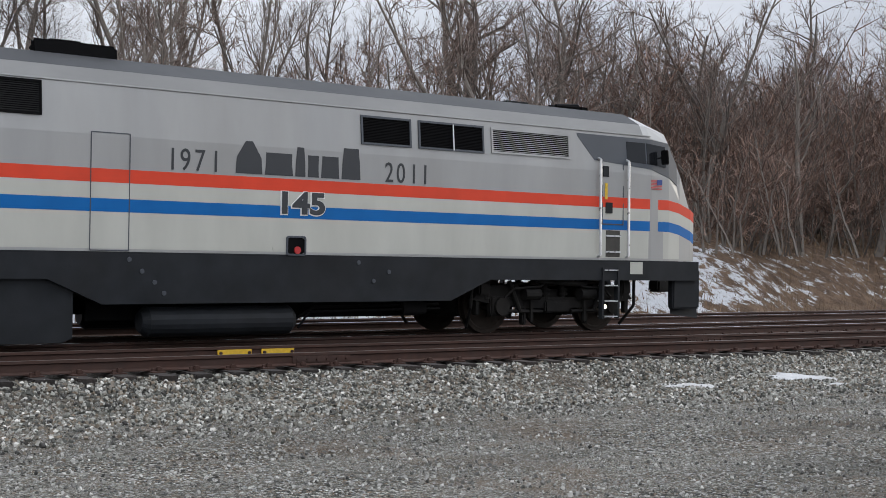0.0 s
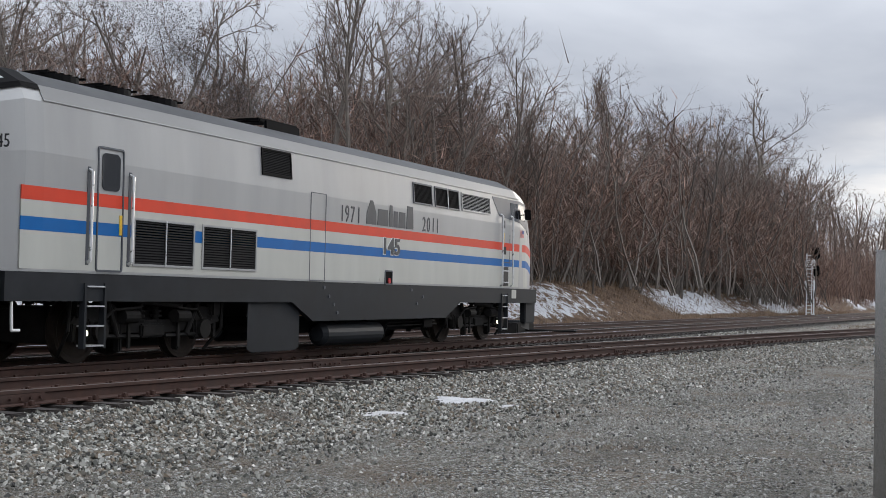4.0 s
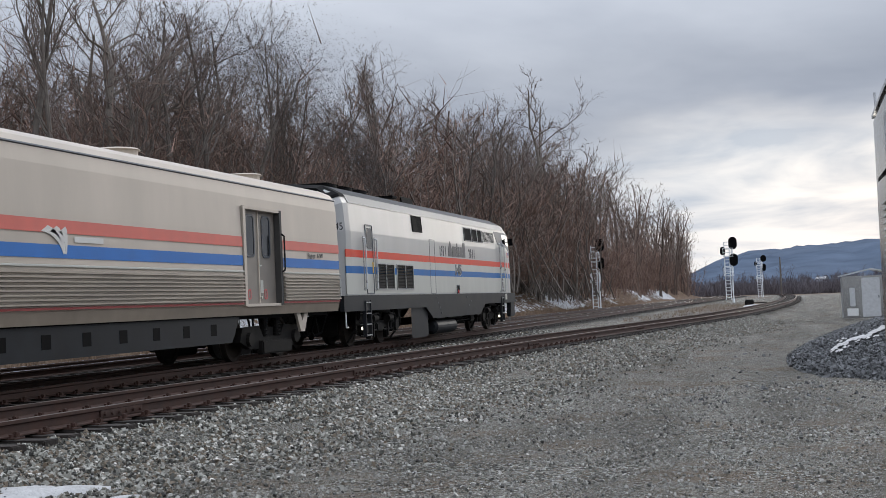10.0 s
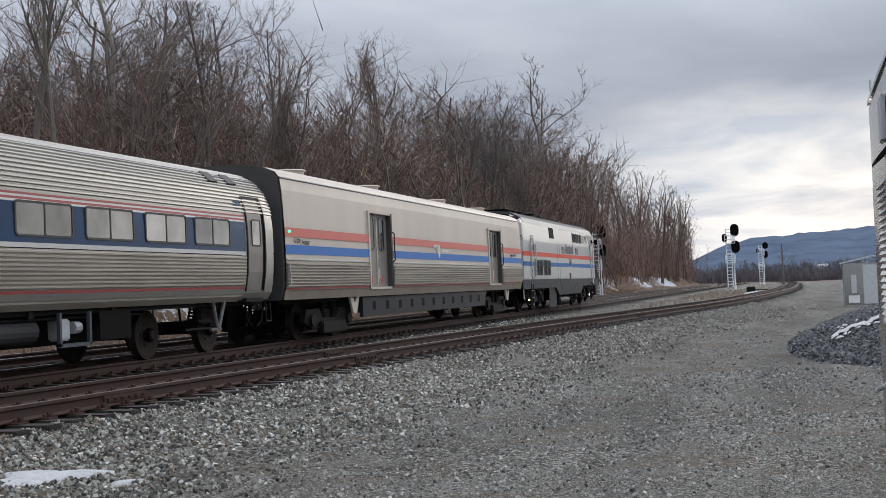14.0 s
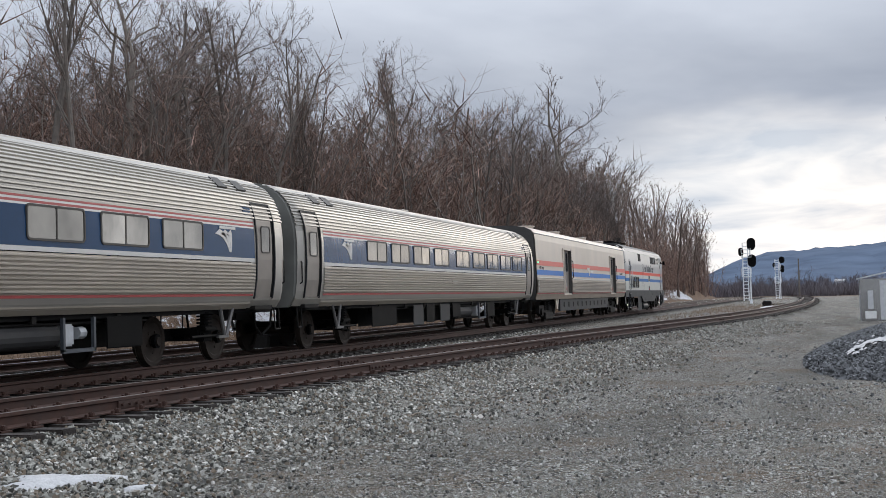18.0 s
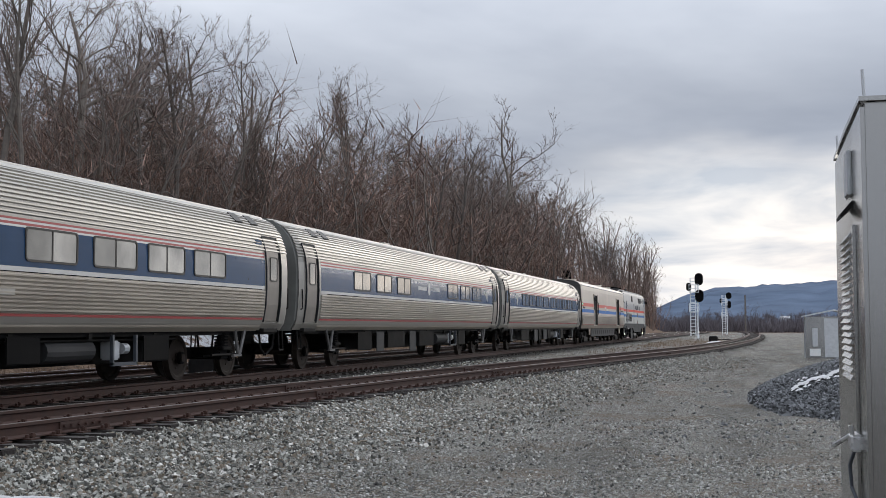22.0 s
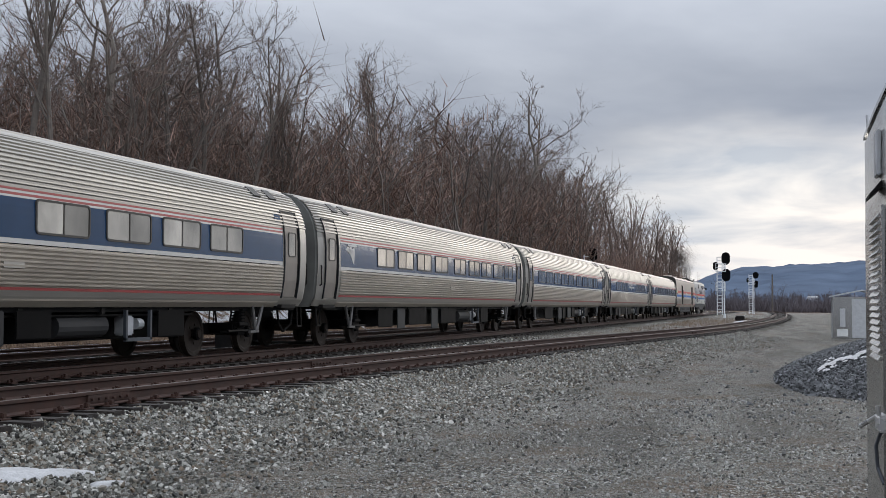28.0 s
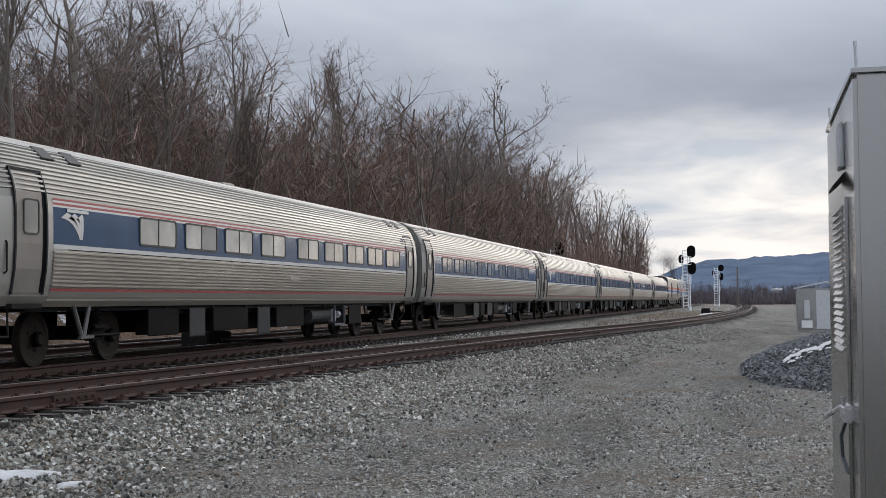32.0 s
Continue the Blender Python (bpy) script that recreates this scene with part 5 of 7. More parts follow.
    # windows
    for k, w in enumerate(windows):
        c = -w - 0.785
        bm = bmesh.new()
        for s in (1, -1):
            ring(bm, 1.60, 0.54, 0.09, 0.035, *sorted((s * (CW - 0.01), s * (CW + 0.020))), c, 2.375)
            box(bm, *sorted((s * (CW - 0.01), s * (CW + 0.018))), c - 0.014, c + 0.014, 2.12, 2.63)
        wn = part("window", bm, GRILLE, C)
        for e in (-1, 1):
            bm = bmesh.new()
            for s in (1, -1):
                pane(bm, 0.745, 0.47, 0.05, *sorted((s * (CW - 0.02), s * (CW + 0.009))), c + e * 0.384, 2.375)
            p = part("pane", bm, COACHGLASS, wn)
    for y in emblems:
        if y:
            logo(C, -y, 2.34)
    if sign:
        # the name board: plain bars for letters that stand for a service name
        y = -14.45
        for w in (0.14, 0.16, 0.15, 0.13, 0.14, 0.13, 0.14, 0.12, 0.13):
            part("lettering_bar", one_box(CW + 0.004, CW + 0.008, y, y + w * 0.72, 2.30, 2.43), PALE, C)
            y += w
        part("emblem_disc", pane(bmesh.new(), 0.30, 0.42, 0.149, CW + 0.004, CW + 0.009, y + 0.28, 2.36), PALE, C)
        y += 0.6
        for w in (0.15, 0.13, 0.16, 0.07, 0.16, 0.15, 0.15, 0.13):
            part("lettering_bar", one_box(CW + 0.004, CW + 0.008, y, y + w * 0.72, 2.30, 2.43), PALE, C)
            y += w + 0.02
    part("number_plate", one_box(flank_x(1.62) + 0.012, flank_x(1.62) + 0.026, -13.0, -12.45, 1.58, 1.68), STAINLESS, C)
    # roof vents near the ends
    for y in (-2.1, -3.0, -23.0, -23.9):
        bm = bmesh.new()
        for s in (1, -1):
            loft(bm, [[(s * x, y - 0.2, z), (s * x, y + 0.2, z), (s * (x + 0.035), y + 0.2, z + 0.035), (s * (x + 0.035), y - 0.2, z + 0.035)] for x, z in (flank(at_z(3.40)), flank(at_z(3.60)))], closed=True)
        part("roof_vent", bm, GRILLE, C)
    bm = bmesh.new()
    for s in (1, -1):
        pane(bm, 0.34, 0.16, 0.05, *sorted((s * (flank_x(2.98) - 0.02), s * (flank_x(2.98) + 0.022))), -2.35, 2.97)
    part("marker_window", bm, NAVY, C)
    part("roof_hatch", one_box(-0.5, 0.5, -14.6, -13.9, 3.82, 3.88, 0.02), STAINROOF, C)
    # ends: dark bulkheads and diaphragms
    for y, e in ((y1, 1), (y0, -1)):
        pr = [(x * 0.93, z) for x, z in [flank(q) for q in np.linspace(0, PD[-1], 14)]]
        bm = bmesh.new()
        loft(bm, [[(x, y - e * 0.03, z) for x, z in pr] + [(-x, y - e * 0.03, z) for x, z in pr[::-1][1:]], [(x * 0.97, y + e * 0.02, z) for x, z in pr] + [(-x * 0.97, y + e * 0.02, z) for x, z in pr[::-1][1:]]], closed=True)
        end = part("end_wall", bm, ENDGREY, C, "grey weathered end wall")
        bm = bmesh.new()
        box(bm, -0.62, 0.62, *sorted((y + e * 0.02, y + e * 0.385)), 1.12, 3.45, 0.03)
        part("diaphragm", bm, RUBBER, end)
    for y, e in ((y1, 1), (y0, -1)):
        part("coupler", one_box(-0.14, 0.14, *sorted((y - e * 0.4, y + e * 0.39)), 0.75, 0.98, 0.03), GRIME, C)
        for s in (-0.8, 0.8):
            part("hose", pipe(bmesh.new(), [(s, y - e * 0.1, 1.0), (s, y, 0.6), (s * 0.95, y + e * 0.36, 0.42)], 0.028), GRIME, C)
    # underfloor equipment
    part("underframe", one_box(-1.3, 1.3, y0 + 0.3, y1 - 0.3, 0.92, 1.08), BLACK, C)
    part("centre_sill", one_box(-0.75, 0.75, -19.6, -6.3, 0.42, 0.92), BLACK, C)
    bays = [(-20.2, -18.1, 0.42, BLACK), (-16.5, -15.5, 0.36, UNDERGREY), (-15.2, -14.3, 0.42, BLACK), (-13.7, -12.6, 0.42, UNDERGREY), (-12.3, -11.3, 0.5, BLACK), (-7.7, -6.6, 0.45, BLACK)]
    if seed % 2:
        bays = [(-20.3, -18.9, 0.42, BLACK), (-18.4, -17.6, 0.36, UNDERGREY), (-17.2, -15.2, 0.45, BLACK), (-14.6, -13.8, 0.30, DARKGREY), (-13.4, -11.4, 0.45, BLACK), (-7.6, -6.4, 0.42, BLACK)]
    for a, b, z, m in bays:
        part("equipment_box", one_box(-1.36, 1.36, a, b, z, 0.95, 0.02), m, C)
    bm = bmesh.new()
    for s in (1, -1):
        tube(bm, (s * 1.05, -10.9 + 0.5 * (seed % 2), 0.68), (s * 1.05, -9.3 + 0.5 * (seed % 2), 0.68), 0.2, seg=16)
    part("air_tank", bm, UNDERGREY, C)
    bm = bmesh.new()
    for s in (1, -1):
        a, b = sorted((s * 1.32, s * 1.38))
        for yy in (-8.9, -8.0):
            box(bm, a, b, yy - 0.03, yy + 0.03, 0.42, 0.95)
        box(bm, a, b, -8.93, -7.97, 0.40, 0.46)
    rk = part("equipment_rack", bm, GREYPAINT, C)
    bm = bmesh.new()
    for s in (1, -1):
        box(bm, *sorted((s * 1.0, s * 1.25)), -8.7, -8.4, 0.5, 0.85, 0.03)
        tube(bm, (s * 1.2, -8.3, 0.7), (s * 1.2, -8.1, 0.7), 0.1, seg=10)
    part("compressor", bm, GALV, rk)
    coach_bogie(C, -3.75, -1)
    coach_bogie(C, -22.15, 1)
    bm = bmesh.new()
    for s in (1, -1):
        for yy in (-19.5, -17.2, -15.3, -12.2, -9.7, -7.2):
            box(bm, *sorted((s * 1.25, s * 1.33)), yy, yy + 0.12, 0.88, 0.98)
        pipe(bm, [(s * 1.2, -20, 0.86), (s * 1.2, -6, 0.86)], 0.025)
    part("conduit", bm, GRIME, C)
    return C


def baggage_car():
    B = thing("baggage_car", "cream baggage car with faded red and blue stripes", "railway car")
    y0, y1 = -25.85, -0.15
    W = 1.53
    prof = [(1.46, 0.98), (1.53, 1.28), (1.54, 1.84), (1.53, 2.7), (1.50, 3.45), (1.46, 3.72), (1.36, 3.86), (1.1, 3.98), (0.6, 4.06), (0, 4.08)]
    part("body", shell([(1.508, 3.24)] + prof[4:], y0, y1), BAGCREAM, B, "dull cream painted upper body")
    part("floor_edge", shell([(1.46, 0.98), (1.513, 1.2)], y0, y1), BAGSILL, B, "grimy brown lower edge")
    rib = []
    n = 8
    for i in range(n):
        a = 1.27 + i * (1.84 - 1.27) / n
        p = (1.84 - 1.27) / n
        rib += [(1.542, a + 0.02 * p), (1.588, a + 0.10 * p), (1.588, a + 0.46 * p), (1.542, a + 0.66 * p)]
    spans = ((y0 + 0.02, -19.95), (-17.85, -6.05), (-3.85, y1 - 0.02))
    for a, b in spans:
        part("side_panel", shell([(1.513, 1.2), (1.53, 1.28), (1.54, 1.84), (1.53, 2.7), (1.508, 3.24)], a, b), BAGCREAM, B)
        part("corrugated_panel", shell(rib, a, b), BAGCORRUG, B, "grimy corrugated lower panel")
        part("red_stripe", shell([(1.547, 2.40), (1.545, 2.61)], a, b), SALMON, B, "faded salmon-red stripe")
        part("blue_stripe", shell([(1.547, 2.01), (1.547, 2.22)], a, b), BAGBLUE, B, "faded blue stripe")
        part("red_stripe", shell([(1.542, 1.21), (1.544, 1.25)], a, b), DEEPRED, B)
        part("belt_rail", shell([(1.545, 1.86), (1.575, 1.875), (1.575, 1.90), (1.545, 1.91)], a, b), CREAM, B)
    part("gutter", shell([(1.46, 3.70), (1.485, 3.72), (1.47, 3.745), (1.44, 3.745)], y0, y1), GREYPAINT, B)
    for c in (-18.9, -4.95):
        bm = bmesh.new()
        for s in (1, -1):
            box(bm, *sorted((s * 1.36, s * 1.416)), c - 0.93, c + 0.93, 1.20, 3.24)
        recess = part("doorway", bm, BAGDOOR, B, "grey steel double baggage door")
        bm = bmesh.new()
        for s in (1, -1):
            box(bm, *sorted((s * 1.36, s * 1.56)), c - 1.05, c - 0.93, 1.18, 3.26)
            box(bm, *sorted((s * 1.36, s * 1.548)), c - 0.93, c + 0.93, 3.20, 3.27)
            box(bm, *sorted((s * 1.36, s * 1.535)), c - 0.93, c + 0.93, 1.16, 1.22)
            box(bm, *sorted((s * 1.41, s * 1.435)), c - 0.025, c + 0.025, 1.24, 3.20)
        part("door_frame", bm, BAGCREAM, recess)
        # front jamb: dark gasket tone with the recess's shade painted in
        bm = bmesh.new()
        for s in (1, -1):
            box(bm, *sorted((s * 1.36, s * 1.555)), c + 0.93, c + 1.05, 1.18, 3.26)
        part("door_jamb", bm, RUBBER, recess, "jamb painted dark for the shade of the door recess")
        for e in (-1, 1):
            bm = bmesh.new()
            for s in (1, -1):
                ring(bm, 0.46, 0.92, 0.13, 0.04, *sorted((s * 1.415, s * 1.435)), c + e * 0.43, 2.66)
            fr = part("window_frame", bm, GREYPAINT, recess)
            bm = bmesh.new()
            for s in (1, -1):
                pane(bm, 0.40, 0.86, 0.11, *sorted((s * 1.41, s * 1.424)), c + e * 0.43, 2.66)
                p = None
            part("window", bm, GLASSDARK, recess)
        bm = bmesh.new()
        for s in (1, -1):
            for e in (-0.52, 0.35):
                ring(bm, 0.15, 0.22, 0.05, 0.03, *sorted((s * 1.417, s * 1.423)), c + e, 1.42)
        part("warning_mark", bm, STICKER, recess)
        bm = bmesh.new()
        for s in (1, -1):
            box(bm, *sorted((s * 1.417, s * 1.422)), c + 0.08, c + 0.22, 1.45, 1.72)
            tube(bm, (s * 1.42, c + 0.06, 1.35), (s * 1.46, c + 0.06, 1.35), 0.03, seg=8)
            box(bm, *sorted((s * 1.416, s * 1.45)), c - 0.02, c + 0.12, 2.02, 2.05)
        part("door_fitting", bm, CREAM, recess)
        bm = bmesh.new()
        for s in (1, -1):
            pipe(bm, [(s * 1.54, c + 1.02, 1.9), (s * 1.62, c + 1.02, 1.95), (s * 1.62, c + 1.02, 2.7), (s * 1.54, c + 1.02, 2.75)], 0.02)
        part("handrail", bm, GRIME, recess)
    bm = bmesh.new()
    for s in (1, -1):
        plate(bm, [(-20.2, 0.96), (-20.2, 0.44), (-6.4, 0.44), (-6.0, 0.96)], *sorted((s * 1.30, s * 1.40)))
    skirt = part("skirt", bm, DARKGREY, B, "dark grey underfloor skirt")
    for k in range(11):
        part("skirt_vent", box(bmesh.new(), 1.39, 1.404, -19.4 + k * 1.2, -19.12 + k * 1.2, 0.60, 0.84, 0.01), BLACK, skirt)
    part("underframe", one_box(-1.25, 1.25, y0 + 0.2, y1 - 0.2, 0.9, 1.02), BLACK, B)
    for y in (-3.2, -9.0, -16.5, -22.5):
        bm = tube(bmesh.new(), (0.35, y, 4.03), (0.35, y, 4.17), 0.40, 0.40, seg=20)
        tube(bm, (0.35, y, 4.17), (0.35, y, 4.20), 0.46, 0.42, seg=20)
        part("roof_ventilator", bm, BAGCREAM, B)
    for y, e in ((y1, 1), (y0, -1)):
        bm = bmesh.new()
        pr = [(x * 0.975, z) for x, z in prof]
        loft(bm, [[(x, y - e * 0.04, z) for x, z in pr] + [(-x, y - e * 0.04, z) for x, z in pr[::-1][1:]], [(x * 0.985, y + e * 0.02, z) for x, z in pr] + [(-x * 0.985, y + e * 0.02, z) for x, z in pr[::-1][1:]]], closed=True)
        end = part("end_wall", bm, RUBBER, B, "sooty dark end wall")
        part("diaphragm", one_box(-0.62, 0.62, *sorted((y + e * 0.02, y + e * 0.14)), 1.12, 3.5, 0.03), RUBBER, end)
    for s in (1, -1):
        for y in (y0 + 0.12, y1 - 0.12):
            part("end_grab", pipe(bmesh.new(), [(s * 1.5, y, 1.3), (s * 1.6, y, 1.35), (s * 1.6, y, 1.75), (s * 1.5, y, 1.8)], 0.016), HANDRAIL, B)
    bm = bmesh.new()
    for s in (1, -1):
        tube(bm, (s * 1.52, y0 + 0.22, 2.52), (s * 1.585, y0 + 0.22, 2.52), 0.032, seg=12)
    part("marker_lamp", bm, GREENLAMP, B, "lit green marker lamp")
    words("car_lettering", "Baggage   61009", 0.155, LETTER, B, 1.548, -2.32, 2.265, depth=0.002)
    words("car_lettering", "61009  Baggage", 0.155, LETTER, B, 1.548, -25.3, 2.265, depth=0.002)
    blades(B, -13.0, 2.30, 1.5475)
    part("lettering_bar", one_box(1.5475, 1.552, -12.6, -11.7, 2.27, 2.36), PALE, B)
    frames = []
    for y in (-3.75, -22.15):
        bm = bmesh.new()
        box(bm, -1.1, 1.1, y - 0.25, y + 0.25, 0.45, 0.7)
        frames.append(bm)
        for s in (1, -1):
            x = s * 1.1
            plate(bm, [(y - 1.75, 0.42), (y - 1.6, 0.72), (y - 0.7, 0.74), (y - 0.5, 0.5), (y + 0.5, 0.5), (y + 0.7, 0.74), (y + 1.6, 0.72), (y + 1.75, 0.42), (y + 1.2, 0.25), (y - 1.2, 0.25)], *sorted((x - 0.07, x + 0.07)))
            for e in (-1, 1):
                tube(bm, (s * 1.1, y + e * 1.3, 0.46), (s * 1.25, y + e * 1.3, 0.46), 0.15, seg=12)
                spring(bm, s * 1.12, y + e * 0.35, 0.5, 0.92, 0.11)
            box(bm, *sorted((s * 1.1, s * 1.28)), y - 0.75, y + 0.95, 0.12, 0.42, 0.03)
    bogies = [part("bogie", f, GRIME, B) for f in frames]
    for y in (-3.75, -22.15):
        for s in (1, -1):
            part("damper_bracket", plate(bmesh.new(), [(y + 1.0, 1.0), (y + 1.22, 1.0), (y + 1.375, 0.80), (y + 1.53, 1.0), (y + 1.75, 1.0), (y + 1.5, 0.55), (y + 1.25, 0.55)], *sorted((s * 1.32, s * 1.38))), BAGCREAM, B, "pale forked damper bracket")
    for bg, y in zip(bogies, (-3.75, -22.15)):
        for e in (-1, 1):
            wheelset(bg, y + e * 1.295, 0.457)
    for y, e in ((y1, 1), (y0, -1)):
        part("coupler", one_box(-0.14, 0.14, *sorted((y - e * 0.4, y + e * 0.16)), 0.75, 0.98, 0.03), GRIME, B)
        for s in (-0.9, -0.6, 0.6, 0.9):
            part("hose", pipe(bmesh.new(), [(s, y - e * 0.2, 1.0), (s, y, 0.55), (s * 0.95, y + e * 0.14, 0.42)], 0.03), GRIME, B)
    return B


TRAIN = []
TRAIN.append((locomotive(), 0.0))
TRAIN.append((baggage_car(), 21.15))
DEF = "steel coach with a dark blue window band"
for k, (lab, win, sg, em) in enumerate(((DEF + " and a pale emblem", WIN_A, False, (22.45,)), ("stainless steel coach with few windows and white lettering on blue", WIN_CAFE, True, (3.4,)), (DEF, WIN_B, False, ()), (DEF + " and a pale emblem", WIN_A, False, (23.3,)), (DEF, WIN_B, False, ()), (DEF + " and a pale emblem", WIN_A, False, (23.4,)))):
    TRAIN.append((coach(lab, win, k, sg, em), 21.15 + 26.0 * (k + 1)))


def smoke_plume():
    """Thin diesel exhaust: a drift of fine soot flecks that rides above the engine."""
    P = thing("exhaust_smoke", "thin grey-brown diesel exhaust drifting above the engine", "smoke")
    rng = np.random.default_rng(8)
    n = 100000
    q = rng.random(n) ** 1.1
    puff = 0.25 * np.sin(q * 19) + 0.15 * np.sin(q * 41 + 1)
    r = (0.35 + 1.9 * q) * (1 + puff)
    a, b = rng.normal(0, 0.5, n), rng.normal(0, 0.5, n)
    c = np.stack([a * r + 0.4 * np.sin(q * 7) * q, -12.75 - 11 * q ** 1.15 + b * r * 1.6, 4.5 + 3.0 * q ** 0.8 + rng.normal(0, 0.3, n) * (0.3 + 1.5 * q)], 1)
    V = c[:, None] + rng.normal(0, 0.0076, (n, 3, 3)) * (0.7 + 0.7 * q)[:, None, None]
    me = bpy.data.meshes.new("haze")
    me.from_pydata(V.reshape(-1, 3).tolist(), [], np.arange(3 * n).reshape(-1, 3).tolist())
    me.materials.append(SMOKE)
    o = new("haze", me)
    o.parent = P
    o["kind"] = "stuff"
    return P


PLUME = smoke_plume()


def motions():
    walk(PLUME, [(float(t), pose(TRAIN_X, nose_y(t), RT)) for t in range(0, 33)])
    times = [i for i in range(0, 33)]
    for ob, back in TRAIN:
        walk(ob, [(float(t), pose(TRAIN_X, nose_y(t) - back, RT)) for t in times])
    # wheels: rows close enough that none turns more than 85 degrees
    for radius in sorted({w[3] for w in WHEELS}):
        rows, f, last = [], 0, None
        while f <= 960:
            ang = -math.degrees((nose_y(f / 30) - nose_y(0)) / radius)
            rows.append((f / 30, ang))
            step = 1
            while f + step < 960 and abs(math.degrees((nose_y((f + step + 1) / 30) - nose_y(f / 30)) / radius)) < 85:
                step += 1
            f = f + step if f < 960 else 961
            f = min(f, 960) if f < 961 else f
        for ob, y, z, r in WHEELS:
            if r == radius:
                walk(ob, [(t, pose(0, y, z, a)) for t, a in rows])


# ---- trees ----
class Tubes:
    """Gathers tapered tubes into plain vertex and face lists."""

    def __init__(self):
        self.v, self.f = [], []

    def run(self, pts, radii, sides):
        base = len(self.v)
        n = len(pts)
        for i, (p, r) in enumerate(zip(pts, radii)):
            d = (pts[min(i + 1, n - 1)] - pts[max(i - 1, 0)])
            d = d / (np.linalg.norm(d) + 1e-9)
            u = np.cross(d, (0.31, 0.95, 0.05) if abs(d[1]) < 0.9 else (1, 0, 0))
            u = u / (np.linalg.norm(u) + 1e-9)
            w = np.cross(d, u)
            for k in range(sides):
                a = 2 * math.pi * k / sides
                self.v.append(tuple(p + (u * math.cos(a) + w * math.sin(a)) * r))
        for i in range(n - 1):
            for k in range(sides):
                a, b = base + i * sides + k, base + i * sides + (k + 1) % sides
                self.f.append((a, b, b + sides, a + sides))

    def spike(self, p, q, r):
        """The finest twigs: one slender blade each, turned any way."""
        base = len(self.v)
        d = q - p
        a = (base * 0.7548) % 6.283
        u = np.array((math.cos(a), math.sin(a), 0.3)) * r
        self.v += [tuple(p - u), tuple(p + u), tuple(q)]
        self.f.append((base, base + 1, base + 2))

    def mesh(self, name, material):
        me = bpy.data.meshes.new(name)
        me.from_pydata(self.v, [], self.f)
        me.materials.append(material)
        return me


def wander(rng, p, d, length, steps, wob, lift):
    pts = [np.array(p, float)]
    d = np.array(d, float)
    for _ in range(steps):
        d = d + rng.normal(0, wob, 3) + np.array((0, 0, lift))
        d /= np.linalg.norm(d)
        pts.append(pts[-1] + d * length / steps)
    return pts, d


def outward(rng, d, spread):
    o = rng.normal(0, 1, 3)
    o -= d * (o @ d)
    o /= np.linalg.norm(o) + 1e-9
    v = d * math.cos(spread) + o * math.sin(spread)
    return v / np.linalg.norm(v)


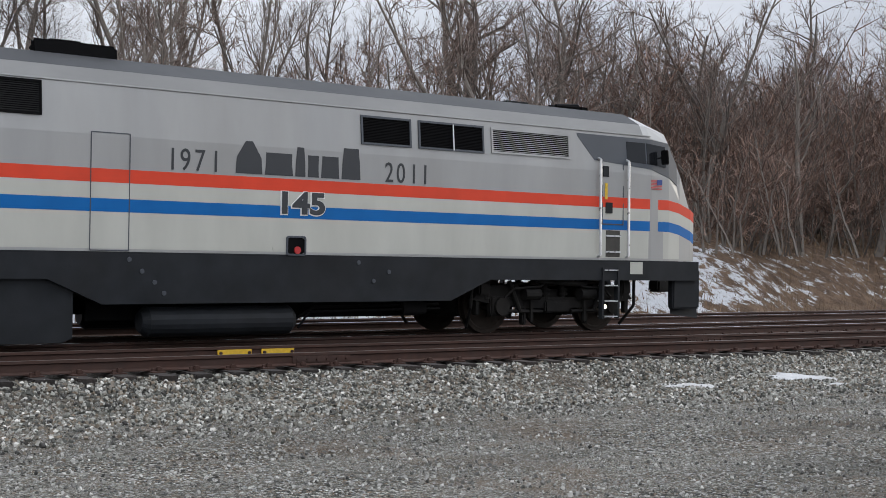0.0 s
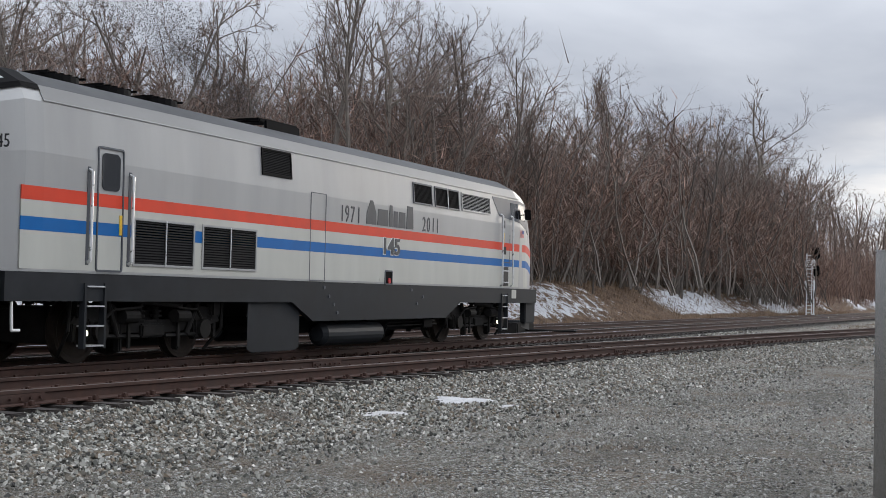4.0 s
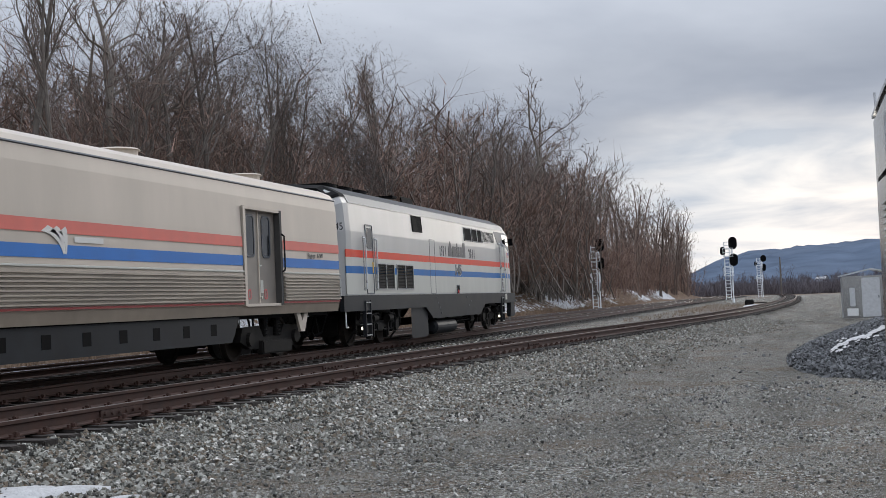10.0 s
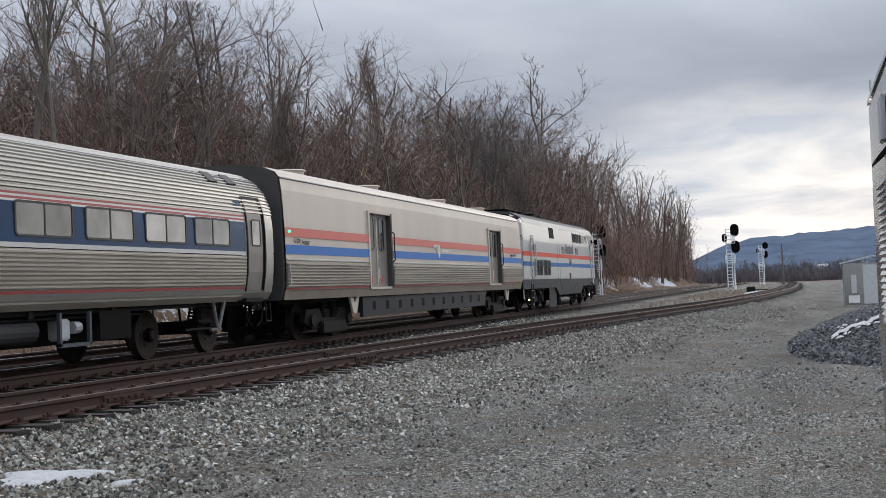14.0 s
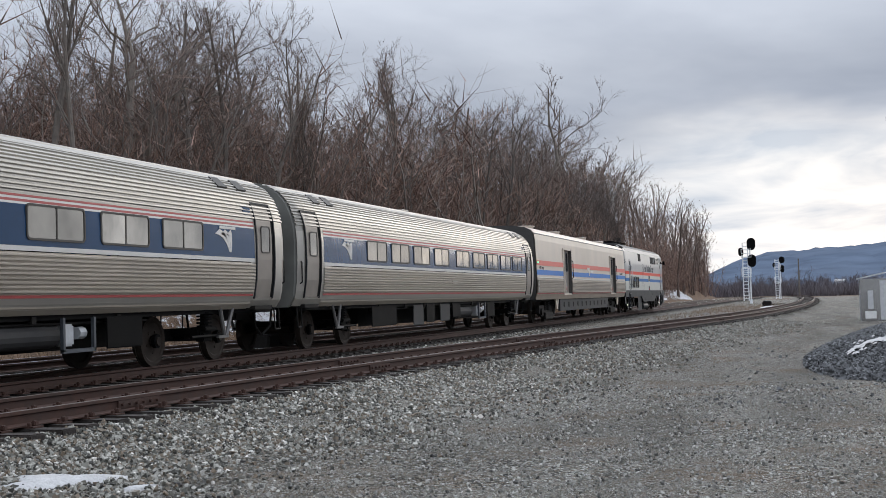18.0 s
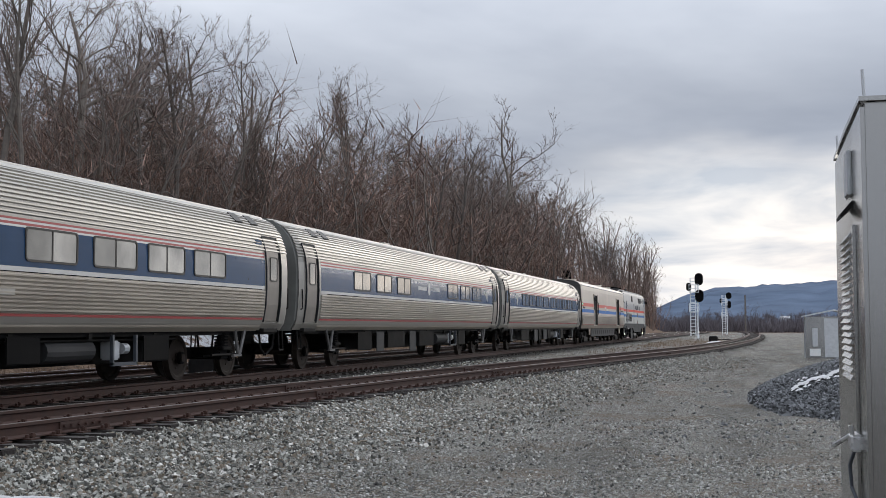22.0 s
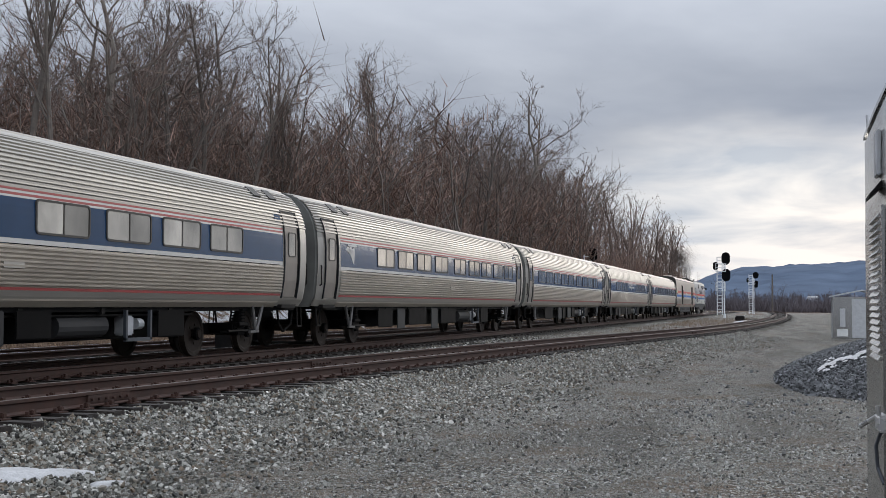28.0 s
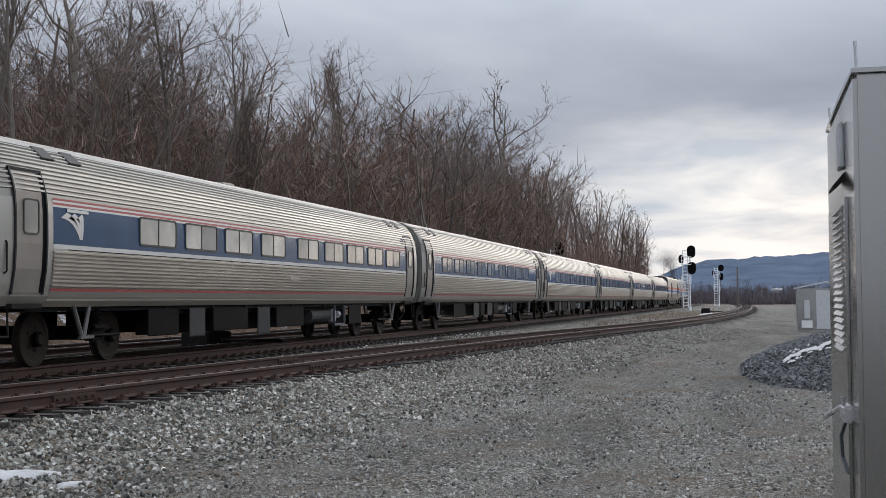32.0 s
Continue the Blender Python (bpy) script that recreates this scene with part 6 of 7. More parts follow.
def bare_tree(seed, H, girth, limbs, crook=0.06, low=0.3, twigs=5, fine=3, vines=0, lite=False, spread=(24, 52)):
    """A leafless tree at its own base: trunk and rising limbs in one mesh, the finer branches in another."""
    rng = np.random.default_rng(seed)
    wood, crown = Tubes(), Tubes()
    steps = 12
    pts, d = wander(rng, (0, 0, -0.4), (crook * rng.normal(), crook * rng.normal(), 1), H * 0.9, steps, crook, 0.05)
    rad = [girth * (1 - 0.92 * (i / steps)) ** 0.85 + 0.018 for i in range(steps + 1)]
    rad[0] *= 1.35
    wood.run(pts, rad, 4 if lite else 7)
    drape = []
    for i in range(limbs):
        q = low + (0.97 - low) * ((i + rng.uniform(0, 0.9)) / limbs)
        k = min(int(q * steps), steps - 1)
        p = pts[k] + (pts[k + 1] - pts[k]) * (q * steps - k)
        r = rad[k] * rng.uniform(0.34, 0.56)
        dd = outward(rng, (pts[k + 1] - pts[k]) / np.linalg.norm(pts[k + 1] - pts[k]), radians(rng.uniform(*spread)))
        ln = H * rng.uniform(0.20, 0.38) * (1.2 - 0.68 * q) * (0.75 if lite else 1)
        lp, _ = wander(rng, p, dd, ln, 6, 0.11 + 0.7 * crook, 0.11)
        lr = [r * (1 - 0.88 * j / 6) + 0.007 for j in range(7)]
        wood.run(lp, lr, 3 if lite else 5)
        drape += lp[1:]
        for j in range(twigs + 1):
            a = rng.uniform(0.2, 1.0) * 5.99
            m = int(a)
            bp = lp[m] + (lp[min(m + 1, 6)] - lp[m]) * (a - m)
            bd = outward(rng, (lp[min(m + 1, 6)] - lp[max(m - 1, 0)]) / (np.linalg.norm(lp[min(m + 1, 6)] - lp[max(m - 1, 0)]) + 1e-9), radians(rng.uniform(20, 55)))
            bl = ln * rng.uniform(0.28, 0.6)
            b, _ = wander(rng, bp, bd, bl, 4, 0.24, 0.06)
            br = max(0.011, lr[m] * 0.5)
            if lite:
                crown.spike(b[0], b[2], br * 1.6), crown.spike(b[2], b[4], br * 1.1)
            else:
                crown.run(b, [br * (1 - 0.85 * c / 4) + 0.004 for c in range(5)], 3)
            for c in range(fine):
                e = rng.uniform(0.12, 1.0) * 3.99
                mm = int(e)
                tp = b[mm] + (b[mm + 1] - b[mm]) * (e - mm)
                td = outward(rng, (b[mm + 1] - b[mm]) / (np.linalg.norm(b[mm + 1] - b[mm]) + 1e-9), radians(rng.uniform(20, 60)))
                tl = bl * rng.uniform(0.3, 0.7)
                tw, _ = wander(rng, tp, td, tl, 2, 0.3, 0.06)
                crown.spike(tw[0], tw[1] + (tw[1] - tw[0]) * 0.25, 0.05 if lite else 0.016)
                crown.spike(tw[1], tw[2], 0.04 if lite else 0.014)
                for g in range(1 if lite else 3):
                    z = tw[0] + (tw[2] - tw[0]) * rng.uniform(0.15, 0.8)
                    crown.spike(z, z + outward(rng, td, radians(rng.uniform(22, 50))) * tl * rng.uniform(0.4, 0.75), 0.04 if lite else 0.012)
    for i in range(vines):
        p = drape[rng.integers(len(drape))] if i % 3 else pts[rng.integers(3, steps)]
        for g in range(7):
            v = rng.normal(0, 0.45, 3) + np.array((0, 0, -0.75))
            p1 = p + rng.normal(0, 0.22, 3)
            crown.spike(p1, p1 + v * rng.uniform(0.4, 1.2), 0.02)
    return wood.mesh("trunk", BARK), crown.mesh("crown", TWIG)


def thicket(seed, stems, H, twigs):
    rng = np.random.default_rng(seed)
    T, W = Tubes(), Tubes()
    for i in range(stems):
        p = np.array((*(rng.normal(0, 1.0, 2)), -0.25))
        h = H * rng.uniform(0.4, 1.0)
        pts, _ = wander(rng, p, (rng.normal(0, 0.2), rng.normal(0, 0.2), 1), h, 5, 0.11, 0.05)
        W.run(pts, [0.030 * (1 - 0.8 * j / 5) + 0.006 for j in range(6)], 3)
        for k in range(twigs):
            a = rng.uniform(0.12, 1) * 4.99
            m = int(a)
            q = pts[m] + (pts[m + 1] - pts[m]) * (a - m)
            d = outward(rng, (pts[m + 1] - pts[m]) / np.linalg.norm(pts[m + 1] - pts[m]), radians(rng.uniform(16, 55)))
            ln = h * rng.uniform(0.12, 0.32)
            tw, _ = wander(rng, q, d, ln, 2, 0.3, 0.05)
            T.spike(tw[0], tw[1] + (tw[1] - tw[0]) * 0.1, 0.019)
            T.spike(tw[1], tw[2], 0.015)
            for g in range(4):
                z = tw[0] + (tw[2] - tw[0]) * rng.uniform(0.1, 0.95)
                T.spike(z, z + outward(rng, d, radians(rng.uniform(20, 60))) * ln * rng.uniform(0.35, 0.8), 0.0125)
    return W.mesh("stem_clump", BARK), T.mesh("brush_crown", BRUSH)


TALL = {}            # height of each model


def tree_kind(seed, *a, label="leafless grey-brown deciduous tree on the bank", **k):
    t = thing("bare_tree", label, "tree", "bare trees on the bank")
    for me in bare_tree(seed, *a, **k):
        o = new(me.name, me)
        o.parent = t
        TALL[t] = max(TALL.get(t, 0), max(v.co.z for v in me.vertices))
    return t


def put(kind_ob, m, used):
    """The first use places the model itself, the others are copies."""
    if kind_ob not in used:
        used.add(kind_ob)
        kind_ob.matrix_basis = m
        return kind_ob
    return copy_thing(kind_ob, m)


def scaled(x, y, z, turn, s, tall=1.0, tilt=0.0):
    return pose(x, y, z, tilt, 0, turn) @ Matrix.Diagonal((s, s, s * tall, 1))


TREES = [tree_kind(11, 18, 0.24, 13, 0.07, 0.30, 6, 4), tree_kind(12, 20, 0.27, 14, 0.05, 0.36, 6, 4), tree_kind(13, 17, 0.20, 13, 0.12, 0.30, 6, 4), tree_kind(14, 20, 0.22, 12, 0.05, 0.48, 6, 4), tree_kind(15, 16, 0.30, 13, 0.14, 0.24, 7, 4, spread=(35, 70)), tree_kind(16, 19, 0.20, 12, 0.09, 0.42, 6, 4), tree_kind(17, 14, 0.15, 12, 0.14, 0.28, 5, 4)]
VINED = tree_kind(21, 20, 0.34, 12, 0.05, 0.40, 7, 5, vines=190, label="leafless tree wrapped in a tangle of dry vines", spread=(30, 65))
SNAG = tree_kind(22, 17, 0.13, 7, 0.12, 0.45, 4, 3, vines=50, label="thin crooked tree trailing dry vines")
SLENDER = tree_kind(23, 19, 0.20, 13, 0.035, 0.45, 6, 4, label="tall slender leafless tree with a narrow crown", spread=(25, 48))
SLIM = [tree_kind(41, 11, 0.11, 11, 0.10, 0.22, 6, 4), tree_kind(42, 10, 0.10, 10, 0.15, 0.2, 6, 4), tree_kind(43, 12, 0.14, 11, 0.10, 0.30, 6, 4), tree_kind(44, 9.5, 0.09, 10, 0.17, 0.18, 6, 4)]
FAR = [bare_tree(51 + k, 18, 0.22, 11, 0.07, 0.28, 5, 2, lite=True) for k in range(5)]
BUSH = []
for k, (st, h, tw) in enumerate(((18, 8.0, 15), (19, 7.0, 14), (17, 9.0, 16), (20, 5.0, 12), (20, 3.4, 10))):
    b = thing("thicket", "dense thicket of bare reddish-brown saplings on the bank", "shrub", "thickets along the bank")
    TALL[b] = h
    for me in thicket(60 + k, st, h, tw):
        o = new(me.name, me)
        o.parent = b
        o["kind"] = "stuff"
    BUSH.append(b)

# How high the wood and its undergrowth rise over the lot, in degrees, by the bearing from the lot (left of north)
CANOPY = ((-20, 2.0), (4.4, 2.3), (5.0, 3.8), (6.2, 4.7), (7.6, 5.7), (8.8, 6.9), (10.6, 7.0), (11.8, 8.6), (13.3, 9.3), (15, 9.5), (18.4, 9.0), (20, 10), (21.4, 10.4), (24.1, 12.9), (25.5, 14.1), (29, 13.8), (34.6, 13.4), (42, 14.5), (51, 17.5), (63, 20.5), (90, 21.5))
UNDER = ((-20, 1.0), (5.7, 2.8), (7.6, 4.1), (10.6, 5.6), (12.5, 6.9), (18, 7.3), (23.5, 7.5), (26, 8.2), (32, 9.6), (45, 10.4), (68, 11.5), (90, 11))


def reach(table, x, y):
    """The height above the ground at which a tree at (x, y) meets the skyline."""
    el = np.interp(math.degrees(math.atan2(-x, max(y, 1e-3))), [a for a, _ in table], [e for _, e in table])
    return max(2.0, math.hypot(x, y) * math.tan(radians(float(el))) + 1.65 - float(land(x, y)))


def woods():
    rng = random.Random(7)
    used = set()
    gathered = {"trees": ([], [], [0]), "brush": ([], [], [0]), "valley": ([], [], [0])}

    def gather(which, meshes, m):
        V, F, k = gathered[which]
        for me in meshes:
            co = np.empty(len(me.vertices) * 3)
            me.vertices.foreach_get("co", co)
            V.append(co.reshape(-1, 3) @ m[:3, :3].T + m[:3, 3])
            F.extend(tuple(k[0] + j for j in p.vertices) for p in me.polygons)
            k[0] += len(me.vertices)

    def place(kind_ob, x, y, h, slim=1.0):
        """A tree or thicket of height h."""
        z, turn = float(land(x, y)) - 0.05, rng.uniform(0, 360)
        if y > 185 and kind_ob not in BUSH:
            gather("trees", rng.choice(FAR), np.array(scaled(x, y, z, turn, h / 18)))
            return
        s = h / TALL[kind_ob]
        put(kind_ob, scaled(x, y, z, turn, s * slim, 1 / slim, rng.uniform(-3, 3)), used)

    # trees that stand out on the skyline: bearing, distance, rise, model
    for az, dist, el, k, slim in ((16.9, 99, 11.8, VINED, 1.1), (22.5, 76, 13.5, SLENDER, 0.85), (19.1, 86, 11.4, SNAG, 1.0), (25.4, 67, 14.3, TREES[0], 0.95), (28.6, 60, 15.8, TREES[4], 1.0), (31.2, 50, 21.2, SLENDER, 0.95), (33.0, 50, 20.8, TREES[3], 0.8), (14.2, 112, 9.6, TREES[3], 1.0), (13.3, 118, 9.3, TREES[5], 1.1), (12.5, 124, 9.0, TREES[1], 1.0), (23.6, 72, 12.0, TREES[2], 1.0), (27.1, 62, 14.8, TREES[5], 1.0), (36.5, 45, 16.0, TREES[1], 1.0), (51.4, 33, 20.5, TREES[2], 1.0)):
        x, y = -dist * math.sin(radians(az)), dist * math.cos(radians(az))
        place(k, x, y, dist * math.tan(radians(el)) + 1.65 - float(land(x, y)), slim)
    # the wood on the bank
    for i in range(118):
        y = -24 + 206 * rng.random()
        x = float(foot_x(y)) - 4 - 24 * rng.random() ** 1.2
        h = min(reach(CANOPY, x, y), 23) * (1.03 - 0.38 * rng.random() ** 1.5)
        place(rng.choice(TREES) if h > 10 else rng.choice(SLIM), x, y, h, rng.uniform(0.85, 1.15))
    for i in range(95):
        y = 185 + 230 * rng.random() ** 0.9
        x = float(foot_x(y)) - 2.5 - 18 * rng.random() ** 1.3
        place(TREES[0], x, y, min(reach(CANOPY, x, y), 26) * rng.uniform(0.78, 1.07))
    for i in range(24):
        y = -16 + 40 * rng.random()
        x = float(foot_x(y)) - 5 - 22 * rng.random()
        place(rng.choice(TREES), x, y, min(reach(CANOPY, x, y), 20) * rng.uniform(0.7, 1.0))
    for i in range(28):
        y = 128 + 57 * rng.random()
        x = float(foot_x(y)) - 2.5 - 11 * rng.random()
        place(rng.choice(TREES), x, y, min(reach(CANOPY, x, y), 25) * rng.uniform(0.82, 1.05), rng.uniform(0.9, 1.15))
    for i in range(50):
        y = -24 + 150 * rng.random()
        x = float(foot_x(y)) - 3 - 20 * rng.random()
        place(rng.choice(SLIM), x, y, min(reach(CANOPY, x, y), 14) * rng.uniform(0.5, 0.85))
    # closer growth where the bank comes near the lot
    for i in range(36):
        y = 33 + 44 * rng.random() ** 1.3
        x = float(foot_x(y)) - 6 - 18 * rng.random()
        place(rng.choice(TREES), x, y, min(reach(CANOPY, x, y), 21) * rng.uniform(0.6, 1.0), rng.uniform(0.95, 1.2))
    for i in range(46):
        y = 34 + 48 * rng.random()
        x = float(foot_x(y)) - 7 - 20 * rng.random()
        place(rng.choice(BUSH[:3]), x, y, min(reach(UNDER, x, y), 12) * rng.uniform(0.75, 1.05), rng.uniform(1.1, 1.4))
    # undergrowth
    for i in range(315):
        y = -26 + 205 * rng.random() ** 1.1
        x = float(foot_x(y)) - (5.0 if y < 130 else 3.4) - (24 if y < 110 else 13) * rng.random() ** 1.25
        h = min(reach(UNDER, x, y), 11) * rng.uniform(0.6, 1.0)
        place(rng.choice(BUSH[:3] if h > 4.5 else BUSH[3:]), x, y, h, rng.uniform(1.0, 1.35))
    for i in range(115):
        y = 160 + 265 * rng.random()
        x = float(foot_x(y)) - 3.2 - 12 * rng.random()
        k = rng.choice(BUSH[:3])
        h = min(reach(UNDER, x, y), 12) * rng.uniform(0.65, 1.0)
        gather("brush", [c.data for c in k.children], np.array(scaled(x, y, float(land(x, y)) - 0.05, rng.uniform(0, 360), h / TALL[k] * 1.25, 0.8)))
    # trees beyond the curve, down in the valley
    for i in range(70):
        y, x = rng.uniform(400, 560), rng.uniform(-70, 60)
        gather("valley", rng.choice(FAR), np.array(scaled(x, y, float(land(x, y)) - 0.05, rng.uniform(0, 360), rng.uniform(0.32, 0.62))))
    for which, name, material, label, cat in (("brush", "far_brush", BRUSH, "reddish-brown brush along the far bank", "shrubs"), ("trees", "far_bare_trees", TWIG, "leafless grey-brown trees along the far bank", "trees"), ("valley", "valley_trees", FARWOOD, "hazy bare trees beyond the curve of the tracks", "trees")):
        V, F, _ = gathered[which]
        me = bpy.data.meshes.new(name)
        me.from_pydata(np.concatenate(V).tolist(), [], F)
        me.materials.append(material)
        tagged(new(name, me), label, cat, kind="stuff")


woods()


def grass():
    """Dry blades on the bank and beside the far track."""
    rng = np.random.default_rng(3)
    n = 15000
    y = -20 + 230 * rng.random(n) ** 1.2
    x = foot_x(y) + 1.2 - 9 * rng.random(n) ** 1.6
    m = 1300
    y[:m] = 70 + 80 * rng.random(m)
    x[:m] = train_x(y[:m]) + 3.2 + rng.random(m) * np.maximum(near_x(y[:m]) - train_x(y[:m]) - 5.4, 0.3)
    z = land(x, y) - 0.03
    h = 0.25 + 0.45 * rng.random(n)
    h[:m] *= 0.4
    a = rng.random(n) * 6.28
    lx, ly = rng.normal(0, 0.35, n) * h, rng.normal(0, 0.35, n) * h
    w = 0.018
    V = np.zeros((n, 3, 3))
    V[:, 0] = np.stack([x - w * np.cos(a), y - w * np.sin(a), z], 1)
    V[:, 1] = np.stack([x + w * np.cos(a), y + w * np.sin(a), z], 1)
    V[:, 2] = np.stack([x + lx, y + ly, z + h], 1)
    me = bpy.data.meshes.new("dry_grass")
    me.from_pydata(V.reshape(-1, 3).tolist(), [], np.arange(3 * n).reshape(-1, 3).tolist())
    me.materials.append(GRASS)
    tagged(new("dry_grass", me), "sparse dry tan grass on the bank", "grass", kind="stuff")


grass()


# ---- loose stones ----
def stones(name, label, x, y, z, size, material, seed):
    rng = np.random.default_rng(seed)
    n = len(x)
    base = np.array([(i, j, k) for i in (-1, 1) for j in (-1, 1) for k in (-1, 1)], float)
    fc = np.array(((0, 1, 3), (0, 3, 2), (4, 6, 7), (4, 7, 5), (0, 4, 5), (0, 5, 1), (2, 3, 7), (2, 7, 6), (1, 5, 7), (1, 7, 3), (0, 2, 6), (0, 6, 4)))
    P = base[None] * (0.45 + 0.5 * rng.random((n, 1, 3))) + rng.normal(0, 0.2, (n, 8, 3))
    P[:, 4:, :2] *= 0.55 + 0.4 * rng.random((n, 1, 1))
    q = rng.normal(0, 1, (n, 4))
    q /= np.linalg.norm(q, axis=1)[:, None]
    a, b, c, d = q.T
    R = np.stack([np.stack([1 - 2 * (c * c + d * d), 2 * (b * c - a * d), 2 * (b * d + a * c)], -1), np.stack([2 * (b * c + a * d), 1 - 2 * (b * b + d * d), 2 * (c * d - a * b)], -1), np.stack([2 * (b * d - a * c), 2 * (c * d + a * b), 1 - 2 * (b * b + c * c)], -1)], 1)
    P = np.einsum("nij,nkj->nki", R, P) * size[:, None, None]
    P += np.stack([x, y, z + size * 0.35], -1)[:, None]
    F = (fc[None] + 8 * np.arange(n)[:, None, None]).reshape(-1, 3)
    me = bpy.data.meshes.new(name)
    me.from_pydata(P.reshape(-1, 3).tolist(), [], F.tolist())
    me.materials.append(material)
    return tagged(new(name, me), label, "stones", kind="stuff")


def ballast():
    rng = np.random.default_rng(9)
    n = 56000
    y = np.where(rng.random(n) < 0.62, -7 + 31 * rng.random(n), 20 + 50 * rng.random(n) ** 1.4)
    x = near_x(y) + 1.12 + np.abs(rng.normal(0, 1.3, n))
    s = 0.013 + 0.017 * rng.random(n)
    stones("ballast_shoulder", "loose grey crushed stone sloping from the side track", x, y, land(x, y), s, STONE, 1)
    n = 7500
    y = 2 + 53 * rng.random(n) ** 1.2
    lo, hi = train_x(y) + 0.85, near_x(y) - 0.85
    lo = lo + 0.9
    x = lo + np.maximum(hi - lo, 0.05) * rng.random(n)
    stones("track_ballast", "dark crushed stone between the tracks", x, y, land(x, y) - 0.01, 0.025 + 0.02 * rng.random(n), STONE, 2)
    n = 26000
    y = -6 + 30 * rng.random(n) ** 1.1
    x = near_x(y) + 2.8 + 8.5 * rng.random(n)
    s = 0.008 + 0.013 * rng.random(n) ** 2
    stones("loose_gravel", "fine loose grey gravel strewn over the lot", x, y, land(x, y), s, LOTSTONE, 3)


ballast()


# ---- heap of stone ----
def heap_z(x, y):
    u, v = (x - 5.0) / 5.4, (y - 31.0) / np.where(np.asarray(y) > 31, 20.0, 10.0)
    r = np.sqrt(u * u + v * v)
    return 1.3 * np.clip(1 - r ** 1.7, 0, 1) ** 0.8


def stone_heap():
    H = thing("stone_heap", "long heap of dark crushed stone with streaks of snow", "gravel heap")
    bm = bmesh.new()
    n, k = 36, 46
    grid = []
    for j in range(k):
        row = []
        for i in range(n):
            x, y = -1.6 + 11.6 * i / (n - 1), 20.5 + 31.5 * j / (k - 1)
            z = float(heap_z(x, y))
            row.append(bm.verts.new((x, y, float(land(x, y)) + z - 0.05 + (0.05 * noise.noise(Vector((x * 2, y * 2, 0))) if z > 0.05 else -0.05))))
        grid.append(row)
    for j in range(k - 1):
        for i in range(n - 1):
            bm.faces.new((grid[j][i], grid[j][i + 1], grid[j + 1][i + 1], grid[j + 1][i]))
    part("heap_body", bm, PILESTONE, H)
    rng = np.random.default_rng(4)
    m = 30000
    x, y = -1.8 + 7.5 * rng.random(m), 20.0 + 20 * rng.random(m) ** 1.3
    z = heap_z(x, y)
    ok = (z > 0.02) | (rng.random(m) < 0.02)
    x, y, z = x[ok], y[ok], z[ok]
    o = stones("loose_stone_cover", "", x, y, land(x, y) + z - 0.02, 0.02 + 0.026 * rng.random(len(x)) ** 1.5, PILESTONE, 8)
    o.parent = H
    del o["category"]
    # a streak of snow along its flank
    bm = bmesh.new()
    rs = random.Random(21)
    spots = [(0.60, 28.1, 0.10), (0.72, 28.25, 0.09), (0.82, 28.3, 0.13), (0.95, 28.55, 0.12), (1.05, 28.45, 0.13), (1.15, 28.3, 0.12), (1.28, 28.3, 0.09), (1.40, 28.5, 0.11), (1.52, 28.7, 0.14), (1.66, 28.9, 0.16), (1.8, 29.2, 0.17), (0.66, 27.5, 0.07)]
    spots += [(rs.uniform(0.5, 2.0), rs.uniform(27.6, 29.4), rs.uniform(0.02, 0.05)) for _ in range(22)]
    for c, w, s in (((q[0], q[1]), q[2], k) for k, q in enumerate(spots)):
        pts = []
        rg = random.Random(s)
        ph = [rg.uniform(0, 6.28) for _ in range(4)]
        mid = bm.verts.new((c[0], c[1], float(heap_z(c[0], c[1])) + 0.055))
        for i in range(26):
            a = 2 * math.pi * i / 26
            r = w * (1 + 0.25 * math.sin(2 * a + ph[0]) + 0.22 * math.sin(3 * a + ph[1]) + 0.2 * math.sin(7 * a + ph[2]))
            xx, yy = c[0] + 0.9 * r * math.cos(a), c[1] + 2.4 * r * math.sin(a)
            pts.append(bm.verts.new((xx, yy, float(heap_z(xx, yy)) + 0.028)))
        for i in range(26):
            bm.faces.new((mid, pts[i], pts[(i + 1) % 26]))
    bmesh.ops.recalc_face_normals(bm, faces=bm.faces)
    part("snow_streak", bm, SNOW, H, "streak of old snow", smooth=True)


stone_heap()


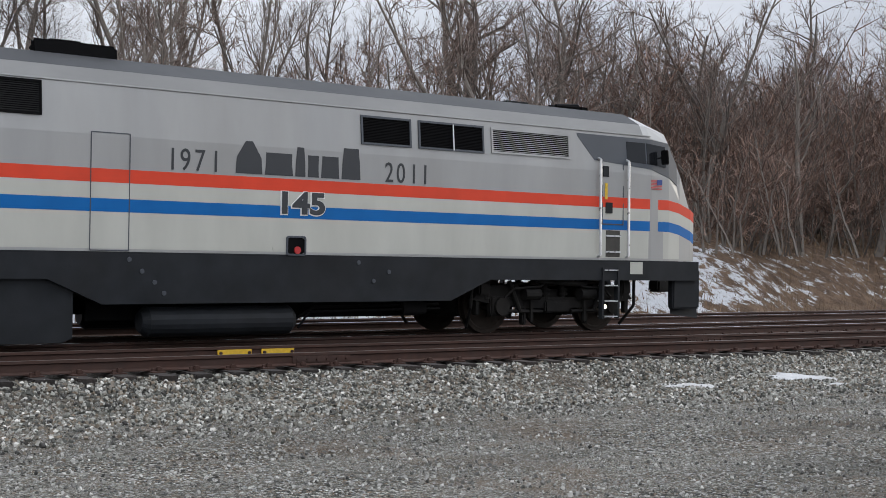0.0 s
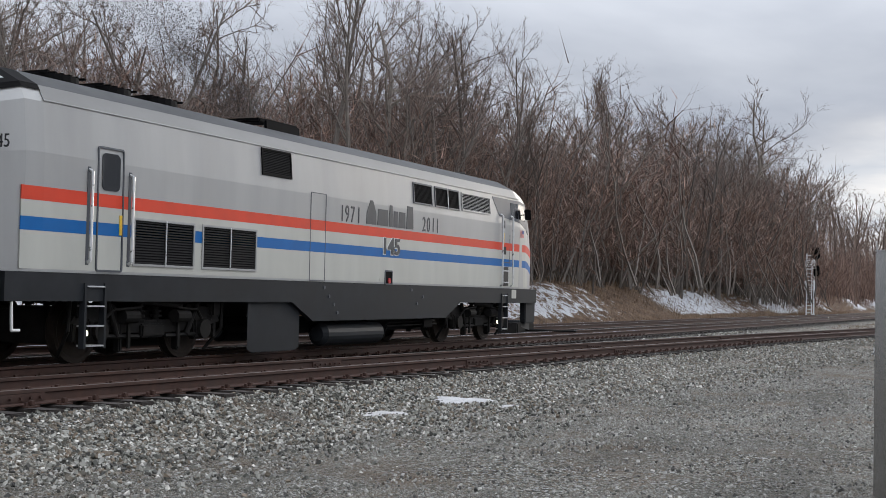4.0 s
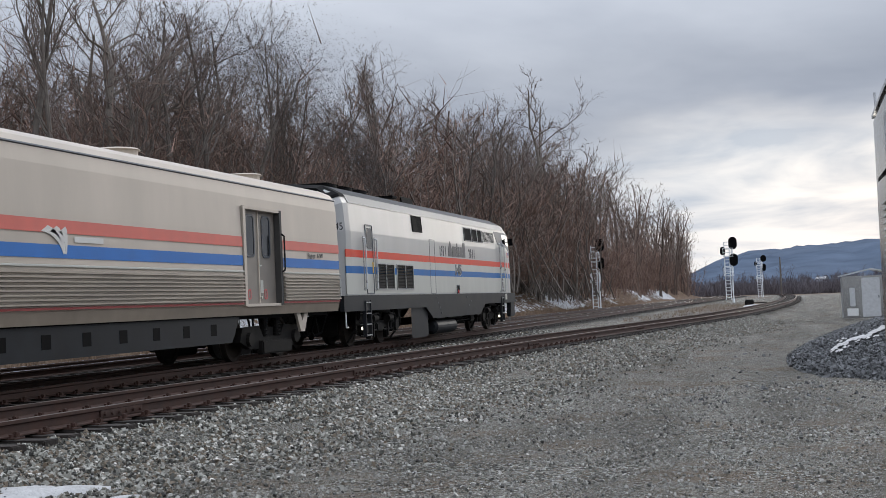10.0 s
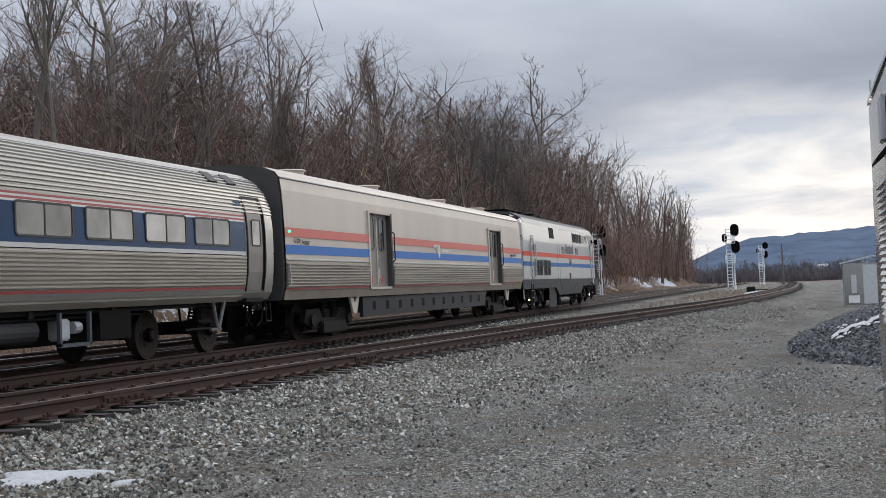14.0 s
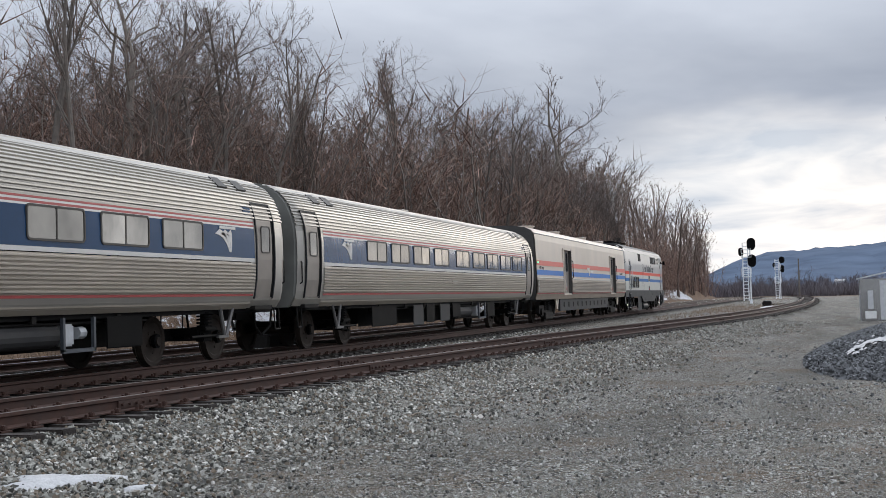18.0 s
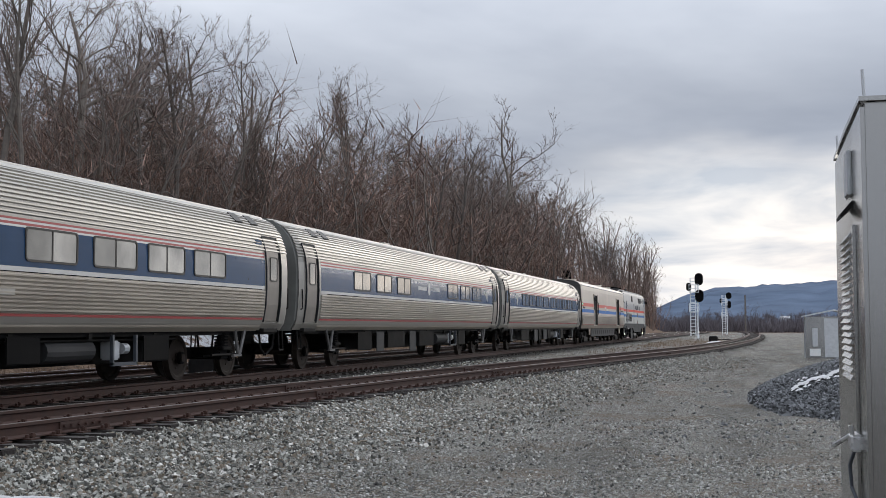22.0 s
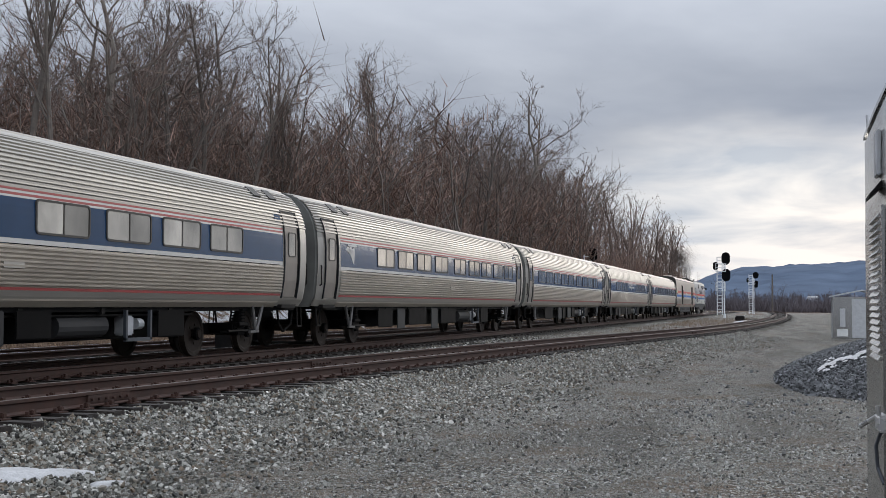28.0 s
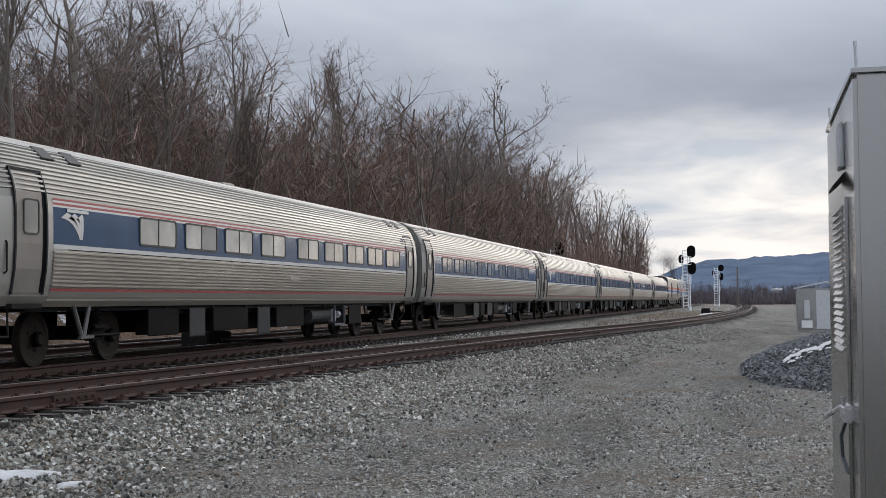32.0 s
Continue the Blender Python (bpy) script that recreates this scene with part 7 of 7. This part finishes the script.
# ---- signals ----
def signal_mast(x, y, z, H, heads, label, scale=1.0, turn=0.0):
    S = thing("signal_mast", label, "railway signal", "signals of the junction", at=(x, y, z))
    S.rotation_euler = (0, 0, radians(turn))
    bm = bmesh.new()
    tube(bm, (0.42, 0, -0.3), (0.42, 0, H), 0.085, 0.075, seg=12)
    tube(bm, (0.42, 0, -0.3), (0.42, 0, 0.35), 0.16, seg=12)
    part("pole", bm, SIGWHITE, S, "white-grey steel pole")
    for xx in (-0.42, 0.18):
        part("ladder_rail", one_box(xx - 0.055, xx + 0.055, -0.04, 0.04, 0.2, H - 0.1), SIGWHITE, S)
    for k in range(int(H / 0.42)):
        part("rung", one_box(-0.42, 0.18, -0.03, 0.03, 0.4 + k * 0.42, 0.48 + k * 0.42), SIGWHITE, S)
    for zz in (H * 0.42, H * 0.74):
        deck = part("platform", one_box(-0.55, 0.6, -0.45, 0.15, zz, zz + 0.06), SIGWHITE, S)
        for a, b in ((-0.55, -0.45), (0.6, -0.45), (-0.55, 0.15)):
            part("railing_post", tube(bmesh.new(), (a, b, zz), (a, b, zz + 1.0), 0.03, seg=6), SIGWHITE, deck)
        for h in (0.5, 1.0):
            part("railing", pipe(bmesh.new(), [(0.6, -0.45, zz + h), (-0.55, -0.45, zz + h), (-0.55, 0.15, zz + h)], 0.028), SIGWHITE, deck)
    for dx, zz, w, h in heads:
        bm = bmesh.new()
        pts = rounded_ring(w, h, min(w, h) / 2 - 0.01, 7)
        A = [bm.verts.new((dx + a, -0.16, zz + b)) for a, b in pts]
        B = [bm.verts.new((dx + a, -0.12, zz + b)) for a, b in pts]
        bm.faces.new(A), bm.faces.new(B[::-1])
        for i in range(len(pts)):
            j = (i + 1) % len(pts)
            bm.faces.new((A[i], B[i], B[j], A[j]))
        bmesh.ops.recalc_face_normals(bm, faces=bm.faces)
        hd = part("signal_head", bm, BLACK, S, "black backed signal head")
        bm = bmesh.new()
        for q in (-0.28, 0.0, 0.28):
            if abs(q) < h / 2 - 0.2:
                tube(bm, (dx, -0.14, zz + q), (dx, 0.16, zz + q), 0.1, seg=10)
        if len(bm.verts):
            part("lamp_hood", bm, BLACK, hd)
        else:
            bm.free()
    return S


signal_mast(-22.4, 150, float(land(-22.4, 150)), 7.5, ((0.62, 7.4, 1.0, 1.5), (0.72, 5.3, 0.7, 1.4)), "white lattice signal mast with two black heads before the bank")
signal_mast(-8.2, 163, 0.40, 7.3, ((0.62, 7.0, 1.0, 1.5), (0.66, 5.0, 1.0, 1.5), (-0.6, 6.1, 0.6, 1.0)), "tall lattice signal mast with three black heads")
signal_mast(-6.9, 245, 0.05, 7.4, ((0.78, 7.2, 1.0, 1.2), (0.82, 5.6, 0.7, 1.3), (-0.6, 6.3, 0.5, 0.8)), "slim lattice signal mast with dark heads beyond the curve")


def pole(x, y, z, h):
    P = thing("utility_pole", "dark weathered wooden utility pole", "pole", at=(x, y, z))
    part("post", tube(bmesh.new(), (0, 0, -0.5), (0, 0, h), 0.19, 0.13, seg=10), BARK, P)
    part("crossarm", one_box(-0.9, 0.9, -0.06, 0.06, h - 0.5, h - 0.36), BARK, P)


pole(-3.7, 280, -0.4, 8.6)


# ---- steel cabinets ----
def relay_cabinet():
    """The stainless signal case beside the lot: walls, front doors with louvres, hasps, a vent hood, lifting lugs."""
    C = thing("relay_cabinet", "tall brushed aluminium trackside equipment cabinet with louvred doors", "cabinet", at=(0.25, 3.52, 0))
    w, d, h = 1.95, 1.26, 2.225
    part("plinth", one_box(0.03, w - 0.03, 0.03, d - 0.03, -0.12, 0.10, 0.01), GRIME, C)
    part("case", box(bmesh.new(), 0, w, 0, d, 0.10, h, 0.012), ALU, C, "smeared brushed aluminium walls")
    bm = bmesh.new()
    loft(bm, [[(-0.004, y, z), (w + 0.01, y, z), (w + 0.01, y, z + t), (-0.004, y, z + t)] for y, z, t in ((-0.008, h + 0.001, 0.012), (d / 2, h + 0.006, 0.014), (d + 0.008, h + 0.001, 0.012))], closed=True)
    part("roof", bm, ALU, C, "pale folded aluminium roof")
    # front doors
    for x0, x1 in ((0.50, 1.17), (1.19, 1.86)):
        door = part("door", box(bmesh.new(), x0, x1, -0.028, -0.002, 0.22, h - 0.22, 0.008), ALU, C)
        for z0 in (0.35, 1.28):
            for col in (0.18, 0.42):
                for k in range(15):
                    z = z0 + k * 0.036
                    bm = bmesh.new()
                    loft(bm, [[(x0 + col - 0.085, -0.028, z + 0.022), (x0 + col - 0.085, -0.028, z), (x0 + col - 0.085, -0.046, z)], [(x0 + col + 0.085, -0.028, z + 0.022), (x0 + col + 0.085, -0.028, z), (x0 + col + 0.085, -0.046, z)]], closed=True)
                    part("louvre", bm, ALU, door)
        bm = bmesh.new()
        box(bm, x0 + 0.04, x0 + 0.14, -0.06, -0.028, 1.04, 1.10, 0.008)
        tube(bm, (x0 + 0.09, -0.05, 0.96), (x0 + 0.09, -0.05, 1.04), 0.03, seg=10)
        part("padlock", bm, HANDRAIL, door, "small bright padlock")
    # side louvres, towards the tracks
    bm = box(bmesh.new(), -0.010, -0.001, 0.26, 1.08, 0.2, 1.93, 0.003)
    sd = part("side_door", bm, ALU, C)
    for k in range(21):
        z = 1.50 + k * 0.020
        bm = bmesh.new()
        loft(bm, [[(-0.010, 0.34, z + 0.013), (-0.010, 0.34, z), (-0.019, 0.34, z)], [(-0.010, 0.74, z + 0.013), (-0.010, 0.74, z), (-0.019, 0.74, z)]], closed=True)
        part("louvre", bm, ALU, sd)
    bm = bmesh.new()
    box(bm, -0.03, 0.0, 0.18, 0.32, 1.315, 1.36, 0.006)
    tube(bm, (-0.025, 0.30, 1.35), (-0.065, 0.38, 1.315), 0.007, seg=8)
    tube(bm, (-0.025, 0.2, 1.36), (-0.03, 0.2, 1.385), 0.006, seg=8)
    part("latch", bm, HANDRAIL, C, "steel swing latch")
    bm = bmesh.new()
    pipe(bm, [(-0.014, 0.28, 1.315), (-0.028, 0.30, 1.27), (-0.024, 0.30, 1.21), (-0.01, 0.27, 1.17)], 0.005)
    part("latch_cable", bm, GREYPAINT, C)
    # hooded vent near the top of the side
    bm = bmesh.new()
    loft(bm, [[(-0.002, 0.34, 2.005), (-0.002, 0.54, 2.005), (-0.002, 0.54, 1.985), (-0.002, 0.34, 1.985)], [(-0.036, 0.34, 1.965), (-0.036, 0.54, 1.965), (-0.036, 0.54, 1.955), (-0.036, 0.34, 1.955)]], closed=True)
    part("drip_hood", bm, GRIME, C)
    part("vent_frame", box(bmesh.new(), -0.014, -0.001, 0.37, 0.51, 2.02, 2.15, 0.004), GALV, C)
    # alarm lamp box on the front
    bm = bmesh.new()
    box(bm, 0.17, 0.30, -0.075, -0.002, 1.82, 1.97, 0.015)
    lamp = part("alarm_box", bm, GALV, C, "small grey hooded fitting")
    bm = bmesh.new()
    pipe(bm, [(0.155, -0.05, 1.81), (0.155, -0.05, 1.97), (0.20, -0.05, 2.01), (0.27, -0.05, 2.01), (0.315, -0.05, 1.97), (0.315, -0.05, 1.81), (0.155, -0.05, 1.81)], 0.007)
    part("wire_guard", bm, DARKGREY, lamp)
    # lifting rods at the roof corners
    for x, y in ((0.012, 0.012), (0.012, d - 0.03)):
        bm = tube(bmesh.new(), (x, y, h), (x - 0.004, y, h + 0.085), 0.0045, seg=6)
        part("roof_rod", bm, GALV, C)
    # conduit riser in front
    bm = bmesh.new()
    tube(bm, (0.26, -0.12, -0.1), (0.26, -0.12, 0.34), 0.045, seg=14)
    tube(bm, (0.26, -0.12, 0.34), (0.26, -0.12, 0.40), 0.06, seg=14)
    tube(bm, (0.26, -0.12, 0.40), (0.26, -0.12, 0.45), 0.045, 0.03, seg=14)
    part("conduit_riser", bm, WHITE, C)
    return C


relay_cabinet()


def signal_hut():
    U = thing("equipment_hut", "small aluminium trackside equipment hut with a low gable roof", "hut", at=(2.07, 71, 0))
    w, d, h = 2.9, 2.4, 2.15
    part("wall", box(bmesh.new(), 0, w, 0, d, -0.1, h, 0.02), ALU, U, "dull aluminium walls")
    bm = bmesh.new()
    loft(bm, [[(-0.12, y, h - 0.02), (w / 2, y, h + 0.30), (w + 0.12, y, h - 0.02), (w + 0.12, y, h + 0.05), (w / 2, y, h + 0.37), (-0.12, y, h + 0.05)] for y in (-0.12, d + 0.12)], closed=True)
    part("roof", bm, GALV, U, "pale low gable roof")
    dr = part("door", one_box(0.95, 1.85, -0.04, 0.0, 0.05, 2.05, 0.01), GALV, U)
    part("door_handle", one_box(1.75, 1.8, -0.08, -0.04, 1.0, 1.12), DARKGREY, dr)
    part("meter_box", one_box(0.35, 0.62, -0.14, 0.0, 0.6, 1.55, 0.02), GALV, U)
    part("notice", one_box(0.2, 0.75, -0.018, -0.002, 0.12, 0.5), WHITE, U, "white notice panel")
    for k in range(6):
        part("panel_seam", one_box(-0.008, 0.0, 0.2 + k * 0.38, 0.23 + k * 0.38, 0, h - 0.05), GALV, U)


signal_hut()


def switch_stand(x, y, z):
    S = thing("switch_machine", "low dark switch machine beside the side track", "switch machine", at=(x, y, z))
    part("housing", one_box(-0.4, 0.4, -0.8, 0.8, 0.0, 0.45, 0.04), GRIME, S)
    part("lid", one_box(-0.36, 0.36, -0.5, 0.5, 0.45, 0.52, 0.02), DARKGREY, S)
    part("rod", tube(bmesh.new(), (0.4, 0, 0.2), (2.2, 0, 0.2), 0.04, seg=8), GRIME, S)


switch_stand(-4.6, 126, float(land(-4.6, 126)))
switch_stand(-14.75, 34, 0.42)


# ---- distance ----
def ridge_z(x, y):
    """The wooded ridge across the valley."""
    az = np.degrees(np.arctan2(x, 2600.0))
    top = np.interp(az, [-40, -12, -7, -4.5, -3.5, -2.8, -2, 0.5, 2, 4, 8, 14, 30], [0.3, 0.2, 0.25, 0.5, 1.05, 1.45, 1.6, 1.76, 1.82, 1.92, 1.85, 1.5, 1.0]) + 0.06 * np.sin(az * 3.1) + 0.03 * np.sin(az * 9.7 + 1)
    t = np.clip((y - 700) / 1900, 0, 1)
    return -4 + (2600 * np.tan(np.radians(top)) + 4) * (0.16 * t + 0.84 * smooth(0.35, 1.0, t))


def ridge():
    xs = np.linspace(-1500, 1600, 150)
    ys = np.concatenate([np.linspace(700, 2600, 36), [2700, 3000]])
    X, Y = np.meshgrid(xs, ys)
    Z = ridge_z(X, np.minimum(Y, 2600)) - np.maximum(Y - 2600, 0) * 0.12
    rng = np.random.default_rng(2)
    Z = Z + rng.normal(0, 1, Z.shape) * np.clip((Y - 700) / 500, 0, 1.6)
    idx = np.arange(X.size).reshape(X.shape)
    F = np.stack([idx[:-1, :-1], idx[:-1, 1:], idx[1:, 1:], idx[1:, :-1]], -1).reshape(-1, 4)
    me = bpy.data.meshes.new("backdrop")
    me.from_pydata(np.stack([X, Y, Z], -1).reshape(-1, 3).tolist(), [], F.tolist())
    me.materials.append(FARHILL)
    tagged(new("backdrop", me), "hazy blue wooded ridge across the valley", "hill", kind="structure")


ridge()


def house(x, y, w, d, h, turn, label):
    z = float(ridge_z(x, y)) if y > 700 else float(land(x, y))
    Hs = thing("house", label, "house", "far houses in the valley", at=(x, y, z))
    Hs.rotation_euler = (0, 0, radians(turn))
    part("wall", one_box(-w / 2, w / 2, -d / 2, d / 2, -2, h), HAZEWALL, Hs)
    bm = bmesh.new()
    loft(bm, [[(-w / 2 - 0.4, yy, h - 0.1), (0, yy, h + w * 0.35), (w / 2 + 0.4, yy, h - 0.1), (w / 2 + 0.4, yy, h + 0.2), (0, yy, h + w * 0.35 + 0.3), (-w / 2 - 0.4, yy, h + 0.2)] for yy in (-d / 2 - 0.4, d / 2 + 0.4)], closed=True)
    part("roof", bm, SNOW if "snowy" in label else HAZEROOF, Hs)
    for k in (-1, 1):
        wn = part("window", one_box(k * w / 4 - 0.7, k * w / 4 + 0.7, -d / 2 - 0.06, -d / 2 - 0.02, h * 0.35, h * 0.75), GLASSDARK, Hs)


house(24, 1560, 7, 11, 3.6, 70, "far white house with a snowy roof")
house(46, 1500, 6, 9, 3.2, 20, "far white house with a snowy roof")
house(70, 1590, 8, 7, 3.8, 100, "far white house with a dark roof")
house(58, 1400, 6, 8, 3, 45, "far white house with a dark roof")
house(96, 1540, 8, 11, 3.6, 80, "far white house with a snowy roof")


def far_trees():
    """Clumps of bare wood in the valley, too far to part."""
    rng = np.random.default_rng(12)
    T = Tubes()
    for i in range(2800):
        y = 560 + 1140 * rng.random() ** 1.3
        x = rng.uniform(-0.12, 0.15) * y
        z = float(ridge_z(x, y)) if y > 700 else float(land(x, y))
        h = rng.uniform(5, 12)
        p = np.array((x, y, z - 1.0))
        for k in range(18):
            d = np.array((rng.normal(0, 0.35), rng.normal(0, 0.35), 1.0))
            T.spike(p + np.array((rng.normal(0, 1.5), 0, 0)), p + d * h * rng.uniform(0.5, 1.0), rng.uniform(0.14, 0.4))
    o = new("far_woods", T.mesh("far_woods", FARWOOD))
    tagged(o, "hazy grey-brown bare woods in the valley", "trees", kind="stuff")


far_trees()

motions()
